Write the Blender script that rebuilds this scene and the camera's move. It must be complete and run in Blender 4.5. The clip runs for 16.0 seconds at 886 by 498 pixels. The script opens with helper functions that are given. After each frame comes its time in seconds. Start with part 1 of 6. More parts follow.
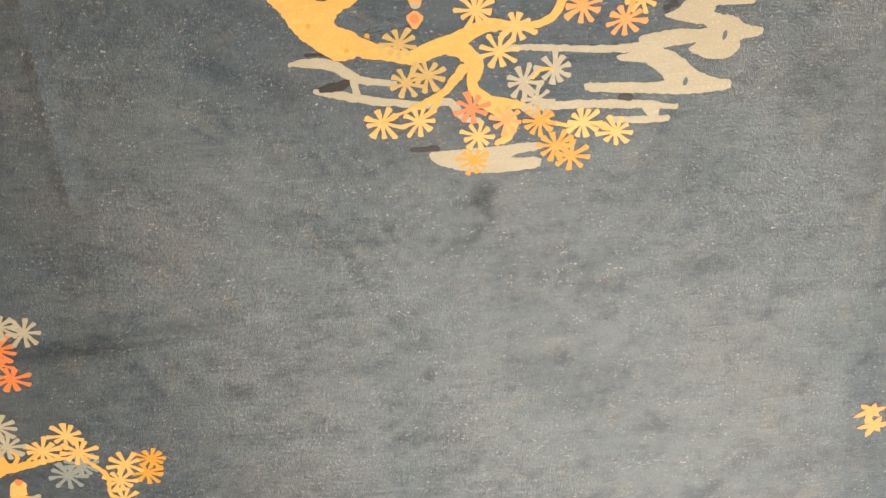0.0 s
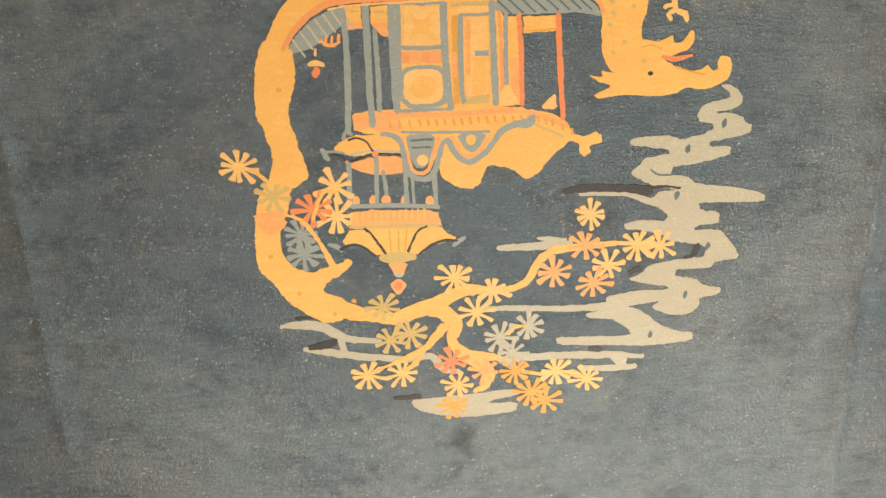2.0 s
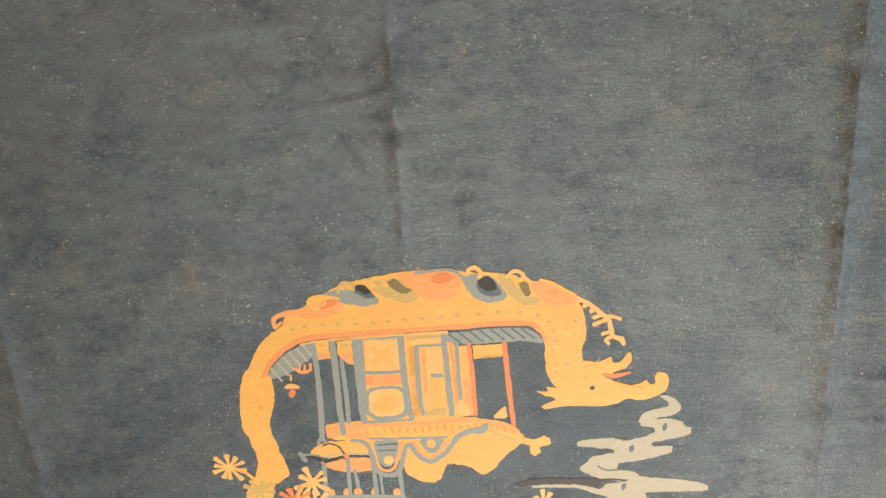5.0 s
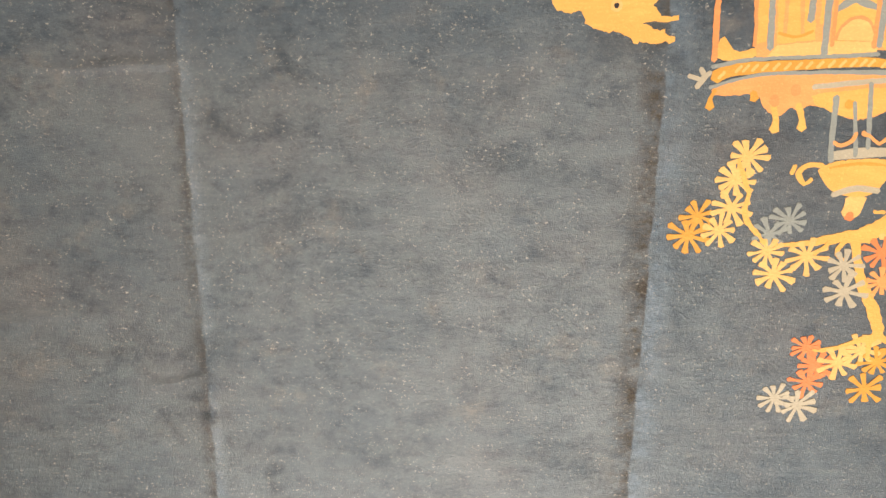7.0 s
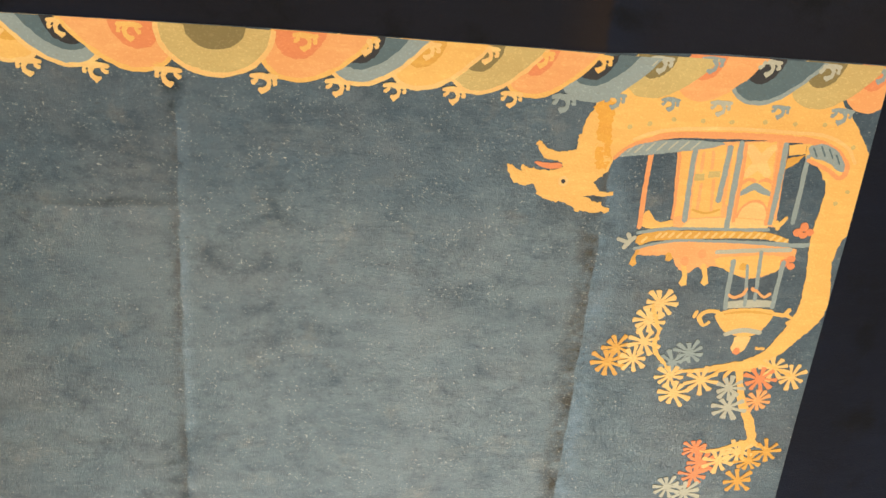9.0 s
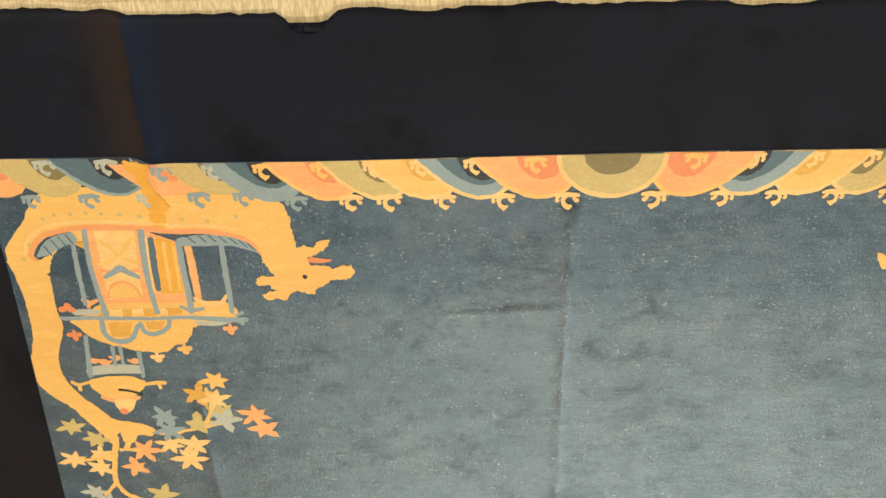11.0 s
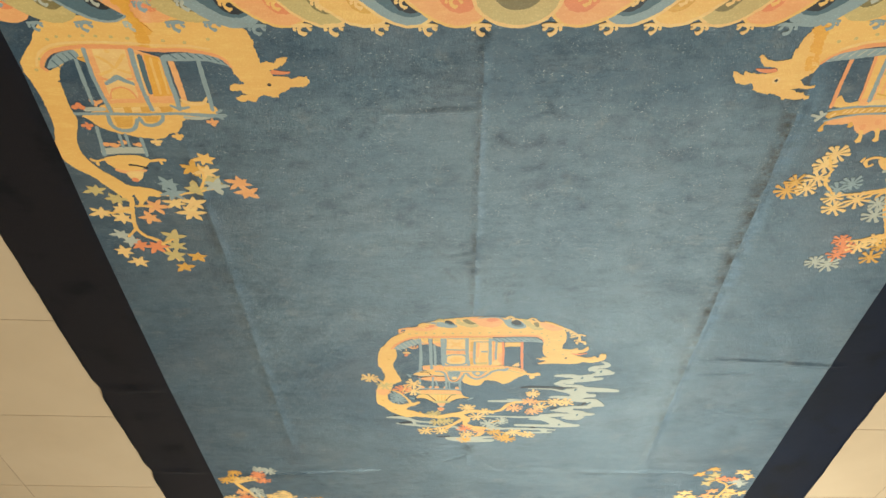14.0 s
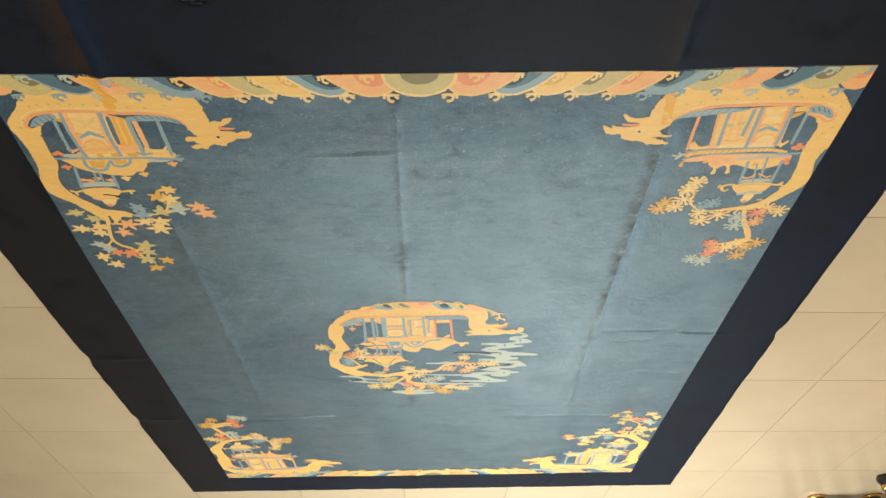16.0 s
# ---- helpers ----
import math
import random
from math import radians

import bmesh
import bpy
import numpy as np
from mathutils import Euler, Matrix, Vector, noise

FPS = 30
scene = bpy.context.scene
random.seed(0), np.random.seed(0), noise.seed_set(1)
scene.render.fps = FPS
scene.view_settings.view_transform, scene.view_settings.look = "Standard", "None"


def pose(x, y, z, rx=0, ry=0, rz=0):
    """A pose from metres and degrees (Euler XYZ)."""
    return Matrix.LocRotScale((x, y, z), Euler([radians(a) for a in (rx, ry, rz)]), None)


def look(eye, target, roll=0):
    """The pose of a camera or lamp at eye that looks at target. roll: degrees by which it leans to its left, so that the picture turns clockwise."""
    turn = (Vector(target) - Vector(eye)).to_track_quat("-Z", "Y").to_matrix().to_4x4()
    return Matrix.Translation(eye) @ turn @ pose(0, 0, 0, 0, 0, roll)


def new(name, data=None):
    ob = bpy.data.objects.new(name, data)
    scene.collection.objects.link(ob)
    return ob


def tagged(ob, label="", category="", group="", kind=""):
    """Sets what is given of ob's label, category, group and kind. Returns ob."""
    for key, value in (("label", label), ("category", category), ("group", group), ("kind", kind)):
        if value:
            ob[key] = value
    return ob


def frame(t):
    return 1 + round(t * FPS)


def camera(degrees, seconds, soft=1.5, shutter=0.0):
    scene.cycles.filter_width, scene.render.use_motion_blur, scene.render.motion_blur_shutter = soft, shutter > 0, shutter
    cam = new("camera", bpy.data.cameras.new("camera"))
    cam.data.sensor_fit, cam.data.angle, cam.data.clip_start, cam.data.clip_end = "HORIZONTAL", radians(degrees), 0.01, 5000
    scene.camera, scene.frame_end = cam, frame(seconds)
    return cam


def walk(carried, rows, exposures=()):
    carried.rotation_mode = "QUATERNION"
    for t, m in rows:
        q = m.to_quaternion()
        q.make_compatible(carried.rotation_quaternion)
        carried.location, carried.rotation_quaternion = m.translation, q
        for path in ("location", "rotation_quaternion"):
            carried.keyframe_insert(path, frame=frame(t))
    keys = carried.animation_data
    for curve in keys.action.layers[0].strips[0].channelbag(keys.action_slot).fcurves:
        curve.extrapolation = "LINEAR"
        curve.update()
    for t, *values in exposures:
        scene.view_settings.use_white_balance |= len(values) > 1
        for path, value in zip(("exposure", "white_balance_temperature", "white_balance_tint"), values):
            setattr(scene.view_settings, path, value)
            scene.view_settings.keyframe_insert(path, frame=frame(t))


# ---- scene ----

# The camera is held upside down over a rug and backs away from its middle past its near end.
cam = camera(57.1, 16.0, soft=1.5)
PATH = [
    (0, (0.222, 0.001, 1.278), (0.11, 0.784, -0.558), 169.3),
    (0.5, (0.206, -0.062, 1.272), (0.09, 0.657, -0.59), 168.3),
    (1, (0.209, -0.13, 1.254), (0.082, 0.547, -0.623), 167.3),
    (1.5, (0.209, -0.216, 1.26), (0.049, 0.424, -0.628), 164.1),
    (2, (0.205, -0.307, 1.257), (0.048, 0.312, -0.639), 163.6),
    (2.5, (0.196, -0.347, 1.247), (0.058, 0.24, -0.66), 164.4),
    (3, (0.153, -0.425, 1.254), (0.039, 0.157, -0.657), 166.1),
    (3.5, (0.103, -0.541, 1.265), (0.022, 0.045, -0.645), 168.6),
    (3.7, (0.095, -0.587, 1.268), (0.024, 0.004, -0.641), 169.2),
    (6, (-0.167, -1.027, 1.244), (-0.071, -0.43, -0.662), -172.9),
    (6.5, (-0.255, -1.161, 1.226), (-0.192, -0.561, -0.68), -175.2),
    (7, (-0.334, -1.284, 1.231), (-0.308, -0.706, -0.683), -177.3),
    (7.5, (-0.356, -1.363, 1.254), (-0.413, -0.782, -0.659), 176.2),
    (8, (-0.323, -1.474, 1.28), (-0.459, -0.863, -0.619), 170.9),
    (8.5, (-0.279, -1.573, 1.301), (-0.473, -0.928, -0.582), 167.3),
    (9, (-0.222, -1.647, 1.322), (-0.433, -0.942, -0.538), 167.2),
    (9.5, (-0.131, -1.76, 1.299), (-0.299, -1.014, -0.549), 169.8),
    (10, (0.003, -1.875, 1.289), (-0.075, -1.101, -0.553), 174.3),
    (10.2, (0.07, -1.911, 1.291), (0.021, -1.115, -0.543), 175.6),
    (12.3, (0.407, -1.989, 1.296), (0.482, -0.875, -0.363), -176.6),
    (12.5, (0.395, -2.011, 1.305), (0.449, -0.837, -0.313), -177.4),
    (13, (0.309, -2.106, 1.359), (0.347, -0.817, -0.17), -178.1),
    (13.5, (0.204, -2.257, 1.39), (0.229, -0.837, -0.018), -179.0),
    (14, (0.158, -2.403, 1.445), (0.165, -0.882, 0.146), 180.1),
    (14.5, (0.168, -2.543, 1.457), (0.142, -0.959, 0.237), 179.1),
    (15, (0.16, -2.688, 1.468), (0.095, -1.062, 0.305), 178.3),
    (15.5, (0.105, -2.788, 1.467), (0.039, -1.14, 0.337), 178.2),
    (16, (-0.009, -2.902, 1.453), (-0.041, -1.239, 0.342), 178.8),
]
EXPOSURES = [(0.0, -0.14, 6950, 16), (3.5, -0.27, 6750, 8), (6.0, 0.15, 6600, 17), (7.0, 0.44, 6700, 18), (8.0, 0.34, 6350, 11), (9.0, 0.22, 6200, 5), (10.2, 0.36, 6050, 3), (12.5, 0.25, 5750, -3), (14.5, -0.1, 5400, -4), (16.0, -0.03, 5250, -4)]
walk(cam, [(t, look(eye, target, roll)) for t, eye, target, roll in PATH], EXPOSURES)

# ---- world and light ----
world = bpy.data.worlds.new("room_air")
scene.world = world
world.use_nodes = True
world.node_tree.nodes["Background"].inputs[0].default_value = (1.0, 0.86, 0.68, 1)
world.node_tree.nodes["Background"].inputs[1].default_value = 0.03

FLOOR_Z = -0.012
CEILING = 3.0
# First panel placed from the glare on the rug; the others are added fill.
LAMPS = [(-0.8, 2.0, 205), (-2.6, -2.8, 52), (2.2, 2.8, 3), (2.2, -3.0, 58)]


# ---- materials ----
def nodes_of(name):
    m = bpy.data.materials.new(name)
    m.use_nodes = True
    nt = m.node_tree
    return m, nt, nt.nodes["Principled BSDF"]


def add(nt, kind, **inputs):
    n = nt.nodes.new(kind)
    for k, v in inputs.items():
        n.inputs[k.replace("_", " ")].default_value = v
    return n


def noise_at(nt, vec, scale, detail=3.0, rough=0.6):
    n = add(nt, "ShaderNodeTexNoise", Scale=scale, Detail=detail, Roughness=rough)
    nt.links.new(vec, n.inputs["Vector"])
    return n.outputs["Fac"]


def ramp(nt, fac, lo, hi, a=0.0, b=1.0):
    n = add(nt, "ShaderNodeMapRange", From_Min=lo, From_Max=hi, To_Min=a, To_Max=b)
    nt.links.new(fac, n.inputs["Value"])
    return n.outputs["Result"]


def math_node(nt, op, a, b):
    n = nt.nodes.new("ShaderNodeMath")
    n.operation = op
    for i, v in enumerate((a, b)):
        if isinstance(v, (int, float)):
            n.inputs[i].default_value = v
        else:
            nt.links.new(v, n.inputs[i])
    return n.outputs[0]


def mix(nt, fac, a, b, blend="MIX"):
    n = nt.nodes.new("ShaderNodeMix")
    n.data_type, n.blend_type = "RGBA", blend
    for sock, v in ((n.inputs[0], fac), (n.inputs[6], a), (n.inputs[7], b)):
        if isinstance(v, (int, float)):
            sock.default_value = v
        elif isinstance(v, tuple):
            sock.default_value = (*v, 1)
        else:
            nt.links.new(v, sock)
    return n.outputs[2]


def stretched(nt, sx, sy):
    t = nt.nodes.new("ShaderNodeTexCoord")
    m = nt.nodes.new("ShaderNodeMapping")
    m.inputs["Scale"].default_value = (sx, sy, 1)
    nt.links.new(t.outputs["Object"], m.inputs["Vector"])
    return m.outputs["Vector"]


def pile(name, rgb, blotch=0.25, fleck=0.5, sheen=0.35, light=None, dark=None, gloss=0.65):
    """Worn wool pile: blotches, bands along the weft, pale and dark tufts, tufted relief."""
    m, nt, p = nodes_of(name)
    vec, weft = stretched(nt, 1, 1), stretched(nt, 0.3, 1)
    light = light or tuple(min(1, c * 1.7 + 0.05) for c in rgb)
    dark = dark or tuple(c * k for c, k in zip(rgb, (0.85, 0.66, 0.5)))
    c = mix(nt, ramp(nt, noise_at(nt, vec, 2.2, 4), 0.35, 0.7, 0, blotch), rgb, dark)
    c = mix(nt, ramp(nt, noise_at(nt, weft, 34, 5, 0.7), 0.48, 0.78, 0, blotch * 0.6), c, dark)
    c = mix(nt, ramp(nt, noise_at(nt, weft, 60, 3, 0.7), 0.5, 0.8, 0, blotch * 0.45), c, light)
    tuft = noise_at(nt, stretched(nt, 0.75, 1), 310, 2, 0.6)
    c = mix(nt, ramp(nt, tuft, 0.55, 0.72, 0, fleck), c, light)
    c = mix(nt, ramp(nt, noise_at(nt, stretched(nt, 0.6, 1), 190, 2, 0.6), 0.60, 0.70, 0, fleck), c, dark)
    nt.links.new(c, p.inputs["Base Color"])
    p.inputs["Roughness"].default_value = 0.58
    p.inputs["Specular IOR Level"].default_value = gloss
    p.inputs["Sheen Weight"].default_value = sheen
    p.inputs["Sheen Roughness"].default_value = 0.45
    p.inputs["Sheen Tint"].default_value = (*light, 1)
    b = add(nt, "ShaderNodeBump", Strength=0.4, Distance=0.002)
    nt.links.new(math_node(nt, "ADD", tuft, math_node(nt, "MULTIPLY", noise_at(nt, weft, 60, 3), 0.5)), b.inputs["Height"])
    nt.links.new(b.outputs["Normal"], p.inputs["Normal"])
    return m


FOLDS = [(-7.6, 0.0, -145, 0, 0.6, 2.0), (62.9, -0.014, -138, -10, 1.0, 4.2), (62.9, -0.014, -36, 66, 0.5, 3.4), (-75.6, 0.02, -112, 60, 0.45, 3.6)]  # u at the middle, drift, from v, to v, strength, width
# Stains, and dark dabs that paint in shade along folds and creases.
STAINS_AND_SHADE = [(-23, 50.5, 1.4, 0.5), (-18, 80, 1.4, 0.5), (-7, 45, 2.2, 0.5), (-96, 70.2, 4.0, 0.4), (-22, -132, 2.0, 0.3), (-8, -140, 2.2, 0.75), (-7.9, -137, 1.2, 0.6), (-7.6, -127, 0.9, 0.4), (9, -124, 1.5, 0.3), (-7.4, -62, 1.8, 0.6), (-9.5, -65, 1.6, 0.4), (3, -52, 1.5, 0.35), (-16, 53, 1.2, 0.35)]  # u, v, size, strength
# Dark strokes painted in for the shade of small creases.
CREASE_SHADE = [(-7.2, 43.7, -6.1, 49.9, 1, 0.7), (-6.1, 49.9, -12.6, 55.4, 1, 0.5), (-7.8, 99, -18.7, 103.4, 1, 0.35), (-91.8, 70.1, -70.3, 70.1, 2.2, 0.75), (-10.9, -68.2, -7, -69.2, 1.2, 0.6), (-6.5, -74.6, -7.7, -67.7, 1.3, 0.7), (-15.8, -61.9, -12, -56.4, 0.9, 0.5), (1.5, -51.1, 3.3, -46.5, 0.9, 0.5), (-9.7, -72.6, -4, -75, 0.8, 0.4), (-28.2, -73.8, -20.2, -72.5, 1, 0.45), (-3.4, -112.5, -0.1, -108.9, 1, 0.6), (6.9, -123.4, 10.2, -117.7, 0.9, 0.6), (-14.9, -128.3, -9, -127.2, 0.8, 0.5), (-12.6, -72.2, -5.5, -76.4, 1, 0.5)]  # from u, v to u, v, width, strength


def worn_field():
    """The blue field: greyed by wear over the middle, bluer where it lay covered, browned and shaded in colour along
    its folds and creases.
    """
    m, nt, p = nodes_of("field_blue_wool")
    vec, weft = stretched(nt, 1, 1), stretched(nt, 0.22, 1)
    t = nt.nodes.new("ShaderNodeTexCoord")
    xyz = nt.nodes.new("ShaderNodeSeparateXYZ")
    nt.links.new(t.outputs["Object"], xyz.inputs[0])
    ragged = math_node(nt, "MULTIPLY", math_node(nt, "SUBTRACT", noise_at(nt, vec, 12, 5, 0.75), 0.5), 16.0)
    u = math_node(nt, "MULTIPLY", xyz.outputs["X"], -100.0)
    v = math_node(nt, "MULTIPLY", xyz.outputs["Y"], 100.0)
    ur, vr = math_node(nt, "ADD", u, ragged), math_node(nt, "ADD", v, ragged)
    worn = math_node(nt, "MULTIPLY", ramp(nt, vr, -128, -116, 0.4, 1.0), ramp(nt, ur, 66, 59, 0.58, 1.0))
    worn = math_node(nt, "MULTIPLY", worn, ramp(nt, ur, -112, -60, 0.62, 1.0))
    worn = math_node(nt, "MULTIPLY", worn, ramp(nt, noise_at(nt, vec, 3.6, 6, 0.76), 0.36, 0.60, 0.55, 1.0))
    worn = math_node(nt, "MULTIPLY", worn, ramp(nt, noise_at(nt, stretched(nt, 0.4, 1), 10, 6, 0.8), 0.30, 0.55, 0.65, 1.0))
    middle = nt.nodes.new("ShaderNodeCombineXYZ")
    nt.links.new(math_node(nt, "DIVIDE", math_node(nt, "ADD", ur, 11.0), 56.0), middle.inputs[0])
    nt.links.new(math_node(nt, "DIVIDE", vr, 39.0), middle.inputs[1])
    reach = nt.nodes.new("ShaderNodeVectorMath")
    reach.operation = "LENGTH"
    nt.links.new(middle.outputs[0], reach.inputs[0])
    worn = math_node(nt, "MULTIPLY", worn, ramp(nt, reach.outputs["Value"], 0.75, 1.15, 0.32, 1.0))
    c = mix(nt, worn, BLUE, GREY)
    lain = ramp(nt, noise_at(nt, stretched(nt, 0.8, 1), 6.0, 9, 0.84), 0.50, 0.62, 0, 0.34)
    c = mix(nt, lain, c, INDIGO)
    c = mix(nt, ramp(nt, noise_at(nt, vec, 3.1, 5, 0.7), 0.48, 0.66, 0, 0.35), c, (0.100, 0.086, 0.086))
    c = mix(nt, ramp(nt, noise_at(nt, vec, 14, 6, 0.75), 0.46, 0.70, 0, 0.65), c, INDIGO)
    c = mix(nt, ramp(nt, noise_at(nt, weft, 30, 5, 0.75), 0.53, 0.75, 0, 0.35), c, INDIGO)
    c = mix(nt, ramp(nt, noise_at(nt, weft, 21, 4, 0.7), 0.56, 0.75, 0, 0.35), c, PALE)
    c = mix(nt, ramp(nt, noise_at(nt, vec, 9, 4, 0.7), 0.58, 0.75, 0, 0.30), c, (0.26, 0.21, 0.15))
    dulled = None
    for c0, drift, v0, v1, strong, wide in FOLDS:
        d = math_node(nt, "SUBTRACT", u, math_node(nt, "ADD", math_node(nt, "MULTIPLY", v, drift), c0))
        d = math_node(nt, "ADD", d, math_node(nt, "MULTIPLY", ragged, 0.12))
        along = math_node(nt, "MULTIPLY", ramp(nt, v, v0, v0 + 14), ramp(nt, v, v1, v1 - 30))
        # Brown and bright blue fold sides: wear plus the ridge's shading, painted in.
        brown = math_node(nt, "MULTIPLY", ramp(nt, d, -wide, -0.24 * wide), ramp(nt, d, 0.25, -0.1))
        blue_side = math_node(nt, "MULTIPLY", ramp(nt, d, 1.2 * wide, 0.3 * wide), ramp(nt, d, -0.1, 0.3))
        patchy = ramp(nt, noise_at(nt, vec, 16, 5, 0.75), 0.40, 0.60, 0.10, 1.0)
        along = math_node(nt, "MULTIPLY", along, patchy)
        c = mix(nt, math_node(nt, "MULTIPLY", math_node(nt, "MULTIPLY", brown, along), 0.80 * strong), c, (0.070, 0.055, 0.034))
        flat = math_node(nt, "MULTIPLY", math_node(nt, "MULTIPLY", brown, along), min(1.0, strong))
        dulled = flat if dulled is None else math_node(nt, "MAXIMUM", dulled, flat)
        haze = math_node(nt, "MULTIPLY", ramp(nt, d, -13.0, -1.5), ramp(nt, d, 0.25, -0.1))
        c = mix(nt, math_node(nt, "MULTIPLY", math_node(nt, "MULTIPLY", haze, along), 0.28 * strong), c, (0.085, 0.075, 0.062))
        c = mix(nt, math_node(nt, "MULTIPLY", math_node(nt, "MULTIPLY", blue_side, along), 0.62 * strong), c, (0.130, 0.205, 0.290))
    # Spots of stain and of painted crease shade, drawn alike.
    for su, sv, r, strong in STAINS_AND_SHADE:
        near = nt.nodes.new("ShaderNodeCombineXYZ")
        nt.links.new(math_node(nt, "ADD", math_node(nt, "SUBTRACT", u, su), math_node(nt, "MULTIPLY", ragged, 0.5)), near.inputs[0])
        nt.links.new(math_node(nt, "ADD", math_node(nt, "SUBTRACT", v, sv), math_node(nt, "MULTIPLY", ragged, -0.4)), near.inputs[1])
        ln = nt.nodes.new("ShaderNodeVectorMath")
        ln.operation = "LENGTH"
        nt.links.new(near.outputs[0], ln.inputs[0])
        spot = ramp(nt, ln.outputs["Value"], r * 1.25, r * 0.2, 0, strong)
        dulled = math_node(nt, "MAXIMUM", dulled, spot)
        c = mix(nt, spot, c, (0.010, 0.014, 0.018))
    # Crease shade put into the colour, with the gloss cut to match.
    for u0, v0, u1, v1, wide, strong in CREASE_SHADE:
        n = math.hypot(u1 - u0, v1 - v0)
        du, dv = (u1 - u0) / n, (v1 - v0) / n
        pu, pv = math_node(nt, "SUBTRACT", u, u0), math_node(nt, "SUBTRACT", v, v0)
        along = math_node(nt, "ADD", math_node(nt, "MULTIPLY", pu, du), math_node(nt, "MULTIPLY", pv, dv))
        off = math_node(nt, "SUBTRACT", math_node(nt, "MULTIPLY", pu, dv), math_node(nt, "MULTIPLY", pv, du))
        off = math_node(nt, "ABSOLUTE", math_node(nt, "ADD", off, math_node(nt, "MULTIPLY", ragged, 0.22)), 0.0)
        ends = math_node(nt, "MULTIPLY", ramp(nt, along, -2.0, 1.5), ramp(nt, along, n + 2.0, n - 1.5))
        line = math_node(nt, "MULTIPLY", math_node(nt, "MULTIPLY", ramp(nt, off, wide * 1.5, 0.1), ends), strong * 0.62)
        dulled = math_node(nt, "MAXIMUM", dulled, line)
        c = mix(nt, line, c, (0.012, 0.017, 0.022))
    bald = ramp(nt, noise_at(nt, vec, 4.5, 5, 0.7), 0.42, 0.60)
    bare = math_node(nt, "MULTIPLY", ramp(nt, noise_at(nt, stretched(nt, 0.4, 1), 60, 4, 0.75), 0.50, 0.66, 0, 0.5), bald)
    bare = math_node(nt, "MAXIMUM", bare, ramp(nt, noise_at(nt, stretched(nt, 0.7, 1), 26, 6, 0.8), 0.50, 0.68, 0, 0.48))
    c = mix(nt, bare, c, INDIGO)
    tuft = noise_at(nt, stretched(nt, 0.8, 1), 210, 3, 0.75)
    here = ramp(nt, noise_at(nt, vec, 22, 4, 0.7), 0.46, 0.62, 0.15, 1.0)
    c = mix(nt, math_node(nt, "MULTIPLY", ramp(nt, tuft, 0.585, 0.69, 0, 0.85), here), c, (0.46, 0.45, 0.40))
    c = mix(nt, ramp(nt, tuft, 0.47, 0.30, 0, 0.45), c, INDIGO)
    c = mix(nt, math_node(nt, "MULTIPLY", ramp(nt, noise_at(nt, stretched(nt, 0.45, 1), 130, 3, 0.65), 0.595, 0.68, 0, 0.8), here), c, (0.022, 0.028, 0.036))
    nt.links.new(c, p.inputs["Base Color"])
    p.inputs["Roughness"].default_value = 0.39
    shine = math_node(nt, "MULTIPLY", ramp(nt, worn, 0.1, 0.8, 0.50, 0.92), ramp(nt, dulled, 0, 1, 1.0, 0.1))
    shine = math_node(nt, "MULTIPLY", shine, ramp(nt, lain, 0, 0.34, 1.12, 0.7))
    nt.links.new(math_node(nt, "MULTIPLY", shine, ramp(nt, bare, 0, 0.7, 1.0, 0.6)), p.inputs["Specular IOR Level"])
    p.inputs["IOR"].default_value = 1.62
    p.inputs["Specular Tint"].default_value = (0.82, 0.95, 1.0, 1)
    p.inputs["Sheen Weight"].default_value = 0.12
    p.inputs["Sheen Roughness"].default_value = 0.4
    p.inputs["Sheen Tint"].default_value = (0.30, 0.62, 0.78, 1)
    b = add(nt, "ShaderNodeBump", Strength=0.45, Distance=0.003)
    nt.links.new(math_node(nt, "ADD", math_node(nt, "ADD", tuft, noise_at(nt, vec, 520, 2)), math_node(nt, "MULTIPLY", noise_at(nt, weft, 28, 4), 2.2)), b.inputs["Height"])
    nt.links.new(b.outputs["Normal"], p.inputs["Normal"])
    return m


BLUE, GREY, PALE, INDIGO = (0.026, 0.056, 0.091), (0.065, 0.089, 0.107), (0.14, 0.163, 0.172), (0.0145, 0.0265, 0.045)
FIELD = worn_field()
NAVY = pile("navy_wool", (0.0052, 0.0082, 0.0200), 0.6, 0.22, 0.04, (0.015, 0.018, 0.027), (0.003, 0.003, 0.005), 0.12)


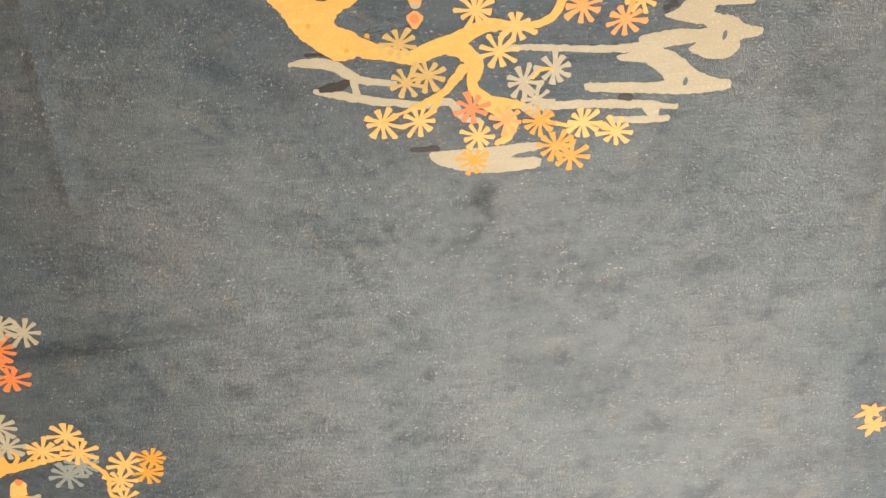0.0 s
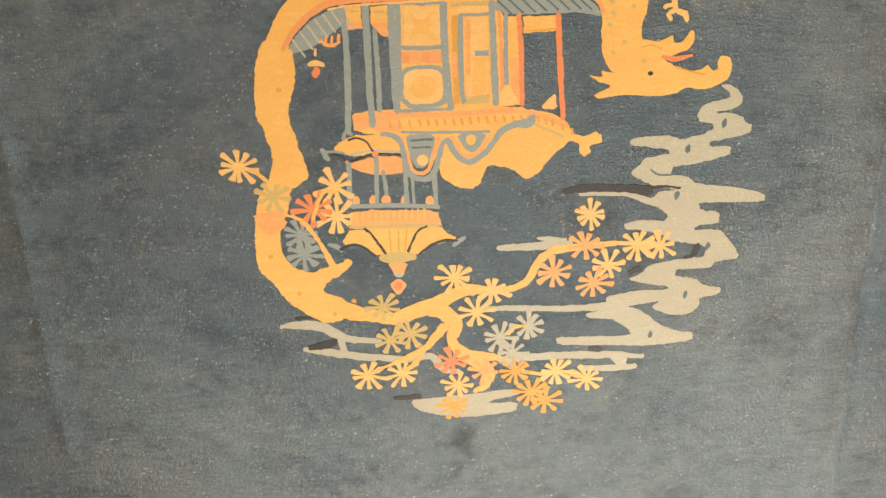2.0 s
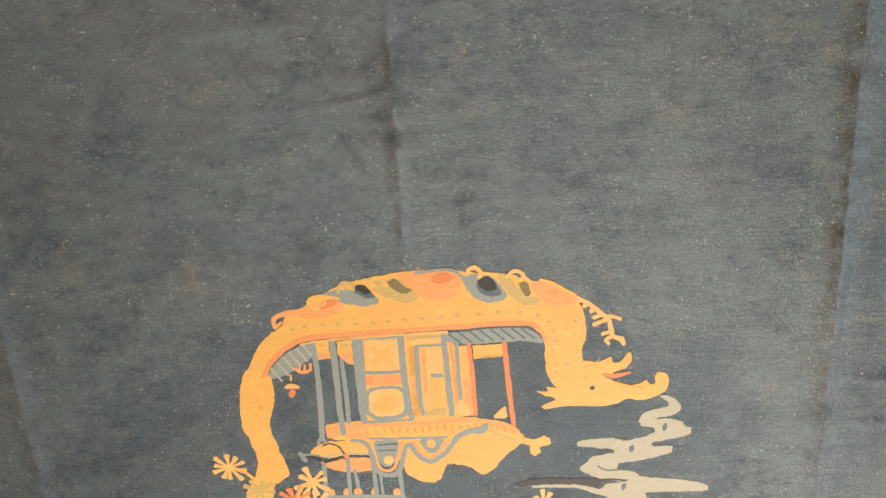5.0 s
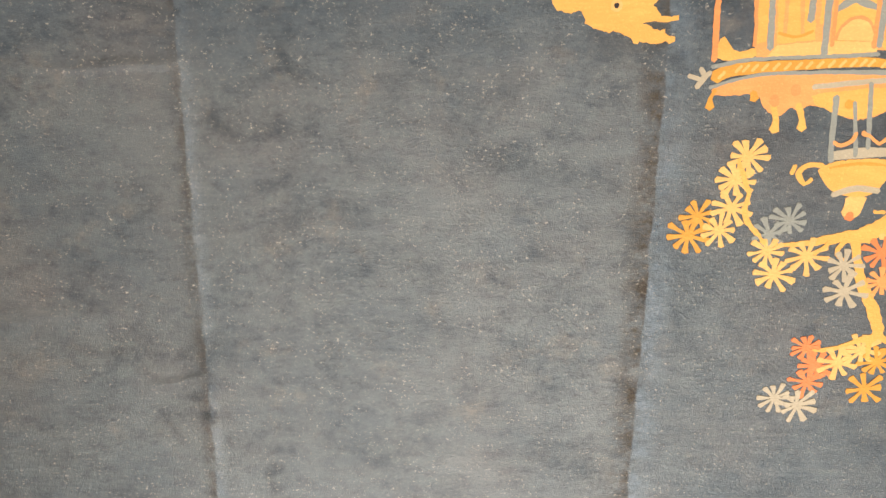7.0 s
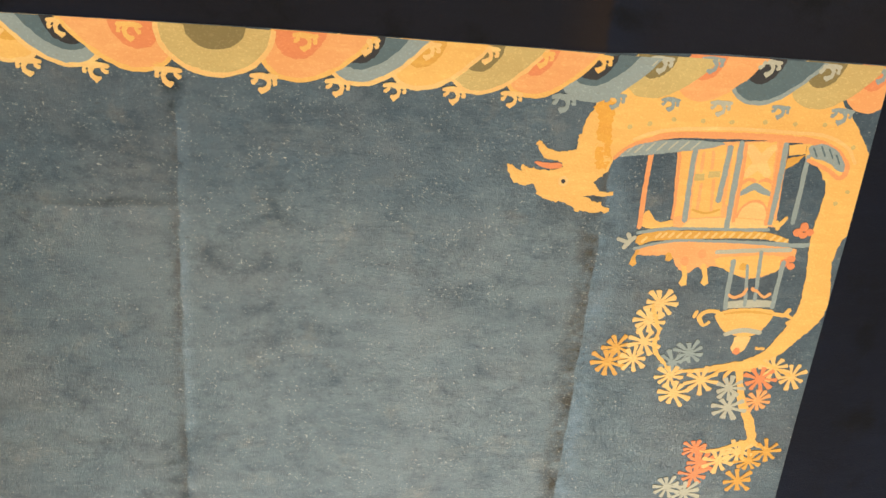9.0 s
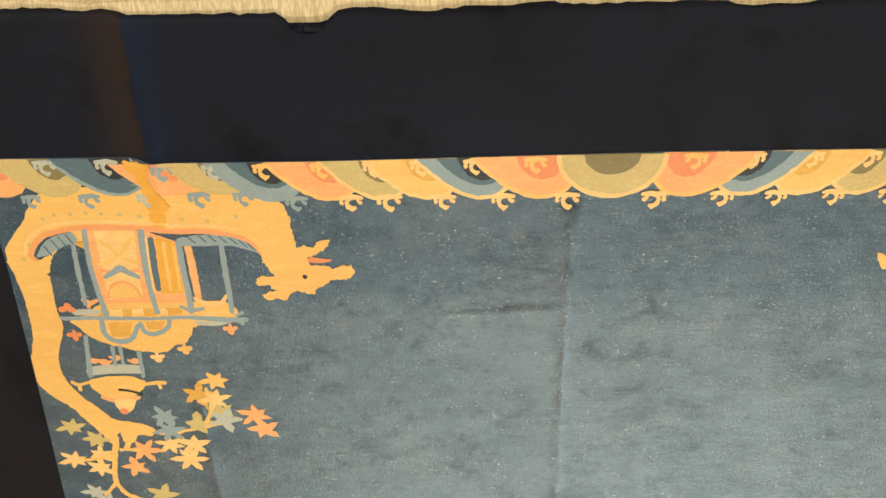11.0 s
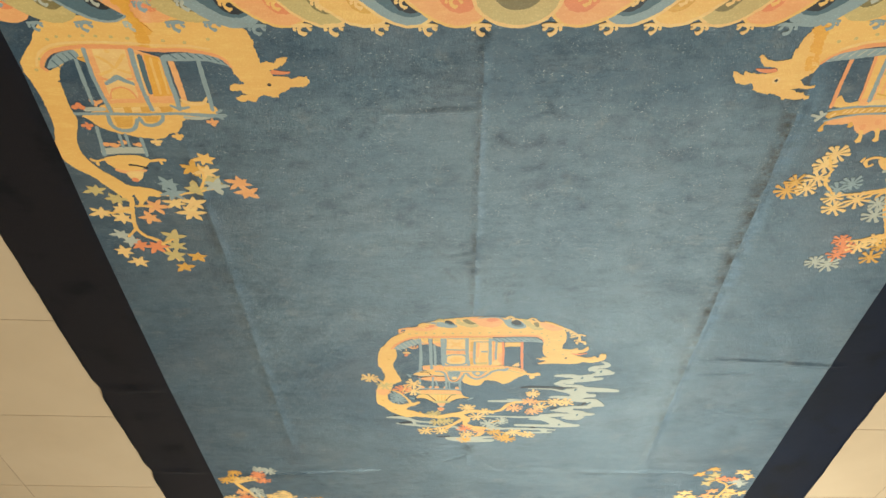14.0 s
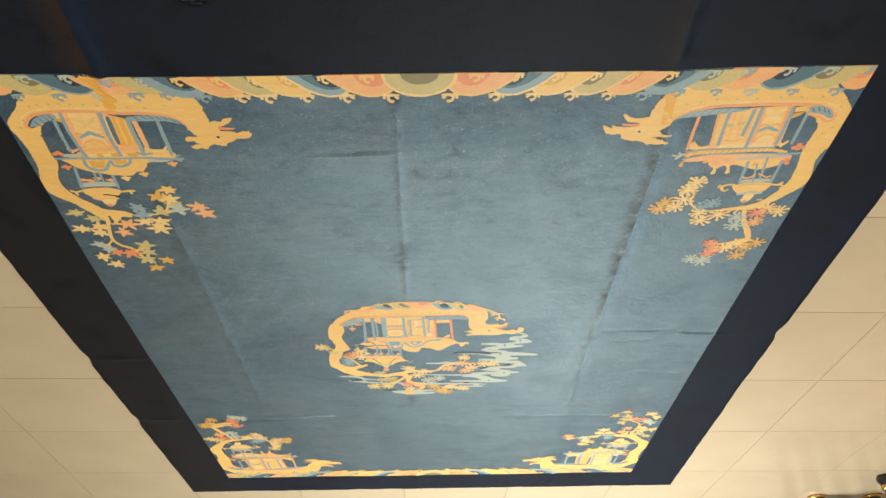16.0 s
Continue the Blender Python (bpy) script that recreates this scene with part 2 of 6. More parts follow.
def border_streaks():
    """Rusty and bluer navy streaks where the folds cross the near border, and dark blots."""
    nt = NAVY.node_tree
    p = nt.nodes["Principled BSDF"]
    c = p.inputs["Base Color"].links[0].from_socket
    vec = stretched(nt, 1, 1)
    t = nt.nodes.new("ShaderNodeTexCoord")
    xyz = nt.nodes.new("ShaderNodeSeparateXYZ")
    nt.links.new(t.outputs["Object"], xyz.inputs[0])
    u, v = math_node(nt, "MULTIPLY", xyz.outputs["X"], -100.0), math_node(nt, "MULTIPLY", xyz.outputs["Y"], 100.0)
    ragged = math_node(nt, "MULTIPLY", math_node(nt, "SUBTRACT", noise_at(nt, vec, 9, 5, 0.7), 0.5), 9.0)
    near = ramp(nt, v, -149, -151)
    faded = math_node(nt, "MAXIMUM", ramp(nt, math_node(nt, "ADD", u, ragged), -100, -113, 0, 0.85), math_node(nt, "MULTIPLY", near, 0.38))
    c = mix(nt, faded, c, (0.0125, 0.0100, 0.0105))
    for u0, strong in ((-79.5, 1.0), (61.0, 0.6)):
        d = math_node(nt, "ADD", math_node(nt, "SUBTRACT", u, u0), math_node(nt, "MULTIPLY", ragged, 0.25))
        rust = math_node(nt, "MULTIPLY", math_node(nt, "MULTIPLY", ramp(nt, d, -9, -1), ramp(nt, d, 0.5, -0.5)), near)
        blue_side = math_node(nt, "MULTIPLY", math_node(nt, "MULTIPLY", ramp(nt, d, 8, 1), ramp(nt, d, -0.3, 0.6)), near)
        c = mix(nt, math_node(nt, "MULTIPLY", rust, 0.75 * strong), c, (0.026, 0.015, 0.009))
        c = mix(nt, math_node(nt, "MULTIPLY", blue_side, 0.75 * strong), c, (0.006, 0.012, 0.030))
    c = mix(nt, ramp(nt, noise_at(nt, vec, 7, 5, 0.65), 0.55, 0.68, 0, 0.8), c, (0.0025, 0.003, 0.0045))
    nt.links.new(c, p.inputs["Base Color"])


border_streaks()
INK = {
    "yellow": pile("yellow_wool", (0.80, 0.455, 0.112), 0.5, 0.22, 0.4),
    "cream": pile("cream_wool", (0.81, 0.505, 0.175), 0.5, 0.22, 0.4),
    "gold": pile("gold_wool", (0.66, 0.34, 0.045), 0.5, 0.22, 0.4),
    "peach": pile("peach_wool", (0.80, 0.37, 0.125), 0.5, 0.22, 0.4),
    "rust": pile("rust_wool", (0.77, 0.315, 0.105), 0.4, 0.22, 0.35),
    "coral": pile("coral_wool", (0.72, 0.23, 0.075), 0.3, 0.25, 0.3),
    "ochre": pile("ochre_wool", (0.74, 0.35, 0.03), 0.4, 0.22, 0.4),
    "olive": pile("olive_wool", (0.20, 0.15, 0.045), 0.2, 0.3, 0.2),
    "tan": pile("tan_wool", (0.54, 0.40, 0.14), 0.4, 0.3, 0.2),
    "sage": pile("sage_wool", (0.43, 0.42, 0.33), 0.3, 0.25, 0.25),
    "blue": pile("slate_blue_wool", (0.25, 0.30, 0.295), 0.2, 0.3, 0.25),
    "deep": pile("deep_blue_wool", (0.075, 0.12, 0.14), 0.2, 0.3, 0.25),
    "black": pile("black_wool", (0.010, 0.009, 0.012), 0.2, 0.2, 0.15),
}


def cotton():
    m, nt, p = nodes_of("cotton_warp")
    c = mix(nt, ramp(nt, noise_at(nt, stretched(nt, 1, 0.2), 260, 3), 0.4, 0.65), (0.74, 0.58, 0.33), (0.50, 0.37, 0.19))
    nt.links.new(c, p.inputs["Base Color"])
    p.inputs["Roughness"].default_value = 0.9
    return m


def tile_glaze():
    m, nt, p = nodes_of("cream_porcelain")
    vec = stretched(nt, 1, 1)
    c = mix(nt, ramp(nt, noise_at(nt, vec, 1.8, 4), 0.35, 0.7), (0.55, 0.405, 0.255), (0.50, 0.365, 0.225))
    c = mix(nt, ramp(nt, noise_at(nt, vec, 120, 3), 0.55, 0.75, 0, 0.02), c, (0.40, 0.28, 0.16))
    info = nt.nodes.new("ShaderNodeObjectInfo")
    c = mix(nt, ramp(nt, info.outputs["Random"], 0, 1, 0, 0.10), c, (0.50, 0.36, 0.21))
    nt.links.new(c, p.inputs["Base Color"])
    nt.links.new(ramp(nt, noise_at(nt, vec, 9, 4), 0.3, 0.7, 0.16, 0.26), p.inputs["Roughness"])
    return m


def plain(name, rgb, rough=0.6, metal=0.0, vary=0.12, scale=6):
    m, nt, p = nodes_of(name)
    vec = stretched(nt, 1, 1)
    c = mix(nt, ramp(nt, noise_at(nt, vec, scale, 5), 0.3, 0.75, 0, vary), rgb, tuple(x * 0.5 for x in rgb))
    nt.links.new(c, p.inputs["Base Color"])
    p.inputs["Roughness"].default_value, p.inputs["Metallic"].default_value = rough, metal
    return m


COTTON, GLAZE = cotton(), tile_glaze()
GROUT = plain("grout", (0.19, 0.13, 0.075), 0.9, 0, 0.4, 40)
PAINT = plain("wall_paint", (0.62, 0.56, 0.47), 0.8, 0, 0.1, 3)
CEILING_PAINT = plain("ceiling_paint", (0.75, 0.72, 0.66), 0.8, 0, 0.05, 3)
DARK_WOOD = plain("dark_lacquered_wood", (0.025, 0.014, 0.010), 0.3, 0, 0.5, 30)
GILT = plain("gilt_brass", (0.75, 0.45, 0.12), 0.35, 1.0, 0.3, 60)
CUSHION = plain("amber_velvet", (0.55, 0.26, 0.04), 0.85, 0, 0.3, 25)


# ---- helpers for meshes ----
def part(name, bm, material, parent, label=""):
    me = bpy.data.meshes.new(name)
    bm.to_mesh(me)
    bm.free()
    me.materials.append(material)
    ob = new(name, me)
    ob.parent = parent
    return tagged(ob, label)


def box_bm(x0, y0, z0, x1, y1, z1, bevel=0.0):
    bm = bmesh.new()
    bmesh.ops.create_cube(bm, size=1.0, matrix=Matrix.LocRotScale(((x0 + x1) / 2, (y0 + y1) / 2, (z0 + z1) / 2), None, (x1 - x0, y1 - y0, z1 - z0)))
    if bevel:
        bmesh.ops.bevel(bm, geom=bm.edges[:], offset=bevel, segments=2, affect="EDGES", profile=0.6)
    return bm


def turned_bm(profile, x=0.0, y=0.0, lean=(0.0, 0.0), steps=24):
    """A turned form from (radius, z) rows, leaning by (dx, dy) per metre of height."""
    bm = bmesh.new()
    rings = []
    for r, z in profile:
        rings.append([bm.verts.new((x + lean[0] * z + r * math.cos(2 * math.pi * k / steps), y + lean[1] * z + r * math.sin(2 * math.pi * k / steps), z)) for k in range(steps)])
    for a, b in zip(rings, rings[1:]):
        for k in range(steps):
            f = bm.faces.new((a[k], a[(k + 1) % steps], b[(k + 1) % steps], b[k]))
            f.smooth = True
    bm.faces.new(rings[0][::-1])
    bm.faces.new(rings[-1])
    return bm


# ---- the room ----
HALF = 4.8
floor = tagged(new("floor", None), "cream glazed porcelain tile floor with thin dark joints", "floor", kind="structure")
part("grout_bed", box_bm(-HALF - 0.2, -HALF - 0.2, -0.15, HALF + 0.2, HALF + 0.2, FLOOR_Z - 0.0015), GROUT, floor, "thin dark grout joints")
for wname, b in (("wall_north", (-HALF, HALF, HALF, HALF + 0.15)), ("wall_south", (-HALF, -HALF - 0.15, HALF, -HALF)),
                 ("wall_east", (HALF, -HALF - 0.15, HALF + 0.15, HALF + 0.15)), ("wall_west", (-HALF - 0.15, -HALF - 0.15, -HALF, HALF + 0.15))):
    ob = part(wname, box_bm(b[0], b[1], FLOOR_Z, b[2], b[3], CEILING), PAINT, None)
    tagged(ob, "plain warm beige painted plaster wall", "wall", kind="structure")
ob = part("ceiling", box_bm(-HALF - 0.15, -HALF - 0.15, CEILING, HALF + 0.15, HALF + 0.15, CEILING + 0.12), CEILING_PAINT, None)
tagged(ob, "plain off-white painted ceiling", "ceiling", kind="structure")

for lx, ly, watt in LAMPS:
    lamp = tagged(new("ceiling_light"), "square white recessed ceiling light panel, lit warm", "ceiling light", "ceiling light panels")
    lamp.location = (lx, ly, CEILING)
    bm = bmesh.new()
    for x0, y0, x1, y1 in ((-0.34, -0.34, 0.34, -0.30), (-0.34, 0.30, 0.34, 0.34), (-0.34, -0.30, -0.30, 0.30), (0.30, -0.30, 0.34, 0.30)):
        bmesh.ops.create_cube(bm, size=1.0, matrix=Matrix.LocRotScale(((x0 + x1) / 2, (y0 + y1) / 2, -0.0125), None, (x1 - x0, y1 - y0, 0.025)))
    part("frame", bm, CEILING_PAINT, lamp)
    data = bpy.data.lights.new("panel_glow", "AREA")
    data.shape, data.size, data.energy, data.color = "SQUARE", 0.6, watt, (1.0, 0.92, 0.80)
    glow = new("panel_glow", data)
    glow.location = (lx, ly, CEILING - 0.03)


# ---- the rug: its surface ----
# Design units are centimetres (u to the sitter's left hand, v to the far end); the rug lies centred on the origin.
FIELD_U, FIELD_V, EDGE_U, EDGE_V = 110.4, 150.0, 135.3, 174.2
LONG_CREASES = [  # u0, v0, u1, v1, height mm, width cm: old folds along the rug
    (-7.6, -146, -7.4, -36, 1.3, 1.4), (-7.8, 38, -7.2, 62, 2.5, 1.3), (64.9, -138, 63.7, -56, 2.0, 1.2), (63.7, -56, 62.1, 64, 2.2, 1.3),
    (-78, -115, -74.4, 50, 0.6, 1.4), (-79.5, -176, -77.5, -136, 6.0, 1.3), (61.5, -184, 61.5, -149, 4.0, 1.3), (-7, 132, -7.2, 174, 4.0, 1.4), (66, 110, 68, 174, 5.0, 1.4),
]
CROSS_CREASES = [  # puckers across the rug
    (-34, -118.0, -4, -120.8, 6.0, 0.8), (64, -16.5, 118, -11.5, 7.0, 0.9), (64, -8, 90, -7, 4.0, 0.9), (-112, 71.0, -40, 66.0, 5.5, 1.4), (-18, 57.8, -6, 50.4, 8.0, 1.1),
    (-15, 97.2, -7, 93, 8.0, 1.0), (-20, -65.8, -6, -69.8, 7.0, 0.9), (-34, -98, -9, -95, 4.0, 1.1), (-48, -78, -14, -80, 3.5, 1.2), (14, -119, 20, -112, 2.2, 1.0),
    (-136, 3, -108, 2, 9.0, 1.6), (30, 66, 108, 70, 2.4, 1.8), (-136, 66, -110, 67, 7.0, 1.6), (-95, -104, -80, -98, 1.6, 1.4), (80, 20, 109, 24, 2.0, 1.3),
]


def near_edge(u):
    """Where the field's near end meets the border: it steps at the old folds."""
    return np.interp(u, [-110, -82, -79, -50, 14, 62, 80, 110], [-150.3, -150.2, -149.1, -149.1, -150.0, -150.0, -151.2, -151.4])


def side_draw(v):
    """How far the field's side, where it bows, is drawn in from the straight line, in centimetres."""
    return np.interp(v, [-174, -150, -130, -110, -80, -40, 0], [1.6, 1.7, 2.4, 2.0, 1.0, 0.3, 0.0])


def relief(u, v):
    """Height in metres of the rug's lie over its flat plane, at design places u, v (arrays)."""
    u, v = np.asarray(u, float), np.asarray(v, float)
    h = 0.0012 * np.sin(u * 0.09 + 1.3 * np.sin(v * 0.045)) * np.sin(v * 0.07 + 0.8)
    for u0, v0, u1, v1, mm, wide in LONG_CREASES + CROSS_CREASES:
        du, dv = u1 - u0, v1 - v0
        n = math.hypot(du, dv)
        along = ((u - u0) * du + (v - v0) * dv) / n
        off = ((u - u0) * dv - (v - v0) * du) / n + 0.3 * np.sin(along * 0.16 + u0) + 0.2 * np.sin(along * 0.53 + v0)
        fade = np.clip(along / 10, 0, 1) * np.clip((n - along) / 10, 0, 1)
        fade = fade * fade * (3 - 2 * fade) * (0.8 + 0.2 * np.sin(along * 0.31 + v0))
        h = h + 0.001 * mm * fade * np.exp(-(off / wide) ** 2)
    return h


def sheet(us, vs, outer=None):
    """A draped grid over the design places us x vs; outer: a side whose edge is worn uneven and turned down to the floor."""
    uu, vv = np.meshgrid(np.asarray(us, float), np.asarray(vs, float))
    zz = np.zeros(uu.shape)
    if outer:
        axis, sign = outer
        rag = np.array([noise.noise((t * 0.11, 3.1 * sign, 5.0 * (axis == "u"))) * (0.25 if axis == "u" else 0.9) + noise.noise((t * 0.6, 9.0 * sign, 1.0)) * (0.12 if axis == "u" else 0.45) for t in (vv[:, -1] if axis == "u" else uu[-1, :])])
        if axis == "u":
            edge = -1 if sign > 0 else 0
            for at in ((2.5, 66.5) if sign < 0 else (-12.5,)):
                rag = rag - sign * 1.3 * np.exp(-((vv[:, edge] - at) / 4.5) ** 2)
            uu[:, edge] += rag
            add_u, add_v, add_z = uu[:, edge] + sign * 0.25, vv[:, edge], np.full(vv.shape[0], FLOOR_Z)
            cat = lambda a, e: np.concatenate([a, e[:, None]], 1) if sign > 0 else np.concatenate([e[:, None], a], 1)
        else:
            edge = -1 if sign > 0 else 0
            vv[edge, :] += rag
            if sign < 0:
                vv[edge, :] += 3.4 * np.exp(-((uu[edge, :] + 50.5) / 3.4) ** 4) + 1.2 * np.exp(-((uu[edge, :] - 22) / 6) ** 4)
            add_u, add_v, add_z = uu[edge, :], vv[edge, :] + sign * 0.25, np.full(uu.shape[1], FLOOR_Z)
            cat = lambda a, e: np.concatenate([a, e[None, :]], 0) if sign > 0 else np.concatenate([e[None, :], a], 0)
        uu, vv, zz = cat(uu, add_u), cat(vv, add_v), cat(zz, add_z)
    uu = np.where(uu < -60, uu + side_draw(vv) * np.clip((-60 - uu) / 40, 0, 1) * np.clip((EDGE_U + 2 + uu) / (EDGE_U + 2 - FIELD_U), 0, 1), uu)
    uu = np.where(uu > FIELD_U, uu + np.interp(vv, [40, 70, 174], [0.0, 0.8, 2.6]) * (uu - FIELD_U) / (EDGE_U - FIELD_U), uu)
    vv = np.where(vv < -120, vv + (near_edge(uu) + FIELD_V) * np.clip((-120 - vv) / 25, 0, 1), vv)
    zz = np.where(zz < 0, zz, relief(uu, vv))
    nv, nu = uu.shape
    pts = np.stack([-uu / 100, vv / 100, zz], -1).reshape(-1, 3)
    i = (np.arange(nv - 1)[:, None] * nu + np.arange(nu - 1)[None, :]).ravel()
    quads = np.stack([i, i + nu, i + nu + 1, i + 1], 1)
    me = bpy.data.meshes.new("sheet")
    me.from_pydata(pts.tolist(), [], quads.tolist())
    me.polygons.foreach_set("use_smooth", np.ones(len(quads), bool))
    bm = bmesh.new()
    bm.from_mesh(me)
    bpy.data.meshes.remove(me)
    return bm


def steps(a, b, coarse, fine_at=(), fine=0.4, reach=4.0):
    xs = set(np.round(np.linspace(a, b, int(round((b - a) / coarse)) + 1), 3))
    for c in fine_at:
        xs |= set(np.round(np.arange(max(a, c - reach), min(b, c + reach), fine), 3))
    xs = np.array(sorted(xs))
    return xs[np.concatenate([[True], np.diff(xs) > 0.15])]


rug = tagged(new("rug"), "worn blue wool rug with gold pagoda motifs and navy border", "rug")
US = steps(-FIELD_U, FIELD_U, 1.0, (-76, -7.5, 63))
VS = steps(-FIELD_V, FIELD_V, 0.9, (-119.5, -14, -8, 54, 68, 95, -68))
US[0], US[-1], VS[0], VS[-1] = -FIELD_U, FIELD_U, -FIELD_V, FIELD_V
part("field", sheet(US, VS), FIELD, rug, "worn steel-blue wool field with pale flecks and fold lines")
for sgn in (1, -1):
    side = steps(FIELD_U, EDGE_U, 1.4) * sgn
    part("side_border", sheet(np.sort(side), steps(-FIELD_V, FIELD_V, 1.4, (-13, 67)), ("u", sgn)), NAVY, rug, "plain blackish navy wool border band")
    end = steps(FIELD_V, EDGE_V, 1.4) * sgn
    part("end_border", sheet(steps(-EDGE_U, EDGE_U, 1.4, (-7.5, 64)), np.sort(end), ("v", sgn)), NAVY, rug, "plain blackish navy wool border band")


# ---- the rug: its motifs ----
def curve(pts, step=0.5):
    """Evenly spaced points on a smooth curve through pts (rows of u, v and anything more)."""
    p = np.array(pts, float)
    q = np.vstack([2 * p[0] - p[1], p, 2 * p[-1] - p[-2]])
    out = []
    for i in range(1, len(q) - 2):
        n = max(1, int(math.hypot(*(q[i + 1] - q[i])[:2]) / step))
        for t in np.arange(n) / n:
            a, b, c, d = q[i - 1], q[i], q[i + 1], q[i + 2]
            out.append(0.5 * (2 * b + (c - a) * t + (2 * a - 5 * b + 4 * c - d) * t * t + (3 * b - a - 3 * c + d) * t ** 3))
    return np.array(out + [p[-1]])


def wobble(u, v, amount):
    """The uneven step of a knotted edge."""
    return (u + amount * (1.2 * noise.noise((u * 0.7, v * 0.7, 1.7)) + 1.1 * noise.noise((u * 2.3, v * 2.3, 4.2)) + 1.1 * noise.noise((u * 5.3, v * 5.3, 2.2))),
            v + amount * (1.2 * noise.noise((u * 0.7, v * 0.7, 7.7)) + 1.1 * noise.noise((u * 2.3, v * 2.3, 8.2)) + 1.1 * noise.noise((u * 5.3, v * 5.3, 6.2))))


def ribbon(pts, amount=0.24):
    """Outline of a brush stroke through rows of u, v, width."""
    p = curve([r if len(r) > 2 else (*r, 1.0) for r in pts])
    d = np.gradient(p[:, :2], axis=0)
    d /= np.linalg.norm(d, axis=1)[:, None] + 1e-9
    nrm = np.stack([-d[:, 1], d[:, 0]], 1)
    half = np.maximum(p[:, 2:3], 0.3) / 2
    if half.max() > 2:
        knob = np.array([[noise.noise((x * 0.42, y * 0.42, side)) for side in (3.0, 8.0)] for x, y in p[:, :2]])
        left, right = half * (1 + 0.34 * knob[:, :1]), half * (1 + 0.34 * knob[:, 1:])
    else:
        left = right = half
    a, b = p[:, :2] + nrm * left, p[:, :2] - nrm * right
    tip = p[-1, :2] + d[-1] * half[-1] * 0.7
    tail = p[0, :2] - d[0] * half[0] * 0.7
    ring = [tuple(x) for x in a] + [tuple(tip)] + [tuple(x) for x in b[::-1]] + [tuple(tail)]
    return [wobble(x, y, amount) for x, y in ring]


def outline(pts, amount=0.24, smooth=1):
    """Outline of a closed shape through corner points, its corners eased."""
    p = [tuple(x) for x in pts]
    for _ in range(smooth):
        p = [q for a, b in zip(p, p[1:] + p[:1]) for q in ((0.82 * a[0] + 0.18 * b[0], 0.82 * a[1] + 0.18 * b[1]), (0.18 * a[0] + 0.82 * b[0], 0.18 * a[1] + 0.82 * b[1]))]
    out = []
    for a, b in zip(p, p[1:] + p[:1]):
        n = max(1, int(math.dist(a, b) / 0.36))
        out += [(a[0] + (b[0] - a[0]) * k / n, a[1] + (b[1] - a[1]) * k / n) for k in range(n)]
    return [wobble(x, y, amount) for x, y in out]


def disc(u, v, ru, rv=None, tilt=0.0, amount=0.12, arc=(0, 360)):
    rv = rv or ru
    n = max(10, int(3.2 * max(ru, rv) * (arc[1] - arc[0]) / 360 * 2))
    c, s = math.cos(radians(tilt)), math.sin(radians(tilt))
    ring = []
    for k in range(n + (arc[1] - arc[0] < 360)):
        a = radians(arc[0] + (arc[1] - arc[0]) * k / n)
        x, y = ru * math.cos(a), rv * math.sin(a)
        ring.append(wobble(u + x * c - y * s, v + x * s + y * c, amount))
    return ring


def pine(u, v, r, n=9, turn=0.0):
    """A sunburst pine tuft: n squared-off rays of uneven length, wider than high, on a small hub."""
    ring = []
    gap = 2 * math.pi / n
    for k in range(n):
        a = turn + gap * (k + 0.30 * (random.random() - 0.5))
        long = r * (0.80 + 0.36 * random.random())
        wide = r * (0.13 + 0.05 * random.random())
        c, s = math.cos(a), math.sin(a)
        ring.append(wobble(u + 0.27 * r * math.cos(turn + gap * (k - 0.5)), v + 0.24 * r * math.sin(turn + gap * (k - 0.5)), 0.08))
        for along, off in ((0.6, -0.75), (0.97, -1.15), (1.03, 0.1), (0.95, 1.1), (0.58, 0.75)):
            ring.append(wobble(u + 1.06 * (along * long * c - off * wide * s), v + 0.94 * (along * long * s + off * wide * c), 0.09))
    return ring


def star(u, v, r, n=6, turn=0.0):
    """A chunky pointed leaf star, wider than high."""
    ring = []
    for k in range(n):
        a, gap = turn + 2 * math.pi * k / n, 2 * math.pi / n
        long = r * (0.72 + 0.5 * random.random())
        for off, rad in ((-0.5 + 0.2 * random.random(), 0.45 * r), (-0.23, 0.76 * long), (0.0, 1.06 * long), (0.23, 0.74 * long)):
            ring.append(wobble(u + 1.12 * rad * math.cos(a + off * gap), v + 0.92 * rad * math.sin(a + off * gap), 0.08))
    return ring


SIGN = [1]
SHIFT = [(0.0, 0.0)]
BASE, LEVEL = 0.0005, 0.00017


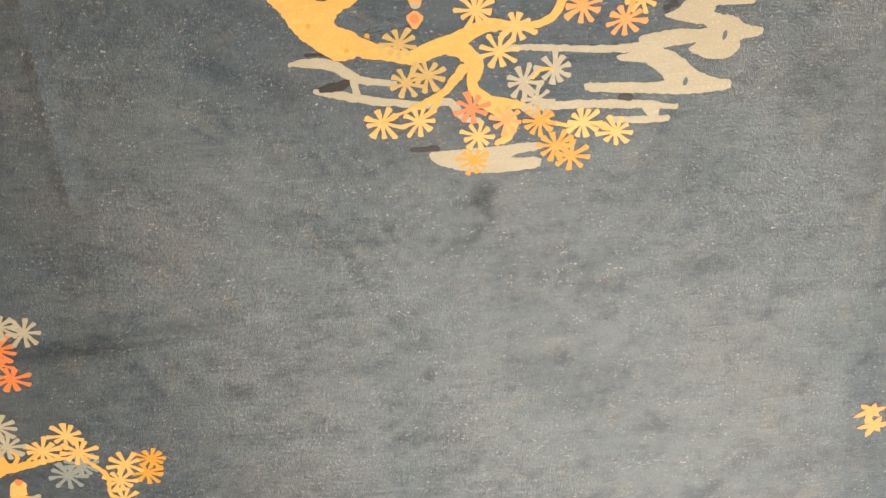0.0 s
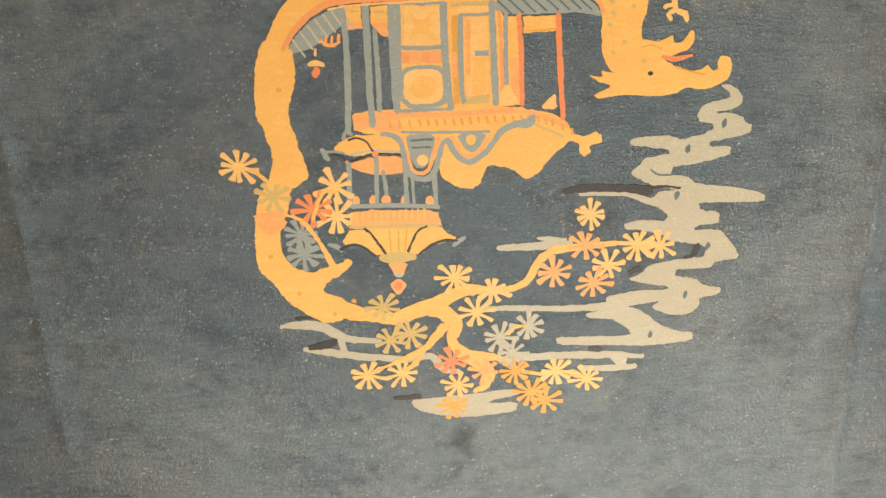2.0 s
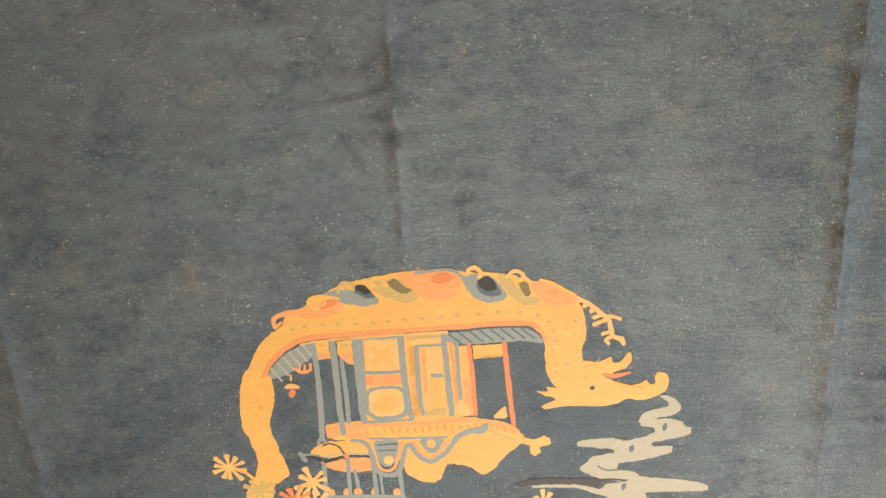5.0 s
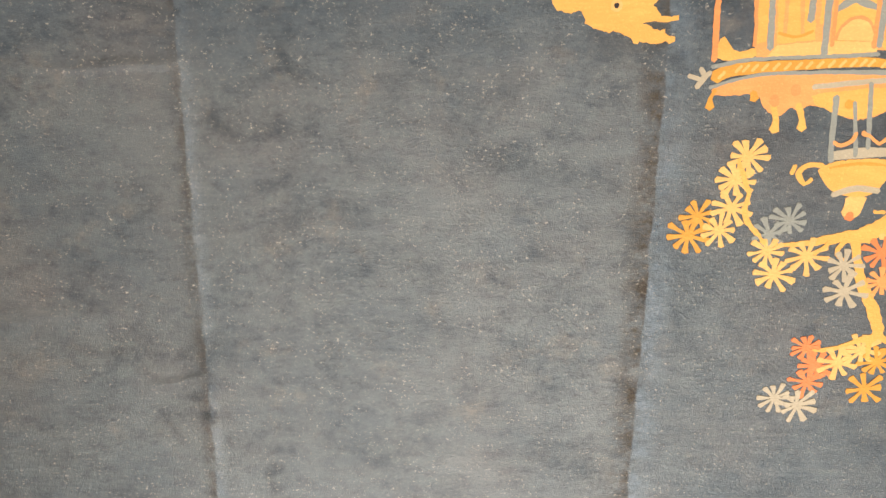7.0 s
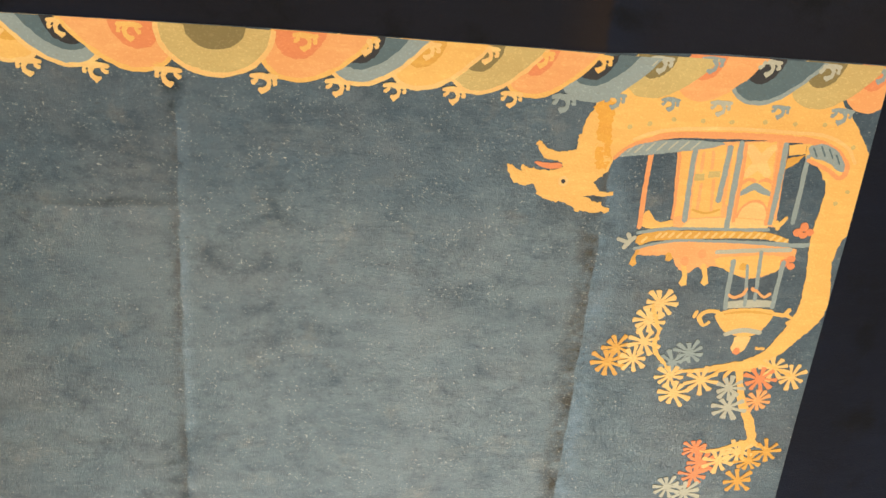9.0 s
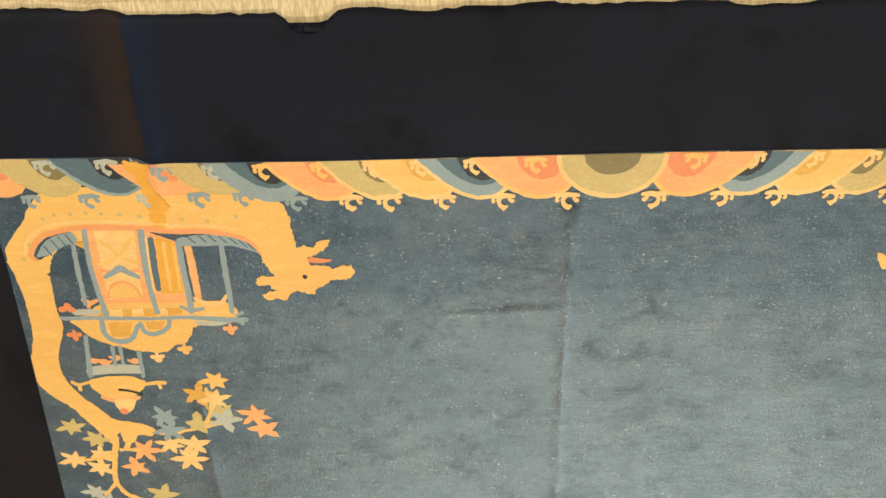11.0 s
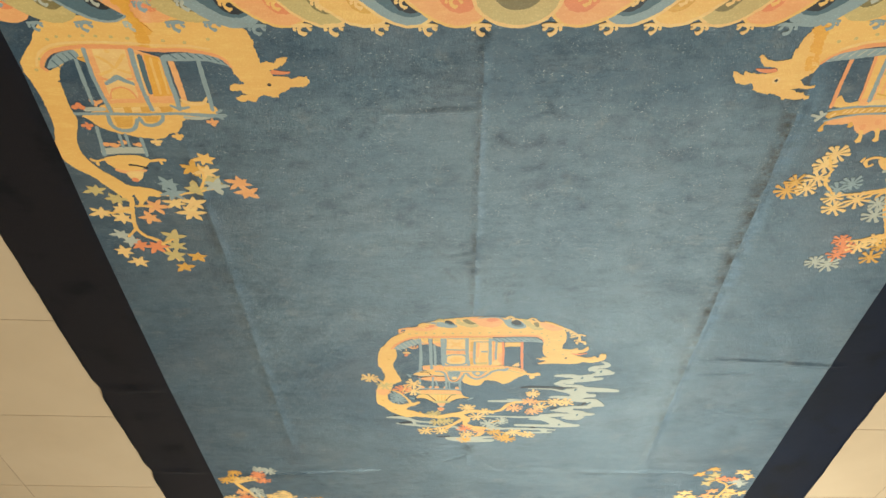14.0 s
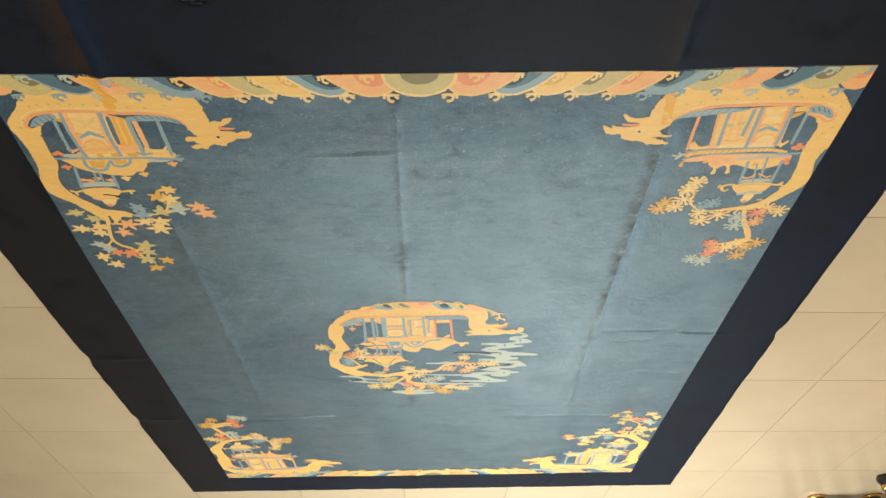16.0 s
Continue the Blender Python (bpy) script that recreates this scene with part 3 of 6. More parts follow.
def weave(name, shapes, ink, parent, level=1, label=""):
    """One woven motif: flat shapes laid on the rug's lie, with a cut edge down to the field."""
    sg = SIGN[0]
    du, dv = SHIFT[0]
    bm = bmesh.new()
    for k, ring in enumerate(shapes):
        ring = [(u + du, v + dv) for u, v in ring]
        near, draw = (near_edge, side_draw) if sg > 0 else (lambda u: -FIELD_V, lambda v: 0.0)
        ring = [(float(min(max(u, 0.1 - FIELD_U + draw(v)), FIELD_U - 0.1)), float(min(max(v, near(u) + 0.1), FIELD_V - 0.1))) for u, v in ring]
        clean = [ring[0]]
        for q in ring[1:]:
            if math.dist(q, clean[-1]) > 0.03:
                clean.append(q)
        vs = [bm.verts.new((sg * u, sg * v, k * 0.00003)) for u, v in clean]
        for tri in tessellated(clean):
            try:
                bm.faces.new([vs[i] for i in tri])
            except ValueError:
                pass
    for _ in range(5):
        es = bm.edges[:]
        if not es:
            break
        a = np.array([e.verts[0].co[:2] for e in es])
        b = np.array([e.verts[1].co[:2] for e in es])
        sag = np.abs(relief(*((a + b) / 2).T) - (relief(*a.T) + relief(*b.T)) / 2)
        quarter = np.abs(relief(*(a * 0.7 + b * 0.3).T) - (relief(*a.T) * 0.7 + relief(*b.T) * 0.3))
        length = np.hypot(*(a - b).T)
        cut = [e for e, s1, s2, l in zip(es, sag, quarter, length) if (max(s1, s2) > 0.00012 and l > 0.35) or l > 5]
        if not cut:
            break
        bmesh.ops.subdivide_edges(bm, edges=cut, cuts=1)
        bmesh.ops.triangulate(bm, faces=[f for f in bm.faces if len(f.verts) > 3])
    bmesh.ops.recalc_face_normals(bm, faces=bm.faces[:])
    rim = [e for e in bm.edges if len(e.link_faces) == 1]
    low = {w for w in bmesh.ops.extrude_edge_only(bm, edges=rim)["geom"] if isinstance(w, bmesh.types.BMVert)}
    allv = bm.verts[:]
    zs = relief([w.co.x for w in allv], [w.co.y for w in allv])
    for w, z in zip(allv, zs):
        top = float(z) + BASE + LEVEL * level + w.co.z
        w.co = Vector((-w.co.x / 100, w.co.y / 100, float(z) - 0.002 if w in low else top))
    bmesh.ops.recalc_face_normals(bm, faces=bm.faces[:])
    for f in bm.faces:
        if f.normal.z < -0.5:
            f.normal_flip()
    return part(name, bm, INK[ink], parent, label)


def tessellated(ring):
    from mathutils.geometry import tessellate_polygon
    return tessellate_polygon([[Vector((u, v, 0)) for u, v in ring]])


def trefoil(u, v, size, stem=1.0):
    """A small hanging flower: three uneven lobes under a short stem."""
    lobes = [disc(u + size * x, v + size * y, size * r, size * r * 0.9, 0, 0.12) for x, y, r in ((-0.72, -0.1, 0.5), (0.75, -0.16, 0.48), (0.05, 0.55, 0.56))]
    return lobes + [ribbon([(u, v - stem, 0.5 * size), (u, v + 0.3 * size, 0.9 * size)], 0.08)]


def claw(u, v, size, flip):
    """A claw of foam on a wave: a wavy back with three hanging curls, each ending in a bulb, in centimetres at size 1."""
    at = lambda x, y: (u + flip * size * x, v + size * y)
    arms = [[(-2.4, -0.6, 0.7), (-1.0, -0.8, 1.0), (0.4, -0.7, 1.1), (2.3, -0.7, 0.8)], [(-1.3, -0.8, 0.8), (-1.5, 0.1, 0.7), (-2.1, 0.55, 0.95)],
            [(0.3, -0.6, 1.1), (0.85, 0.4, 0.85), (0.6, 1.3, 0.95), (-0.4, 1.95, 1.2), (-0.85, 1.55, 0.7)], [(1.6, -0.7, 0.8), (2.0, 0.2, 0.7), (1.8, 0.6, 1.0)]]
    return [ribbon([(*at(x, y), w * size) for x, y, w in arm], 0.08) for arm in arms]


WAVES = {  # rim, band, inner band, core, foam and hanging foam inks
    "coral": ("yellow", "peach", "peach", "coral", "yellow", "cream"), "olive": ("cream", "tan", "tan", "olive", "cream", "cream"), "gold": ("cream", "yellow", "yellow", "gold", "cream", "cream"),
    "teal": ("cream", "blue", "deep", "black", "cream", "cream"), "night": ("blue", "blue", "deep", "black", "yellow", "blue"),
    "coral2": ("peach", "peach", "peach", "coral", "blue", "blue"), "olive2": ("tan", "tan", "tan", "olive", "sage", "blue"), "night2": ("blue", "deep", "deep", "black", "sage", "sage"),
}


def crest(u, top, half, drop, lean, lo=0.0, hi=180.0):
    """A half round hanging from the border, its top swept sideways like a breaking wave."""
    n = 26
    ring = []
    for k in range(n + 1):
        x, y = half * math.cos(math.pi * k / n), drop * math.sin(math.pi * k / n)
        ring.append(wobble(u + x + lean * (1 - y / drop) ** 1.4, top + y, 0.12))
    return ring


def wave(u, half, kind, level, foam_u=None, lean=0.0, hang=True, foot=-140.8):
    """One scallop of the end borders: nested bands in a wave's shape, with foam curls."""
    bands = WAVES[kind]
    top = 0.15 + (float(near_edge(u)) if SIGN[0] > 0 else -FIELD_V)
    drop = foot - (1.0 if abs(u) < 62 else 2.4) - top
    big = weave("scallop", [crest(u, top, half, drop, lean)], bands[0], rug, level)
    weave("band", [crest(u, top, half * 0.91, drop * 0.91, lean)], bands[1], big, level + 0.2)
    if bands[2] != bands[1]:
        weave("inner_band", [crest(u, top, half * 0.66, drop * 0.66, lean * 0.7)], bands[2], big, level + 0.35)
    if lean:
        weave("core", [crest(u, top, half * 0.48, drop * 0.54, lean * 0.15)], bands[3], big, level + 0.5)
        weave("foam", claw(u + (1.3 if lean > 0 else -1.3), top + 1.2, 0.8, 1 if lean > 0 else -1), bands[4], big, level + 0.65)
    else:
        weave("core", [disc(u, top, half * 0.5, drop * 0.46, 0, 0.1, (0, 180))], bands[3], big, level + 0.5)
    if hang:
        weave("foam_drop", claw(foam_u, foot - (1.0 if abs(u) < 62 else 1.9), (0.86 if abs(u) < 62 else 0.75) + 0.2 * noise.noise((u, 0.5, 0.5)), 1 if lean > 0 else -1), bands[5], big, level + 0.65)


def tree(trunk, limbs, tufts, kind, size, level=3):
    body = weave("pine_tree", [outline(trunk, 0.14)] + [ribbon(l, 0.14) for l in limbs], "yellow", rug, level, "golden wool pine trunk with branches")
    bits = [(float(r[0]), float(r[1]), r[2]) for r in (x.split(",") for x in tufts.split())]
    for k, (u, v, ink) in enumerate(bits):
        lift = level + 0.5 + 0.25 * (k % 3)
        shape = pine(u, v, size * (0.92 + 0.2 * random.random()), random.choice((8, 9, 9, 10)), random.random() * 6) if kind == "pine" else star(u, v, size * (0.92 + 0.2 * random.random()), random.choice((5, 6, 6)), random.random() * 6)
        weave("needle_tuft" if kind == "pine" else "leaf_star", [shape], ink, body, lift)
    return body


def bars(name, lines, ink, parent, level, label=""):
    return [weave(name, [ribbon(l, 0.08)], ink, parent, level, label) for l in lines]


def panes(name, boxes, ink, parent, level):
    return [weave(name, [outline(b, 0.1, 0)], ink, parent, level) for b in boxes]


def roof_wave(body, k, ink, ring, shape, core, foam, foam_ink):
    """One wave breaking over the dragon's back, the earlier ones lying on the later."""
    cloud = weave("roof_wave", [outline(shape, 0.12)], ring, body, 2.5 + 0.25 * (6 - k))
    if ink == "black":
        (u0, v0) = core[0]
        weave("inner_band", [outline([(1.25 * u - 0.25 * u0 - 0.2, 1.2 * v - 0.2 * v0 + 0.6) for u, v in core], 0.1)], "deep", cloud, 4.3)
    weave("core", [outline(core, 0.1)], ink, cloud, 4.6)
    weave("foam", [ribbon(f, 0.08) for f in foam], foam_ink, cloud, 5.0)


def medallion():
    """The round scene in the middle: a dragon bent into a roof over a pagoda, a pine and drifting cloud."""
    body = weave("dragon_roof", [outline([(-35.5, -23.7), (-33.9, -26.8), (-31.4, -29.5), (-29.6, -30.5), (-28.6, -31.6), (-28.1, -33), (-26.5, -33.5), (-23, -35.6), (-18.6, -37.9), (-13.6, -38.8), (-8.5, -39.6), (-0.9, -39.9), (3.3, -38.7), (8.5, -38.5), (12.8, -36.9), (17.1, -35.8), (20.5, -33.4), (21.4, -31.7), (22, -29.1), (21.9, -26.1), (21.2, -24.1), (21.5, -21.6), (15.6, -19.6), (15, -22.9), (15, -25.5), (14.3, -27.4), (12.7, -28.9), (8.4, -29.1), (-1.2, -29), (-14.1, -28.4), (-22.7, -28.4), (-26.5, -27.9), (-29.2, -26.5), (-31.6, -23.9), (-32.7, -21.5), (-34.5, -20.9), (-36.3, -21.7)], 0.12)], "yellow", rug, 2, "golden dragon body bent into a pagoda roof")
    weave("dragon_head", [outline([(15, -21.6), (15.2, -20), (16.2, -17.9), (17.4, -16.9), (15.1, -17.5), (15.6, -16.4), (13.1, -16.7), (15, -15.6), (17, -15), (14, -13.6), (14.8, -13.1), (18.4, -13.5), (24.9, -13.1), (27.2, -13.5), (29, -14.4), (31.8, -13.9), (34, -14.4), (35.6, -15.6), (36.2, -17.4), (35.5, -19), (34.2, -19.1), (33.6, -18.1), (33.9, -17.1), (32.9, -16.7)] + [(32.2, -17.9), (31.5, -17.2), (29.8, -16.8), (27, -17.6), (24.9, -18.9), (28.8, -20.1), (29.8, -21.4), (29.6, -23.1), (29, -23), (27.8, -21.4), (26.4, -21.2), (26.3, -22.5), (25.3, -22), (23.7, -21.4), (21.5, -22.1)], 0.1)], "yellow", body, 2.4)
    weave("eye", [disc(*(23, -16.7), 0.45, 0.36, amount=0.03)], "black", body, 3.2)
    weave("tongue", [ribbon([(24.7, -19.2, 0.5), (26.9, -18.8, 0.9), (29.5, -19.3, 0.4)], 0.05)], "coral", body, 3.0)
    bars("jaw_line", [[(27, -17.6, 0.2), (29.8, -16.7, 0.3), (31.9, -16.2, 0.2)], [(21.4, -20.7, 0.3), (22.8, -21, 0.2), (24.6, -20.4, 0.2)]], "gold", body, 2.9)
    weave("red_trim", [ribbon([(-33.2, -21.9, 0.6), (-31.8, -24.1, 0.9), (-29.2, -26.7, 1), (-26.1, -28.3, 1), (-22.7, -28.8, 1), (-14.1, -29, 1), (-7.2, -29.2, 0.8), (1.5, -29.4, 0.9), (8.4, -29.5, 0.9), (12.7, -29.2, 0.9), (14.3, -27.9, 0.7), (15.2, -26, 0.5)], 0.08)], "rust", body, 3.0)
    weave("gold_trim", [ribbon([(-26.2, -27.5, 0.3), (-22.7, -28, 0.3), (-14.1, -28.3, 0.3), (-7.2, -28.5, 0.3), (-1.2, -28.6, 0.3)], 0.06)], "cream", body, 3.0)
    roof_wave(body, 0, "coral", "peach", [(-26.5, -33.2), (-24.2, -34.7), (-22.1, -34.3), (-18.5, -35.2), (-18.1, -33.9), (-19.5, -32.7), (-22.4, -32), (-25.4, -32.3)], [(-22.3, -34.1), (-21.7, -35.2), (-18.8, -35.3), (-19.7, -34.3), (-21.8, -33.6)], [[(-22.5, -33.9, 0.5), (-23.7, -34.3, 0.7), (-24.1, -35.2, 0.6), (-23, -35.9, 0.7), (-20.9, -35.9, 0.7), (-18.8, -35.4, 0.4)], [(-21.8, -34.3, 0.5), (-21.1, -34.9, 0.6)]], "yellow")
    roof_wave(body, 1, "black", "blue", [(-22.8, -36.1), (-18.7, -37.2), (-13.7, -36.5), (-12.2, -35), (-12.5, -34.2), (-14.7, -33.8), (-17.6, -34.4), (-19.7, -35.2)], [(-16.5, -37.3), (-15.3, -37.9), (-14.2, -37.3), (-13.2, -36.2), (-14.6, -36), (-15.5, -36.7)], [[(-18.8, -36.3, 0.5), (-18.8, -37.4, 0.6), (-17.8, -38.2, 0.8), (-16.3, -37.8, 0.6), (-16.4, -36.8, 0.6)], [(-17.7, -37.4, 0.4), (-17.3, -36.9, 0.4)]], "tan")
    roof_wave(body, 2, "olive", "tan", [(-16.6, -38.3), (-13.4, -39), (-13.2, -37), (-11.6, -35.5), (-8.7, -34.2), (-6.3, -34.3), (-5.8, -35.4), (-7.6, -37.1), (-8.9, -38.6)], [(-10.7, -37.9), (-9.5, -38.7), (-7.8, -36.9), (-6.4, -36.2), (-7.6, -35.7), (-9.3, -36.2), (-10.3, -37)], [[(-12.6, -37.2, 0.7), (-13.2, -37.7, 0.6), (-13.1, -38.6, 0.7), (-11.7, -38.9, 0.6), (-11.1, -37.9, 0.6), (-10.8, -37.2, 0.6)]], "yellow")
    roof_wave(body, 3, "coral", "peach", [(-9, -39), (-6.8, -39.5), (-2.6, -39.7), (0.6, -39.1), (1.8, -37.4), (0.7, -34.9), (-1.7, -34.1), (-5.1, -34.9), (-7.3, -36.7)], [(-3.7, -37.6), (-2.9, -38.9), (-0.9, -39.2), (0.6, -38.2), (-0.6, -37.3), (-2.1, -37.2)], [[(-6, -39.2, 0.4), (-2.6, -39.6, 0.5), (0.5, -39.3, 0.5), (2.1, -37.7, 0.5)]], "blue")
    roof_wave(body, 4, "black", "blue", [(1.5, -37.9), (2.3, -36.2), (3.6, -34.2), (5.9, -33.3), (8.3, -33.6), (9.1, -34.5), (7.6, -37), (5.9, -38.2), (3.2, -38.6)], [(4, -37.5), (4.7, -35.9), (6.2, -35.4), (7.5, -35.7), (6.9, -37.3), (5.7, -38.3)], [[(2.9, -38.5, 0.7), (2.8, -39.3, 0.7), (3.8, -39.7, 0.8), (4.9, -38.8, 0.7), (4.4, -37.8, 0.7)], [(5.1, -38.7, 0.5), (6.3, -38.5, 0.4)]], "cream")
    roof_wave(body, 5, "olive", "tan", [(7.1, -38.5), (9, -38.4), (10.4, -36.2), (12.4, -34.1), (14.5, -33.5), (13.5, -32.4), (11.4, -32.7), (9.7, -34.1), (8.3, -36.1)], [(11, -36.5), (12.3, -36.8), (13.1, -34.6), (12.2, -34), (11.3, -35.2)], [[(9, -37.7, 0.6), (9.8, -38.5, 0.7), (11, -38.6, 0.7), (11.9, -37.6, 0.8), (11.2, -37, 0.6)], [(12, -37.5, 0.6), (12.8, -36.8, 0.5)]], "cream")
    roof_wave(body, 6, "rust", "peach", [(12.8, -36.6), (15, -36.8), (17.1, -35.8), (20.3, -33.8), (20.7, -32.9), (18.1, -32), (15.1, -32.8), (13.5, -34.6)], [(15.4, -34.7), (16.8, -35.3), (17.8, -34.2), (16.8, -33.7)], [[(14.5, -36.9, 0.6), (16.2, -36.3, 0.7), (17.8, -35.4, 0.6), (20.3, -33.8, 0.6)]], "yellow")
    weave("tail_curl", [ribbon([(-26.4, -33.5, 1), (-28.2, -33.2, 1), (-29.7, -32.8, 0.8), (-30.3, -31.7, 0.8), (-30, -30.8, 0.7)], 0.1), ribbon([(-29.8, -31, 0.6), (-28.9, -31.7, 0.5)], 0.05)], "peach", body, 2.2)
    for u, v in [(-27.2, -30.4), (-25, -30.8), (-22, -31), (-19.4, -30.8), (-16.4, -30.9), (-13.7, -30.9), (-11, -31), (-8.2, -31.2), (-5.3, -31.2), (-2.3, -31.3), (0.6, -31.4), (4.2, -31.4), (7.4, -31.6), (11.1, -31.4), (13.9, -30.7), (15.7, -29.4), (16.5, -27.6), (16.8, -25.9), (16.3, -24.2), (19.8, -26.8), (20.1, -29.2), (16.9, -20.1), (18.7, -21.6), (21.9, -18.7)]:
        weave("scale_dot", [disc(u, v, 0.42, 0.36, amount=0.06)], "tan", body, 2.6)
    mane = weave("mane_lock", [ribbon([(20.5, -33.4, 0.9), (22.5, -32.2, 0.7), (24.3, -30.6, 0.8), (25.7, -29.2, 0.8), (26.2, -27.4, 0.8), (26.5, -26.1, 0.8), (28, -25.5, 0.9), (28.3, -24.5, 0.7)], 0.08)], "cream", body, 2.2)
    bars("curl", [[(22.5, -32.2, 0.6), (21.6, -31.8, 0.8)], [(23.5, -31.3, 0.7), (22.7, -30.8, 0.9)], [(24.7, -30.1, 0.6), (23.2, -29.7, 0.8)], [(25.4, -29.2, 0.7), (23.2, -28.4, 0.8)], [(25.7, -29.8, 0.6), (27, -29.6, 0.6), (27.9, -29.1, 0.7)], [(26.2, -27, 0.6), (24.7, -26.6, 0.8)], [(26.5, -26.1, 0.6), (25.3, -25.5, 0.7), (25.9, -24.7, 0.6)]], "cream", mane, 2.2)
    weave("tassel", [ribbon([(-27.6, -23.2, 0.4), (-26.9, -22.6, 0.6), (-25.7, -22.4, 0.5), (-24.8, -22.9, 0.5)], 0.05)] + [ribbon(r, 0.05) for r in ([(-26.9, -22.8, 0.4), (-26.7, -23.7, 0.4)], [(-26, -22.6, 0.4), (-25.8, -23.7, 0.4)], [(-25, -22.9, 0.4), (-24.8, -23.9, 0.5)])], "peach", body, 2.6)
    weave("tassel", [ribbon([(-28.4, -22, 0.3), (-28.5, -21, 0.5)], 0.04), ribbon([(-29.6, -19.7, 0.6), (-28.5, -19.9, 0.9), (-27.4, -19.6, 0.7)], 0.05)], "cream", body, 2.6)
    weave("tassel_end", [disc(*(-28.6, -18.5), 0.6, 0.8)], "coral", body, 2.7)
    for shape, tops, slant in (([(-32.7, -21.7), (-31.3, -23.8), (-28.9, -26.1), (-26.2, -27.4), (-23.8, -27.9), (-23.7, -25.6), (-26.5, -23.6), (-29.2, -22), (-31.2, -21.4)], [(-31.7, -23.4), (-30.5, -24.5), (-29.4, -25.4), (-28.2, -26.2), (-27, -26.9), (-25.7, -27.3), (-24.5, -27.7)], (1.7, 2.6)), ([(-1.6, -28.3), (6.7, -28.8), (12, -28.6), (13.7, -27.4), (14.9, -26), (14.7, -25.5), (12, -26.1), (6.7, -26.1), (0.5, -26.1), (-1.6, -27)], [(-1, -28.1), (0.7, -28.3), (2.5, -28.4), (4.2, -28.5), (6, -28.6), (7.7, -28.6), (9.5, -28.6), (11.1, -28.5)], (2.2, 2.0))):
        eave = weave("eave", [outline(shape, 0.08)], "blue", body, 1.6)
        for k, (u, v) in enumerate(tops):
            weave("rib", [ribbon([(u, v, 0.3), (u + slant[0], v + slant[1], 0.3)], 0.04)], "sage" if slant[0] < 2 else "deep", eave, 1.85)

    hall = weave("pagoda", [outline([(-17.2, -28.5), (-1.2, -28.6), (-0.2, -25.8), (2.5, -25.9), (2.8, -12.6), (-1.4, -12.3), (-16.5, -12.1)], 0.08, 0)], "yellow", rug, 1.1, "gold and slate blue wool pagoda hall")
    panes("panel", [[(-15, -27.7), (-9.8, -27.6), (-9.7, -22), (-15.2, -22.1)], [(-7.1, -27.4), (-2.4, -27.6), (-2.3, -26.7), (-7.1, -26.5)], [(-5.8, -25.9), (-2.6, -26), (-2.6, -14.6), (-3.6, -13.3), (-5.8, -13.7)]], "cream", hall, 1.5)
    weave("panel_shade", [outline([(-14.7, -27.4), (-12.6, -25.4), (-10.1, -27.3), (-11.4, -24.9), (-10.1, -22.3), (-12.5, -24), (-14.8, -22.4), (-13.5, -24.8)], 0.15)], "yellow", hall, 1.8)
    panes("panel_shade", [[(-4.8, -19.9), (-2.8, -20), (-2.8, -14.8), (-3.7, -13.9), (-4.9, -14.5)]], "yellow", hall, 1.8)
    panes("panel", [[(-16.5, -21.1), (-8.8, -21.2), (-8.7, -19.3), (-16.3, -19.4)]], "rust", hall, 1.5)
    panes("panel_shade", [[(-14.5, -21), (-12.6, -21), (-12.6, -19.4), (-14.5, -19.4)], [(-11.4, -21.1), (-10, -21.1), (-10, -19.5), (-11.3, -19.5)]], "peach", hall, 1.8)
    weave("window_frame", [outline([(-16.4, -17.8), (-14.7, -19), (-10.3, -19.1), (-8.8, -18), (-8.7, -13.6), (-10, -12.7), (-14.7, -12.5), (-16.4, -14.1)], 0.08)], "blue", hall, 1.5)
    weave("round_window", [outline([(-15.5, -17.6), (-14.3, -18.5), (-10.5, -18.5), (-9.5, -17.6), (-9.5, -14.2), (-10.5, -13.3), (-14.3, -13.2), (-15.6, -14.4)], 0.08)], "cream", hall, 1.8)
    weave("pane", [disc(*(-12.5, -15.8), 2.0, 1.8)], "yellow", hall, 2.1)
    panes("column", [[(-8, -26.2), (-7.1, -26.2), (-6.9, -13.3), (-7.9, -13)]], "gold", hall, 1.6)
    panes("column", [[(-8.2, -20.8), (-7.3, -20.8), (-7.1, -17.2), (-7.9, -17)], [(-5.8, -25.6), (-5.1, -25.5), (-5.2, -17.3), (-5.9, -17.3)]], "peach", hall, 1.8)
    panes("shelf", [[(-4.5, -21), (-2.4, -21), (-2.4, -20.2), (-4.4, -20.2)]], "blue", hall, 1.9)
    panes("shelf", [[(-6.2, -14.2), (-2.2, -14.3), (-2.5, -13), (-6, -12.9)], [(-8.1, -28.1), (-2, -28.2), (-2.1, -27.6), (-8.1, -27.5)]], "tan", hall, 1.9)
    bars("post", [[(-16.9, -28.2, 1.2), (-16.9, -22.3, 1.1), (-16.8, -16.1, 1.1), (-16.6, -12.2, 1.1)], [(-15.9, -28, 0.8), (-16, -22.2, 0.7), (-16.1, -15.1, 0.7)], [(-9.2, -28, 1.1), (-9.1, -21.9, 1.1), (-8.8, -16.5, 1.1), (-8.3, -12.3, 0.9)], [(-6.7, -26.1, 0.8), (-6.7, -20.9, 0.8), (-6.6, -15.5, 0.8), (-6.3, -13.2, 0.7)], [(-1.9, -28, 1), (-1.7, -21.5, 1), (-1.5, -17.1, 1.1), (-1.3, -12.8, 1)], [(0.2, -26.2, 0.7), (0.2, -21.4, 0.7), (0.3, -15.9, 0.8)]], "blue", hall, 2.0)
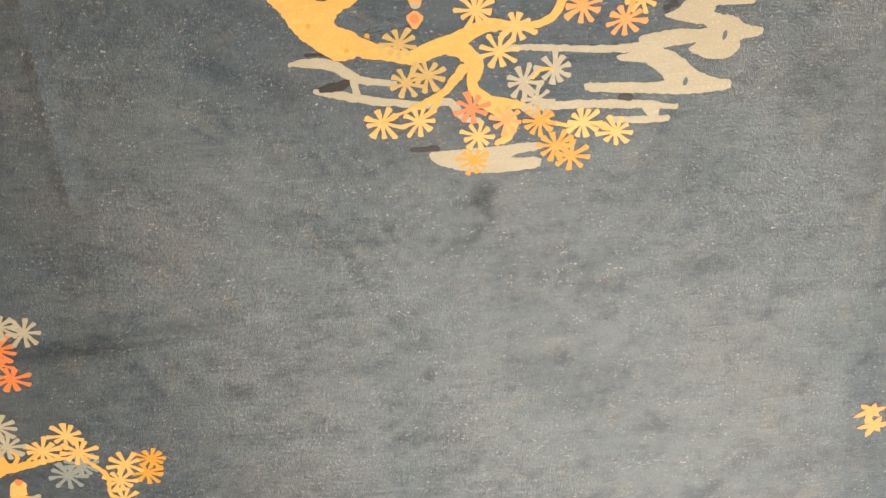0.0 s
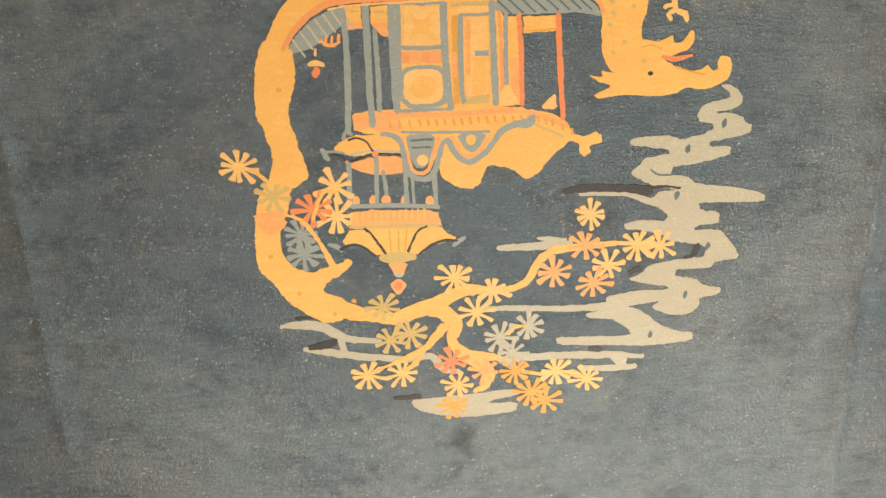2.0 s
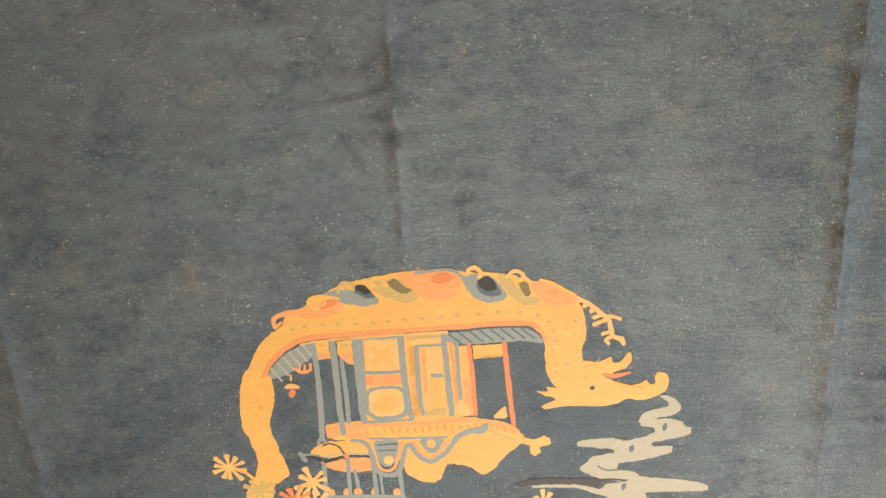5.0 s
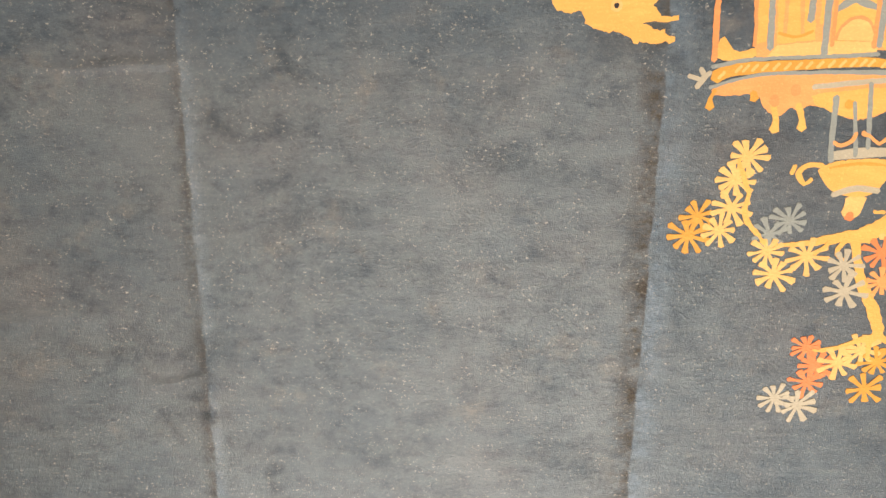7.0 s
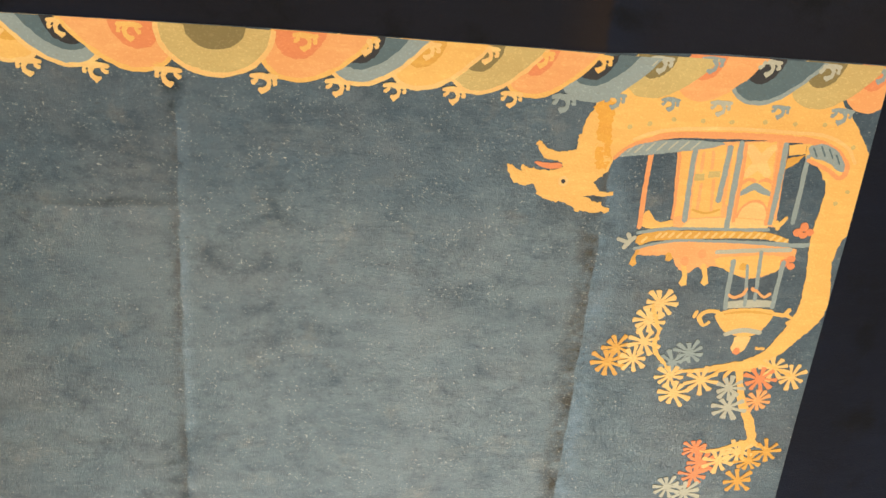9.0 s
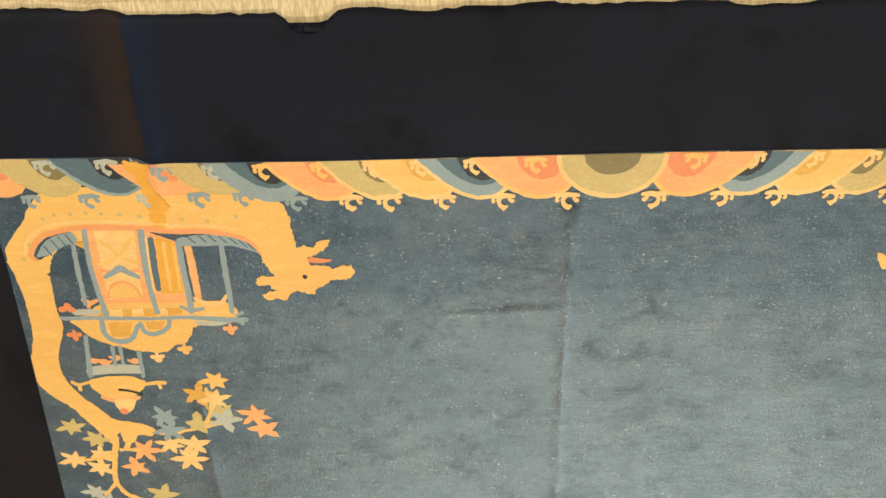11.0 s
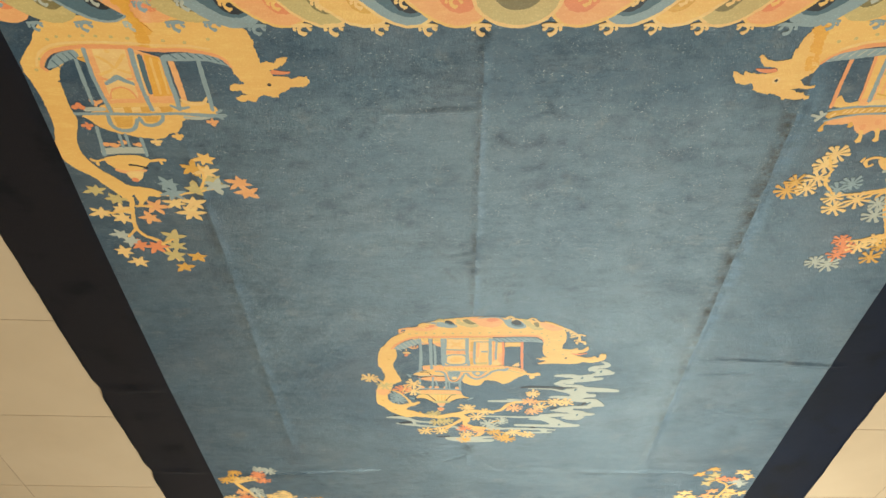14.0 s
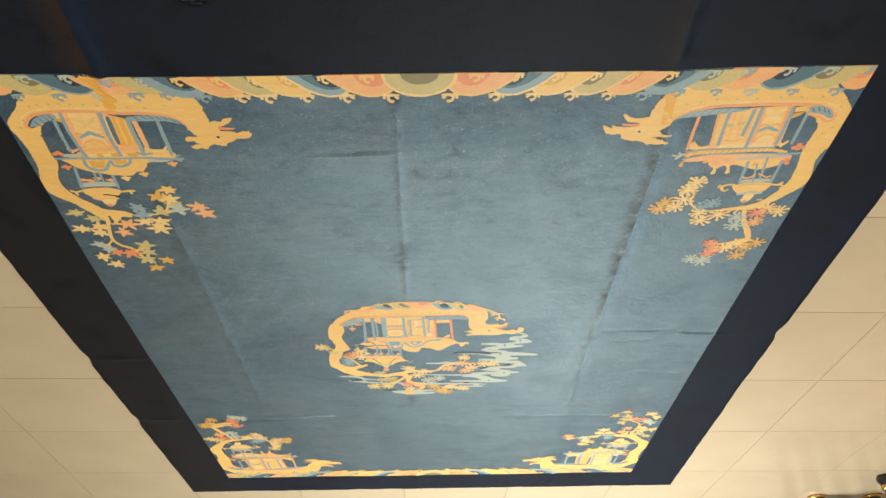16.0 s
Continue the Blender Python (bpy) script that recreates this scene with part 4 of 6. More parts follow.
    bars("beam", [[(-15.5, -28.2, 0.5), (-12.4, -28.1, 0.5), (-9.3, -28.1, 0.5)], [(-15.9, -21.8, 0.6), (-12.8, -21.6, 0.6), (-9.5, -21.7, 0.6)], [(-6.8, -26.2, 0.4), (-2.1, -26.3, 0.4)], [(-16.3, -12.3, 0.5), (-12.4, -12.3, 0.5), (-8.3, -12.3, 0.4)]], "blue", hall, 2.2)
    bars("red_line", [[(-0.8, -26.6, 0.5), (-0.5, -21.5, 0.5), (-0.3, -15, 0.5)]], "rust", hall, 2.1)
    panes("panel", [[(0.9, -19.6), (2.5, -19.7), (2.7, -13), (1.2, -13.6)]], "peach", hall, 1.6)
    panes("lintel", [[(-23.7, -27.8), (-21.4, -27.9), (-21.4, -25.7), (-23.6, -25.7)], [(-20, -27.8), (-17.5, -27.9), (-17.5, -25.5), (-20, -25.5)], [(2.8, -25.8), (8, -25.8), (8.1, -23.6), (3, -23.3)]], "yellow", hall, 1.3)
    panes("lintel", [[(-23.6, -25.7), (-21.4, -25.7), (-21.3, -24.7), (-23.5, -24.6)], [(-20, -25.5), (-17.5, -25.5), (-17.4, -23.4), (-18.3, -23.5), (-19.5, -24.5)]], "peach", hall, 1.4)
    bars("dash", [[(-23, -27.2, 0.3), (-21.8, -27.2, 0.3)], [(-19.4, -27, 0.3), (-18.1, -27, 0.4)]], "tan", hall, 1.7)
    bars("lintel_line", [[(3, -23.7, 0.3), (5.6, -23.7, 0.4), (8.1, -23.9, 0.3)]], "gold", hall, 1.7)
    bars("post", [[(-24.2, -28.1, 0.9), (-23.9, -24.4, 0.9), (-23.9, -18.2, 1), (-24.1, -12.4, 1), (-24.3, -9.4, 0.9)], [(-20.8, -28.1, 1.1), (-20.7, -23.4, 1.1), (-20.7, -16.3, 1), (-20.5, -10.1, 1)], [(-19.5, -24.5, 0.7), (-19.3, -18, 0.8), (-19.3, -12.4, 0.8)]], "blue", hall, 2.6)
    bars("door_post", [[(2.2, -26, 0.8), (2.6, -20.4, 0.8), (2.8, -12.6, 0.7)], [(8.2, -25.9, 0.9), (8.7, -18.3, 0.9), (9.3, -10.1, 0.8)]], "coral", hall, 2.2)
    weave("step_stone", [outline([(5.6, -12), (6.9, -13.3), (8, -14.3), (8.4, -11.6)], 0.1)], "cream", hall, 2.0)
    weave("step_stone", [outline([(-0.5, -15), (0.7, -15.7), (1.6, -14.2), (2.1, -12.6), (-0.7, -12.7)], 0.1)], "cream", hall, 2.3)

    base = weave("terrace", [outline([(-23.6, -12.1), (-21.2, -12.5), (-15.9, -12.6), (-9.7, -12.2), (-1.6, -12.5), (3.4, -12.1), (7.9, -11), (10.2, -9.5), (11, -7.7), (12.6, -7.2), (13.5, -7.4), (14.5, -8.1), (15.7, -7.3), (15.8, -6.3), (14.8, -5.9), (13.6, -5.8), (13.9, -4.6), (12.8, -3.9), (12, -4.7), (12.1, -6.1), (10.7, -6.7), (9.7, -6), (7.9, -4.5), (5.6, -1.7), (3.7, -0.6), (2.4, -1.5), (1.4, -2.5), (-2.5, -3.3), (-3.3, -2.1), (-3.9, -0.3), (-5.2, 0.6), (-7.4, 0.2), (-10, -1.5), (-10.7, -4.6), (-15.4, -4.9), (-16.2, -8.3), (-23.2, -9.3)], 0.12)], "yellow", rug, 1.3, "golden wool terrace with draped blue swags")
    panes("plinth", [[(-23.5, -11.9), (-21.1, -12.2), (-21.1, -9.8), (-23.4, -9.5)], [(-20.2, -12.1), (-16.3, -12.4), (-16.3, -9.1), (-20.1, -9.2)]], "peach", base, 1.7)
    weave("rail", [ribbon([(-16, -11.7, 0.8), (-9.7, -11.5, 0.8), (-1.6, -11.7, 0.8), (3.8, -11.3, 0.8), (9.9, -9.1, 0.9)], 0.06)], "peach", base, 1.7)
    frieze = curve([(-18, -10.3), (-13.3, -10.4), (-8, -10.3), (-1.6, -10.5), (3.8, -10.4), (7.5, -9.6), (10.7, -8.1)], 1.25)
    for u, v in frieze:
        weave("frieze_knot", [ribbon([(u, v - 0.45, 0.4), (u + 0.25, v + 0.45, 0.4)], 0.05)], "gold", base, 1.8)
    weave("rail", [ribbon([(-16.1, -9, 0.4), (-11.6, -8.8, 0.4), (-7.1, -8.7, 0.4), (-2.4, -8.6, 0.4)], 0.05)], "blue", base, 1.8)
    weave("swag_fill", [outline([(-15.5, -8.7), (-10.7, -8.6), (-11.6, -4.7), (-12.8, -3.2), (-14.2, -3.3), (-15.1, -5.8)], 0.1)], "blue", base, 1.9)
    weave("swag_fill", [outline([(-7.6, -8.5), (-2.8, -8.4), (-3.6, -6.6), (-5, -5.3), (-6.3, -6)], 0.1)], "blue", base, 1.9)
    bars("swag_fold", [[(-14.8, -7.7, 0.3), (-11.3, -7.7, 0.4)], [(-14.6, -6.5, 0.3), (-11.6, -6.5, 0.3)]], "deep", base, 2.1)
    weave("swag_core", [disc(*(-13, -4.5), 0.9, 0.9)], "cream", base, 2.3)
    weave("swag_core", [disc(*(-5.3, -7.4), 0.9, 0.9)], "yellow", base, 2.3)
    bars("swag_lining", [[(-16.2, -8.3, 0.7), (-15.2, -4.9, 0.6), (-14.4, -2.8, 0.6), (-12.4, -2.6, 0.6), (-11.2, -5.4, 0.7), (-10.4, -8.1, 0.6)], [(-8.4, -8.1, 0.6), (-7.4, -5.9, 0.6), (-5.9, -4.7, 0.6), (-4.1, -5.4, 0.7), (-2.4, -7.7, 0.5)]], "peach", base, 2.1)
    weave("swag", [ribbon([(-19.3, -8.8, 0.6), (-17.4, -8.5, 0.8), (-16.2, -7.2, 0.8), (-15.7, -4.5, 0.9), (-15.1, -2.4, 0.9), (-13.3, -1.5, 0.9), (-11.5, -1.9, 1), (-10.5, -4.6, 0.9), (-9.7, -7.2, 0.8), (-9, -7.6, 0.8), (-8, -5.7, 0.9), (-6.7, -4.3, 0.9), (-5, -4, 1), (-2.7, -5.6, 0.9), (-0.6, -8.4, 1), (1.6, -9.5, 1.1), (3.8, -9.7, 1.6), (4.6, -10.7, 0.9)], 0.1)], "blue", base, 2.4)
    bars("rail_end", [[(4.7, -9.4, 0.4), (7, -8.5, 0.4), (9.5, -7.2, 0.4)]], "tan", base, 2.0)
    weave("awning", [outline([(-26.9, -6.7), (-25.3, -8.3), (-22.6, -8.9), (-16.7, -8.7), (-16.1, -5.7), (-24.4, -5.6)], 0.12)], "yellow", base, 1.5)
    weave("awning", [outline([(-24.5, -4.5), (-20.8, -5.3), (-15.7, -5.2), (-15.8, -2.6), (-19.2, -2.3), (-22.8, -3), (-24.2, -3.9)], 0.12)], "peach", base, 1.5)
    bars("scroll", [[(-28.5, -6.8, 0.7), (-28, -5.7, 0.8), (-27.5, -5.1, 0.7)], [(-28.6, -6.4, 0.5), (-26.6, -6.4, 0.4), (-25.1, -6.1, 0.4)], [(-25.1, -8.3, 0.6), (-24.7, -9.4, 0.6), (-23.8, -9, 0.6)]], "blue", base, 1.9)
    bars("scroll_line", [[(-24.4, -5.8, 0.4), (-20.8, -6.3, 0.4), (-16.3, -5.9, 0.4)]], "sage", base, 2.1)
    bars("dark_line", [[(-24.4, -8.1, 0.4), (-23.1, -8.4, 0.3), (-21.6, -7.8, 0.3), (-20.7, -6.3, 0.4)], [(-27.1, -5.9, 0.4), (-25.6, -5.7, 0.4), (-24.8, -4.7, 0.3), (-23.1, -5.1, 0.4), (-20.4, -5.8, 0.3), (-16.1, -5.5, 0.3)]], "black", base, 2.3)
    weave("knot", [disc(*(-20.3, -5.8), 0.5, 0.6)], "coral", base, 2.5)
    weave("knot", [disc(*(-24.8, -4.6), 0.35, 0.35)], "coral", base, 2.5)
    lower = weave("lantern", [outline([(-25, 6.3), (-10.3, 6.4), (-9.3, 7.7), (-7.7, 8.5), (-9.4, 9.1), (-11.8, 9.6), (-13.8, 11.2), (-21, 10.9), (-21.9, 10.3), (-23.3, 9.2), (-25.7, 9), (-26.4, 8.3), (-25.4, 7.1)], 0.12)], "yellow", rug, 1.4, "golden wool hanging lantern pavilion")
    weave("drum", [outline([(-24.4, 3.1), (-10.7, 3.7), (-10.4, 5.6), (-10.2, 6.7), (-24.7, 6.3), (-25, 4.9)], 0.12)], "peach", lower, 1.7)
    for k in range(13):
        u, v = (-24.7, 5.3)
        weave("drum_line", [ribbon([(u + 0.98 * k, v - 1.7 - 0.02 * k, 0.3), (u + 0.98 * k, v, 0.3)], 0.04)], "yellow", lower, 1.9)
    weave("gilt_band", [ribbon([(-25, 5.9, 0.4), (-17.9, 6.1, 0.6), (-10.3, 6.2, 0.4)], 0.05)], "tan", lower, 2.0)
    bars("post", [[(-24.5, -4.5, 0.8), (-24.7, 2.4, 0.9)], [(-20.2, -5.2, 0.7), (-20.4, 2.5, 0.7)], [(-19.2, -3, 0.6), (-18.8, 0.8, 0.6)], [(-15.8, -4, 0.7), (-15.7, 2.8, 0.8)], [(-14.7, -2.4, 0.5), (-14.5, 2.5, 0.5)], [(-11.2, -2.2, 0.8), (-11, 2.9, 0.7)]], "blue", lower, 2.6)
    weave("sill", [ribbon([(-24.5, 2.5, 0.7), (-17.7, 2.6, 0.8), (-10.6, 3.2, 0.7)], 0.05)], "blue", lower, 2.2)
    for u, v in [(-23.8, 1.7), (-20.9, 1.8), (-18.9, 1.8), (-16, 1.9), (-12, 2.3)]:
        weave("flame", [disc(u, v, 0.75, 1.0)], "peach", lower, 2.0)
    bars("dark_line", [[(-22.7, 6.2, 0.4), (-21.4, 7.5, 0.4), (-20.3, 9.2, 0.4), (-19.4, 10.7, 0.4)], [(-12.6, 6.3, 0.4), (-14.1, 7.1, 0.3), (-15, 8.8, 0.4), (-15.8, 10.5, 0.4)], [(-26.7, 9.6, 0.5), (-25, 8.9, 0.5), (-23.2, 9.2, 0.4), (-21.1, 11, 0.4)], [(-13.9, 11, 0.4), (-12, 9.6, 0.5), (-10.1, 8.9, 0.5), (-7.8, 9, 0.5)]], "black", lower, 2.4)
    bars("lantern_rib", [[(-18.7, 6.7, 0.2), (-18.5, 10.4, 0.3)], [(-17.2, 6.8, 0.2), (-17.3, 10.5, 0.3)], [(-15.9, 6.8, 0.2), (-16.3, 10.3, 0.3)]], "gold", lower, 2.1)
    bars("scroll", [[(-28.5, 8.6, 0.5), (-27.4, 9, 0.8), (-26.4, 9.8, 0.6)], [(-8.4, 9.8, 0.7), (-7.5, 9.1, 0.8), (-6.5, 8.5, 0.7)]], "blue", lower, 2.0)
    weave("cup", [disc(*(-17.5, 11.4), 3.1, 0.95)], "tan", lower, 2.3)
    weave("knob", [outline([(-19.2, 12.2), (-15.8, 12.4), (-16.5, 13.8), (-16.8, 14.8), (-18, 14.7), (-18.5, 13.6)], 0.08)], "peach", lower, 2.1)
    weave("knob_neck", [disc(*(-17.5, 14.4), 0.7, 0.5)], "sage", lower, 2.3)
    flame = weave("flame", [outline([(-17.5, 15), (-16, 16.2), (-17.7, 18.2), (-19.1, 16)], 0.05)], "peach", lower, 2.4)
    weave("flame_core", [disc(*(-17.6, 16.3), 0.8, 0.7)], "coral", flame, 2.7)

    tree_body = tree([(-35.7, -23.7), (-32.7, -22), (-31.8, -22), (-31.6, -18.8), (-32, -16.2), (-32.9, -14.2), (-33.3, -12), (-32.5, -9.5), (-31.9, -6.8), (-30.9, -4.3), (-30.9, -2.5), (-32.3, -1.2), (-33.8, -0.6), (-34.5, 3), (-35.9, 5.4), (-36.1, 9.2), (-35, 11.5), (-33.1, 12.8), (-30.9, 13.2), (-29.3, 12.5), (-26.7, 11.8), (-25.3, 11.2), (-24.7, 12), (-27, 14.1), (-29.2, 15.1), (-29.9, 16.7), (-26.2, 18.3), (-25.8, 20.6), (-27.3, 22), (-29.8, 22.3), (-32.1, 20.9), (-35.2, 18.7), (-36.6, 16.7), (-38, 14.4), (-39.7, 12.7)] + [(-40.1, 10.6), (-40, 7.1), (-39.5, 3.2), (-38.8, 0.3), (-37.1, -2.4), (-36.3, -4.3), (-36.2, -7.1), (-37.1, -10.3), (-38, -11.8), (-38.1, -15.4), (-37.6, -19), (-37, -21.6)],
         [[(-28.2, 19.6, 3.2), (-24.5, 20.8, 2.6), (-21.7, 21.4, 2.1), (-18.7, 22.2, 2.1), (-15, 20.9, 2.7), (-12, 20.1, 2.7), (-9.1, 18.7, 2.2), (-6, 17.6, 2), (-2.4, 18, 1.5), (1.5, 17.8, 1.2), (3.9, 16.4, 1.3), (5.6, 13.5, 1.4), (8.3, 11.5, 1.4), (13.1, 11.1, 1.2), (17.9, 10.8, 0.9), (22.8, 11.1, 0.6), (26.7, 11.4, 0.5)], [(-12.5, 20.5, 2.7), (-9.7, 21.8, 2.7), (-8.3, 24.1, 2.5), (-9, 26.6, 1.9), (-7.5, 28.9, 2.3), (-4.7, 30.9, 2.5), (-2.7, 33, 2), (-3.3, 35.3, 1.5), (-5.2, 36.4, 0.9)]] + [[(-8.1, 28.9, 1.4), (-3.6, 29.9, 1.7), (0.3, 30.8, 1), (2.7, 32.9, 0.8), (6.2, 33.9, 0.6), (10.3, 33.8, 0.6), (13.3, 35, 0.5)], [(-10.1, 23.9, 1.6), (-13.2, 27.4, 1.3), (-16.2, 29.2, 1.2), (-19, 30.2, 0.7), (-21.8, 31.5, 0.6), (-23.4, 32.3, 0.5)], [(-13.2, 27.4, 0.7), (-15.3, 30.4, 0.7), (-17.5, 31.9, 0.6)], [(-34.8, 3.3, 0.5), (-32.3, 4.6, 0.7), (-30.4, 7.3, 0.7), (-28.8, 10.5, 0.9), (-28, 12.3, 1.3)], [(-39.7, -4.3, 0.6), (-37.1, -2.1, 0.6)], [(0.4, 26.1, 0.5), (1.9, 24.8, 0.5), (3.8, 24.8, 0.5)], [(-30.7, 4.3, 0.5), (-28.8, 0, 0.5), (-26.7, 0.1, 0.5)]],
         "-41.4,-4.6,cream -26.9,-0.8,cream -30.5,2.7,coral -26.9,4,cream -32.7,6.8,blue -32.5,10.1,blue -8.3,15.4,cream -2,18,cream -4.7,21.7,cream -20.2,20,tan -19.3,26,tan -15.9,24.9,tan -0.8,26.6,sage 4.2,24.8,sage 1.3,29.6,sage -23.4,32.3,cream -17.5,32.2,cream -9.1,30.5,coral -8.1,35.1,cream -3.5,32.7,peach 1.9,33.1,gold 4.7,37.3,gold 7.2,39.1,gold 9,33.6,cream 14.5,35.4,cream 14.2,5.7,cream 13.5,10.9,peach 8.3,15.3,peach 17.5,14.6,cream 15.1,17.6,peach 22.3,11.3,cream 26.2,11.6,cream", "pine", 2.75, 2.6)
    weave("faded_band", [outline([(-40.1, 2.8), (-34.9, 2.6), (-34.9, 5.1), (-37.3, 6.9), (-39.3, 5.4)], 0.3)], "peach", tree_body, 3.0)
    weave("faded_tuft", [pine(*(-36.6, 0.3), 2.6, 8, 0.3)], "tan", tree_body, 3.0)
    for u, v in [(-33.8, 16.7), (-25, 18.6), (-28.3, 20.7), (-37.8, 10.2), (-34.3, -16.1)]:
        weave("bark_knot", [disc(u, v, 0.45, 0.4, amount=0.1)], "gold", tree_body, 2.9)

    high = [(20.3, -5.5), (20.2, -6.2), (21.2, -6.7), (26, -7), (28.9, -6.1), (32.1, -6.7), (33.9, -7.8), (33.4, -8.6), (31.5, -8.8), (31, -10), (31.9, -11.6), (34.2, -12.2), (36.2, -12.6), (36.1, -13.4), (34.4, -14.5), (35.9, -14.6), (37.8, -13.4), (38.3, -11.7), (37.1, -10.7), (34.3, -10.4), (34.1, -9.9), (36.1, -10.2), (38.5, -9.5), (39.1, -8.4), (40.3, -8.1), (40.2, -6.9), (38.7, -6.3), (35.9, -5.9), (33.4, -5.5), (33.6, -4.7), (37, -4.7), (36.8, -3.2), (34.2, -2.7), (30.9, -2), (27.6, -1.7), (26.2, -2.4), (27.1, -3.5), (26.6, -4.5), (23.3, -5.1)]
    middle = [(20.4, -1), (21.9, -2.2), (22.8, -3.4), (27.5, -3.9), (27.7, -1.7), (27.2, -0.5), (30.1, -0.1), (31.6, 1.3), (38.8, 2.2), (43.7, 3.5), (43.6, 4.9), (37.5, 4.7), (32.2, 4.5), (32.7, 5.9), (36, 6.2), (36.2, 8.3), (31.9, 8.5), (32, 10.1), (27.6, 10.2), (23.7, 8.8), (20.3, 8.5), (19.8, 7.6), (22.2, 7), (26.5, 7.3), (27.5, 6.6), (25.5, 5), (22.1, 3.8), (19.7, 2.7), (12.1, 2.5), (12.1, 1.6), (17.8, 1.5), (22.5, 2.7), (24.5, 3.4), (25.4, 2.2), (28.7, 2.3), (24.4, 1.3), (22.5, 0.3)]
    low = [(26.6, 9.2), (36.3, 9.3), (38, 10.8), (40.6, 14.7), (36.1, 14.9), (35.2, 16.1), (31.8, 16.1), (29.3, 16), (29, 17.2), (32.8, 17.8), (34.4, 19.2), (37.6, 19.8), (37.3, 21), (33.5, 21.4), (33.9, 22.9), (31.6, 24.5), (28.6, 24.3), (25.1, 22.7), (27, 21.6), (24.1, 21.9), (18.1, 22.6), (17.1, 20.2), (22.5, 19.4), (28.4, 19.6), (27.9, 18.9), (24, 18.3), (20.8, 17.3), (22.9, 16.6), (24.8, 14.8), (29.7, 14.2), (33.8, 14.2), (34.5, 12.2), (30.6, 11.4), (27.6, 10.9)]
    foot = [(13.7, 23.1), (18.1, 22.4), (20.1, 21.7), (22.6, 22.7), (25.1, 24.2), (27.2, 26), (30.3, 27.3), (33.2, 28), (33, 29.3), (28.3, 29.7), (25.3, 29.8), (17.2, 29.2), (9.3, 28.7), (8.8, 27.1), (15.2, 27.4), (22.2, 27.7), (21.2, 26), (18.2, 24.3), (14.7, 24.1)]
    trails = [[(-4.4, 21.1, 0.8), (2.4, 21.4, 1), (10.2, 21.9, 1.1), (18.1, 21.9, 1.4), (23, 20.6, 1.6)], [(1.3, 30.7, 1.3), (8.3, 30.6, 1.4), (15.3, 30.9, 1.4), (19.3, 31.1, 1.2), (24.4, 31.8, 0.9)], [(13.3, 33.3, 0.9), (18.3, 33.6, 1.2), (23.2, 33.6, 1)], [(19.3, 31.2, 1.8), (20.8, 32.7, 2.3)]]
    cloud = weave("cloud_scroll", [outline(r, 0.12) for r in (high, middle, low, foot)] + [ribbon(l, 0.12) for l in trails], "sage", rug, 1, "pale sage wool cloud scroll")
    for u, v in [(35.6, -8.4), (29.9, -4.6), (28.5, 3.1), (34.5, 12.2), (31.2, 20.7), (25.5, 27.7), (19.2, 31.9)]:
        weave("cloud_eye", [disc(u, v, 0.42, 0.75, 12, 0.12)], "deep", cloud, 1.9)
    weave("cloud_line", [ribbon([(23.9, -1.4, 0.2), (25.3, -0.5, 0.2), (27.7, -0.4, 0.2)], 0.03)], "deep", cloud, 1.9)
    weave("cloud_scroll", [ribbon([(-37.2, 22.4, 0.7), (-34.1, 22.3, 1.4), (-30.4, 22.9, 1.7), (-26.7, 25.1, 1.3), (-21, 26.1, 0.9)], 0.12), ribbon([(-33.8, 26.7, 0.7), (-30.7, 27.3, 1.3), (-25.1, 28.5, 1.3), (-17.4, 29.5, 1.1), (-12.5, 29.4, 1.3), (-10.6, 31.9, 1.2), (-7.7, 32.6, 0.9)], 0.12), ribbon([(-27.7, 24.7, 1.1), (-27.1, 27.6, 1.2)], 0.1)], "sage", rug, 1, "pale sage wool cloud scroll")
    drift = weave("cloud_scroll", [outline([(-16.4, 37.5), (-13.8, 37.2), (-7.8, 37.1), (-0.8, 36.6), (2.3, 36.5), (2.5, 37.9), (-1.7, 38.2), (-2.9, 39), (2.4, 39.1), (2.1, 41), (-2.9, 41.3), (-5, 41.6), (-10, 41), (-13.9, 40), (-15.7, 39)], 0.12)], "sage", rug, 1, "pale sage wool cloud scroll")
    weave("faded_tuft", [pine(*(-8.9, 39.1), 2.6, 10, 0.1)], "ochre", drift, 1.4)
    weave("cloud_scroll", [ribbon([(-1, 10.6, 0.8), (3.5, 10.6, 1.3), (8.3, 10.5, 1.4), (11.2, 10.4, 0.8)], 0.12), ribbon([(5.5, 9.2, 0.5), (7.4, 9.5, 0.9), (10.2, 9.9, 0.8)], 0.1)], "sage", rug, 1, "pale sage wool cloud scroll")
    for k in ([(9.6, 1.6, 0.9), (13, 1.2, 1.3), (19.7, 1.5, 1.3), (24, 2.2, 1.7)], [(24.2, 1.6, 0.6), (26.3, 1.5, 0.4), (29, 1.9, 0.4)], [(30.5, 14, 0.4), (32, 13.7, 0.9), (32.8, 12, 1.3)], [(21.1, 16.2, 0.7), (23.1, 15.5, 1)], [(14.8, 29.8, 1), (16.8, 29.9, 1.1)], [(-34.7, 21.1, 0.6), (-31.6, 21.1, 0.5)], [(-32.8, 26.6, 0.8), (-29.7, 26.1, 1.5), (-28.3, 25.4, 1)], [(-19, 36.9, 0.7), (-14.6, 36.8, 0.9)]):
        weave("dark_accent", [ribbon(k, 0.1)], "black", rug, 2.2)


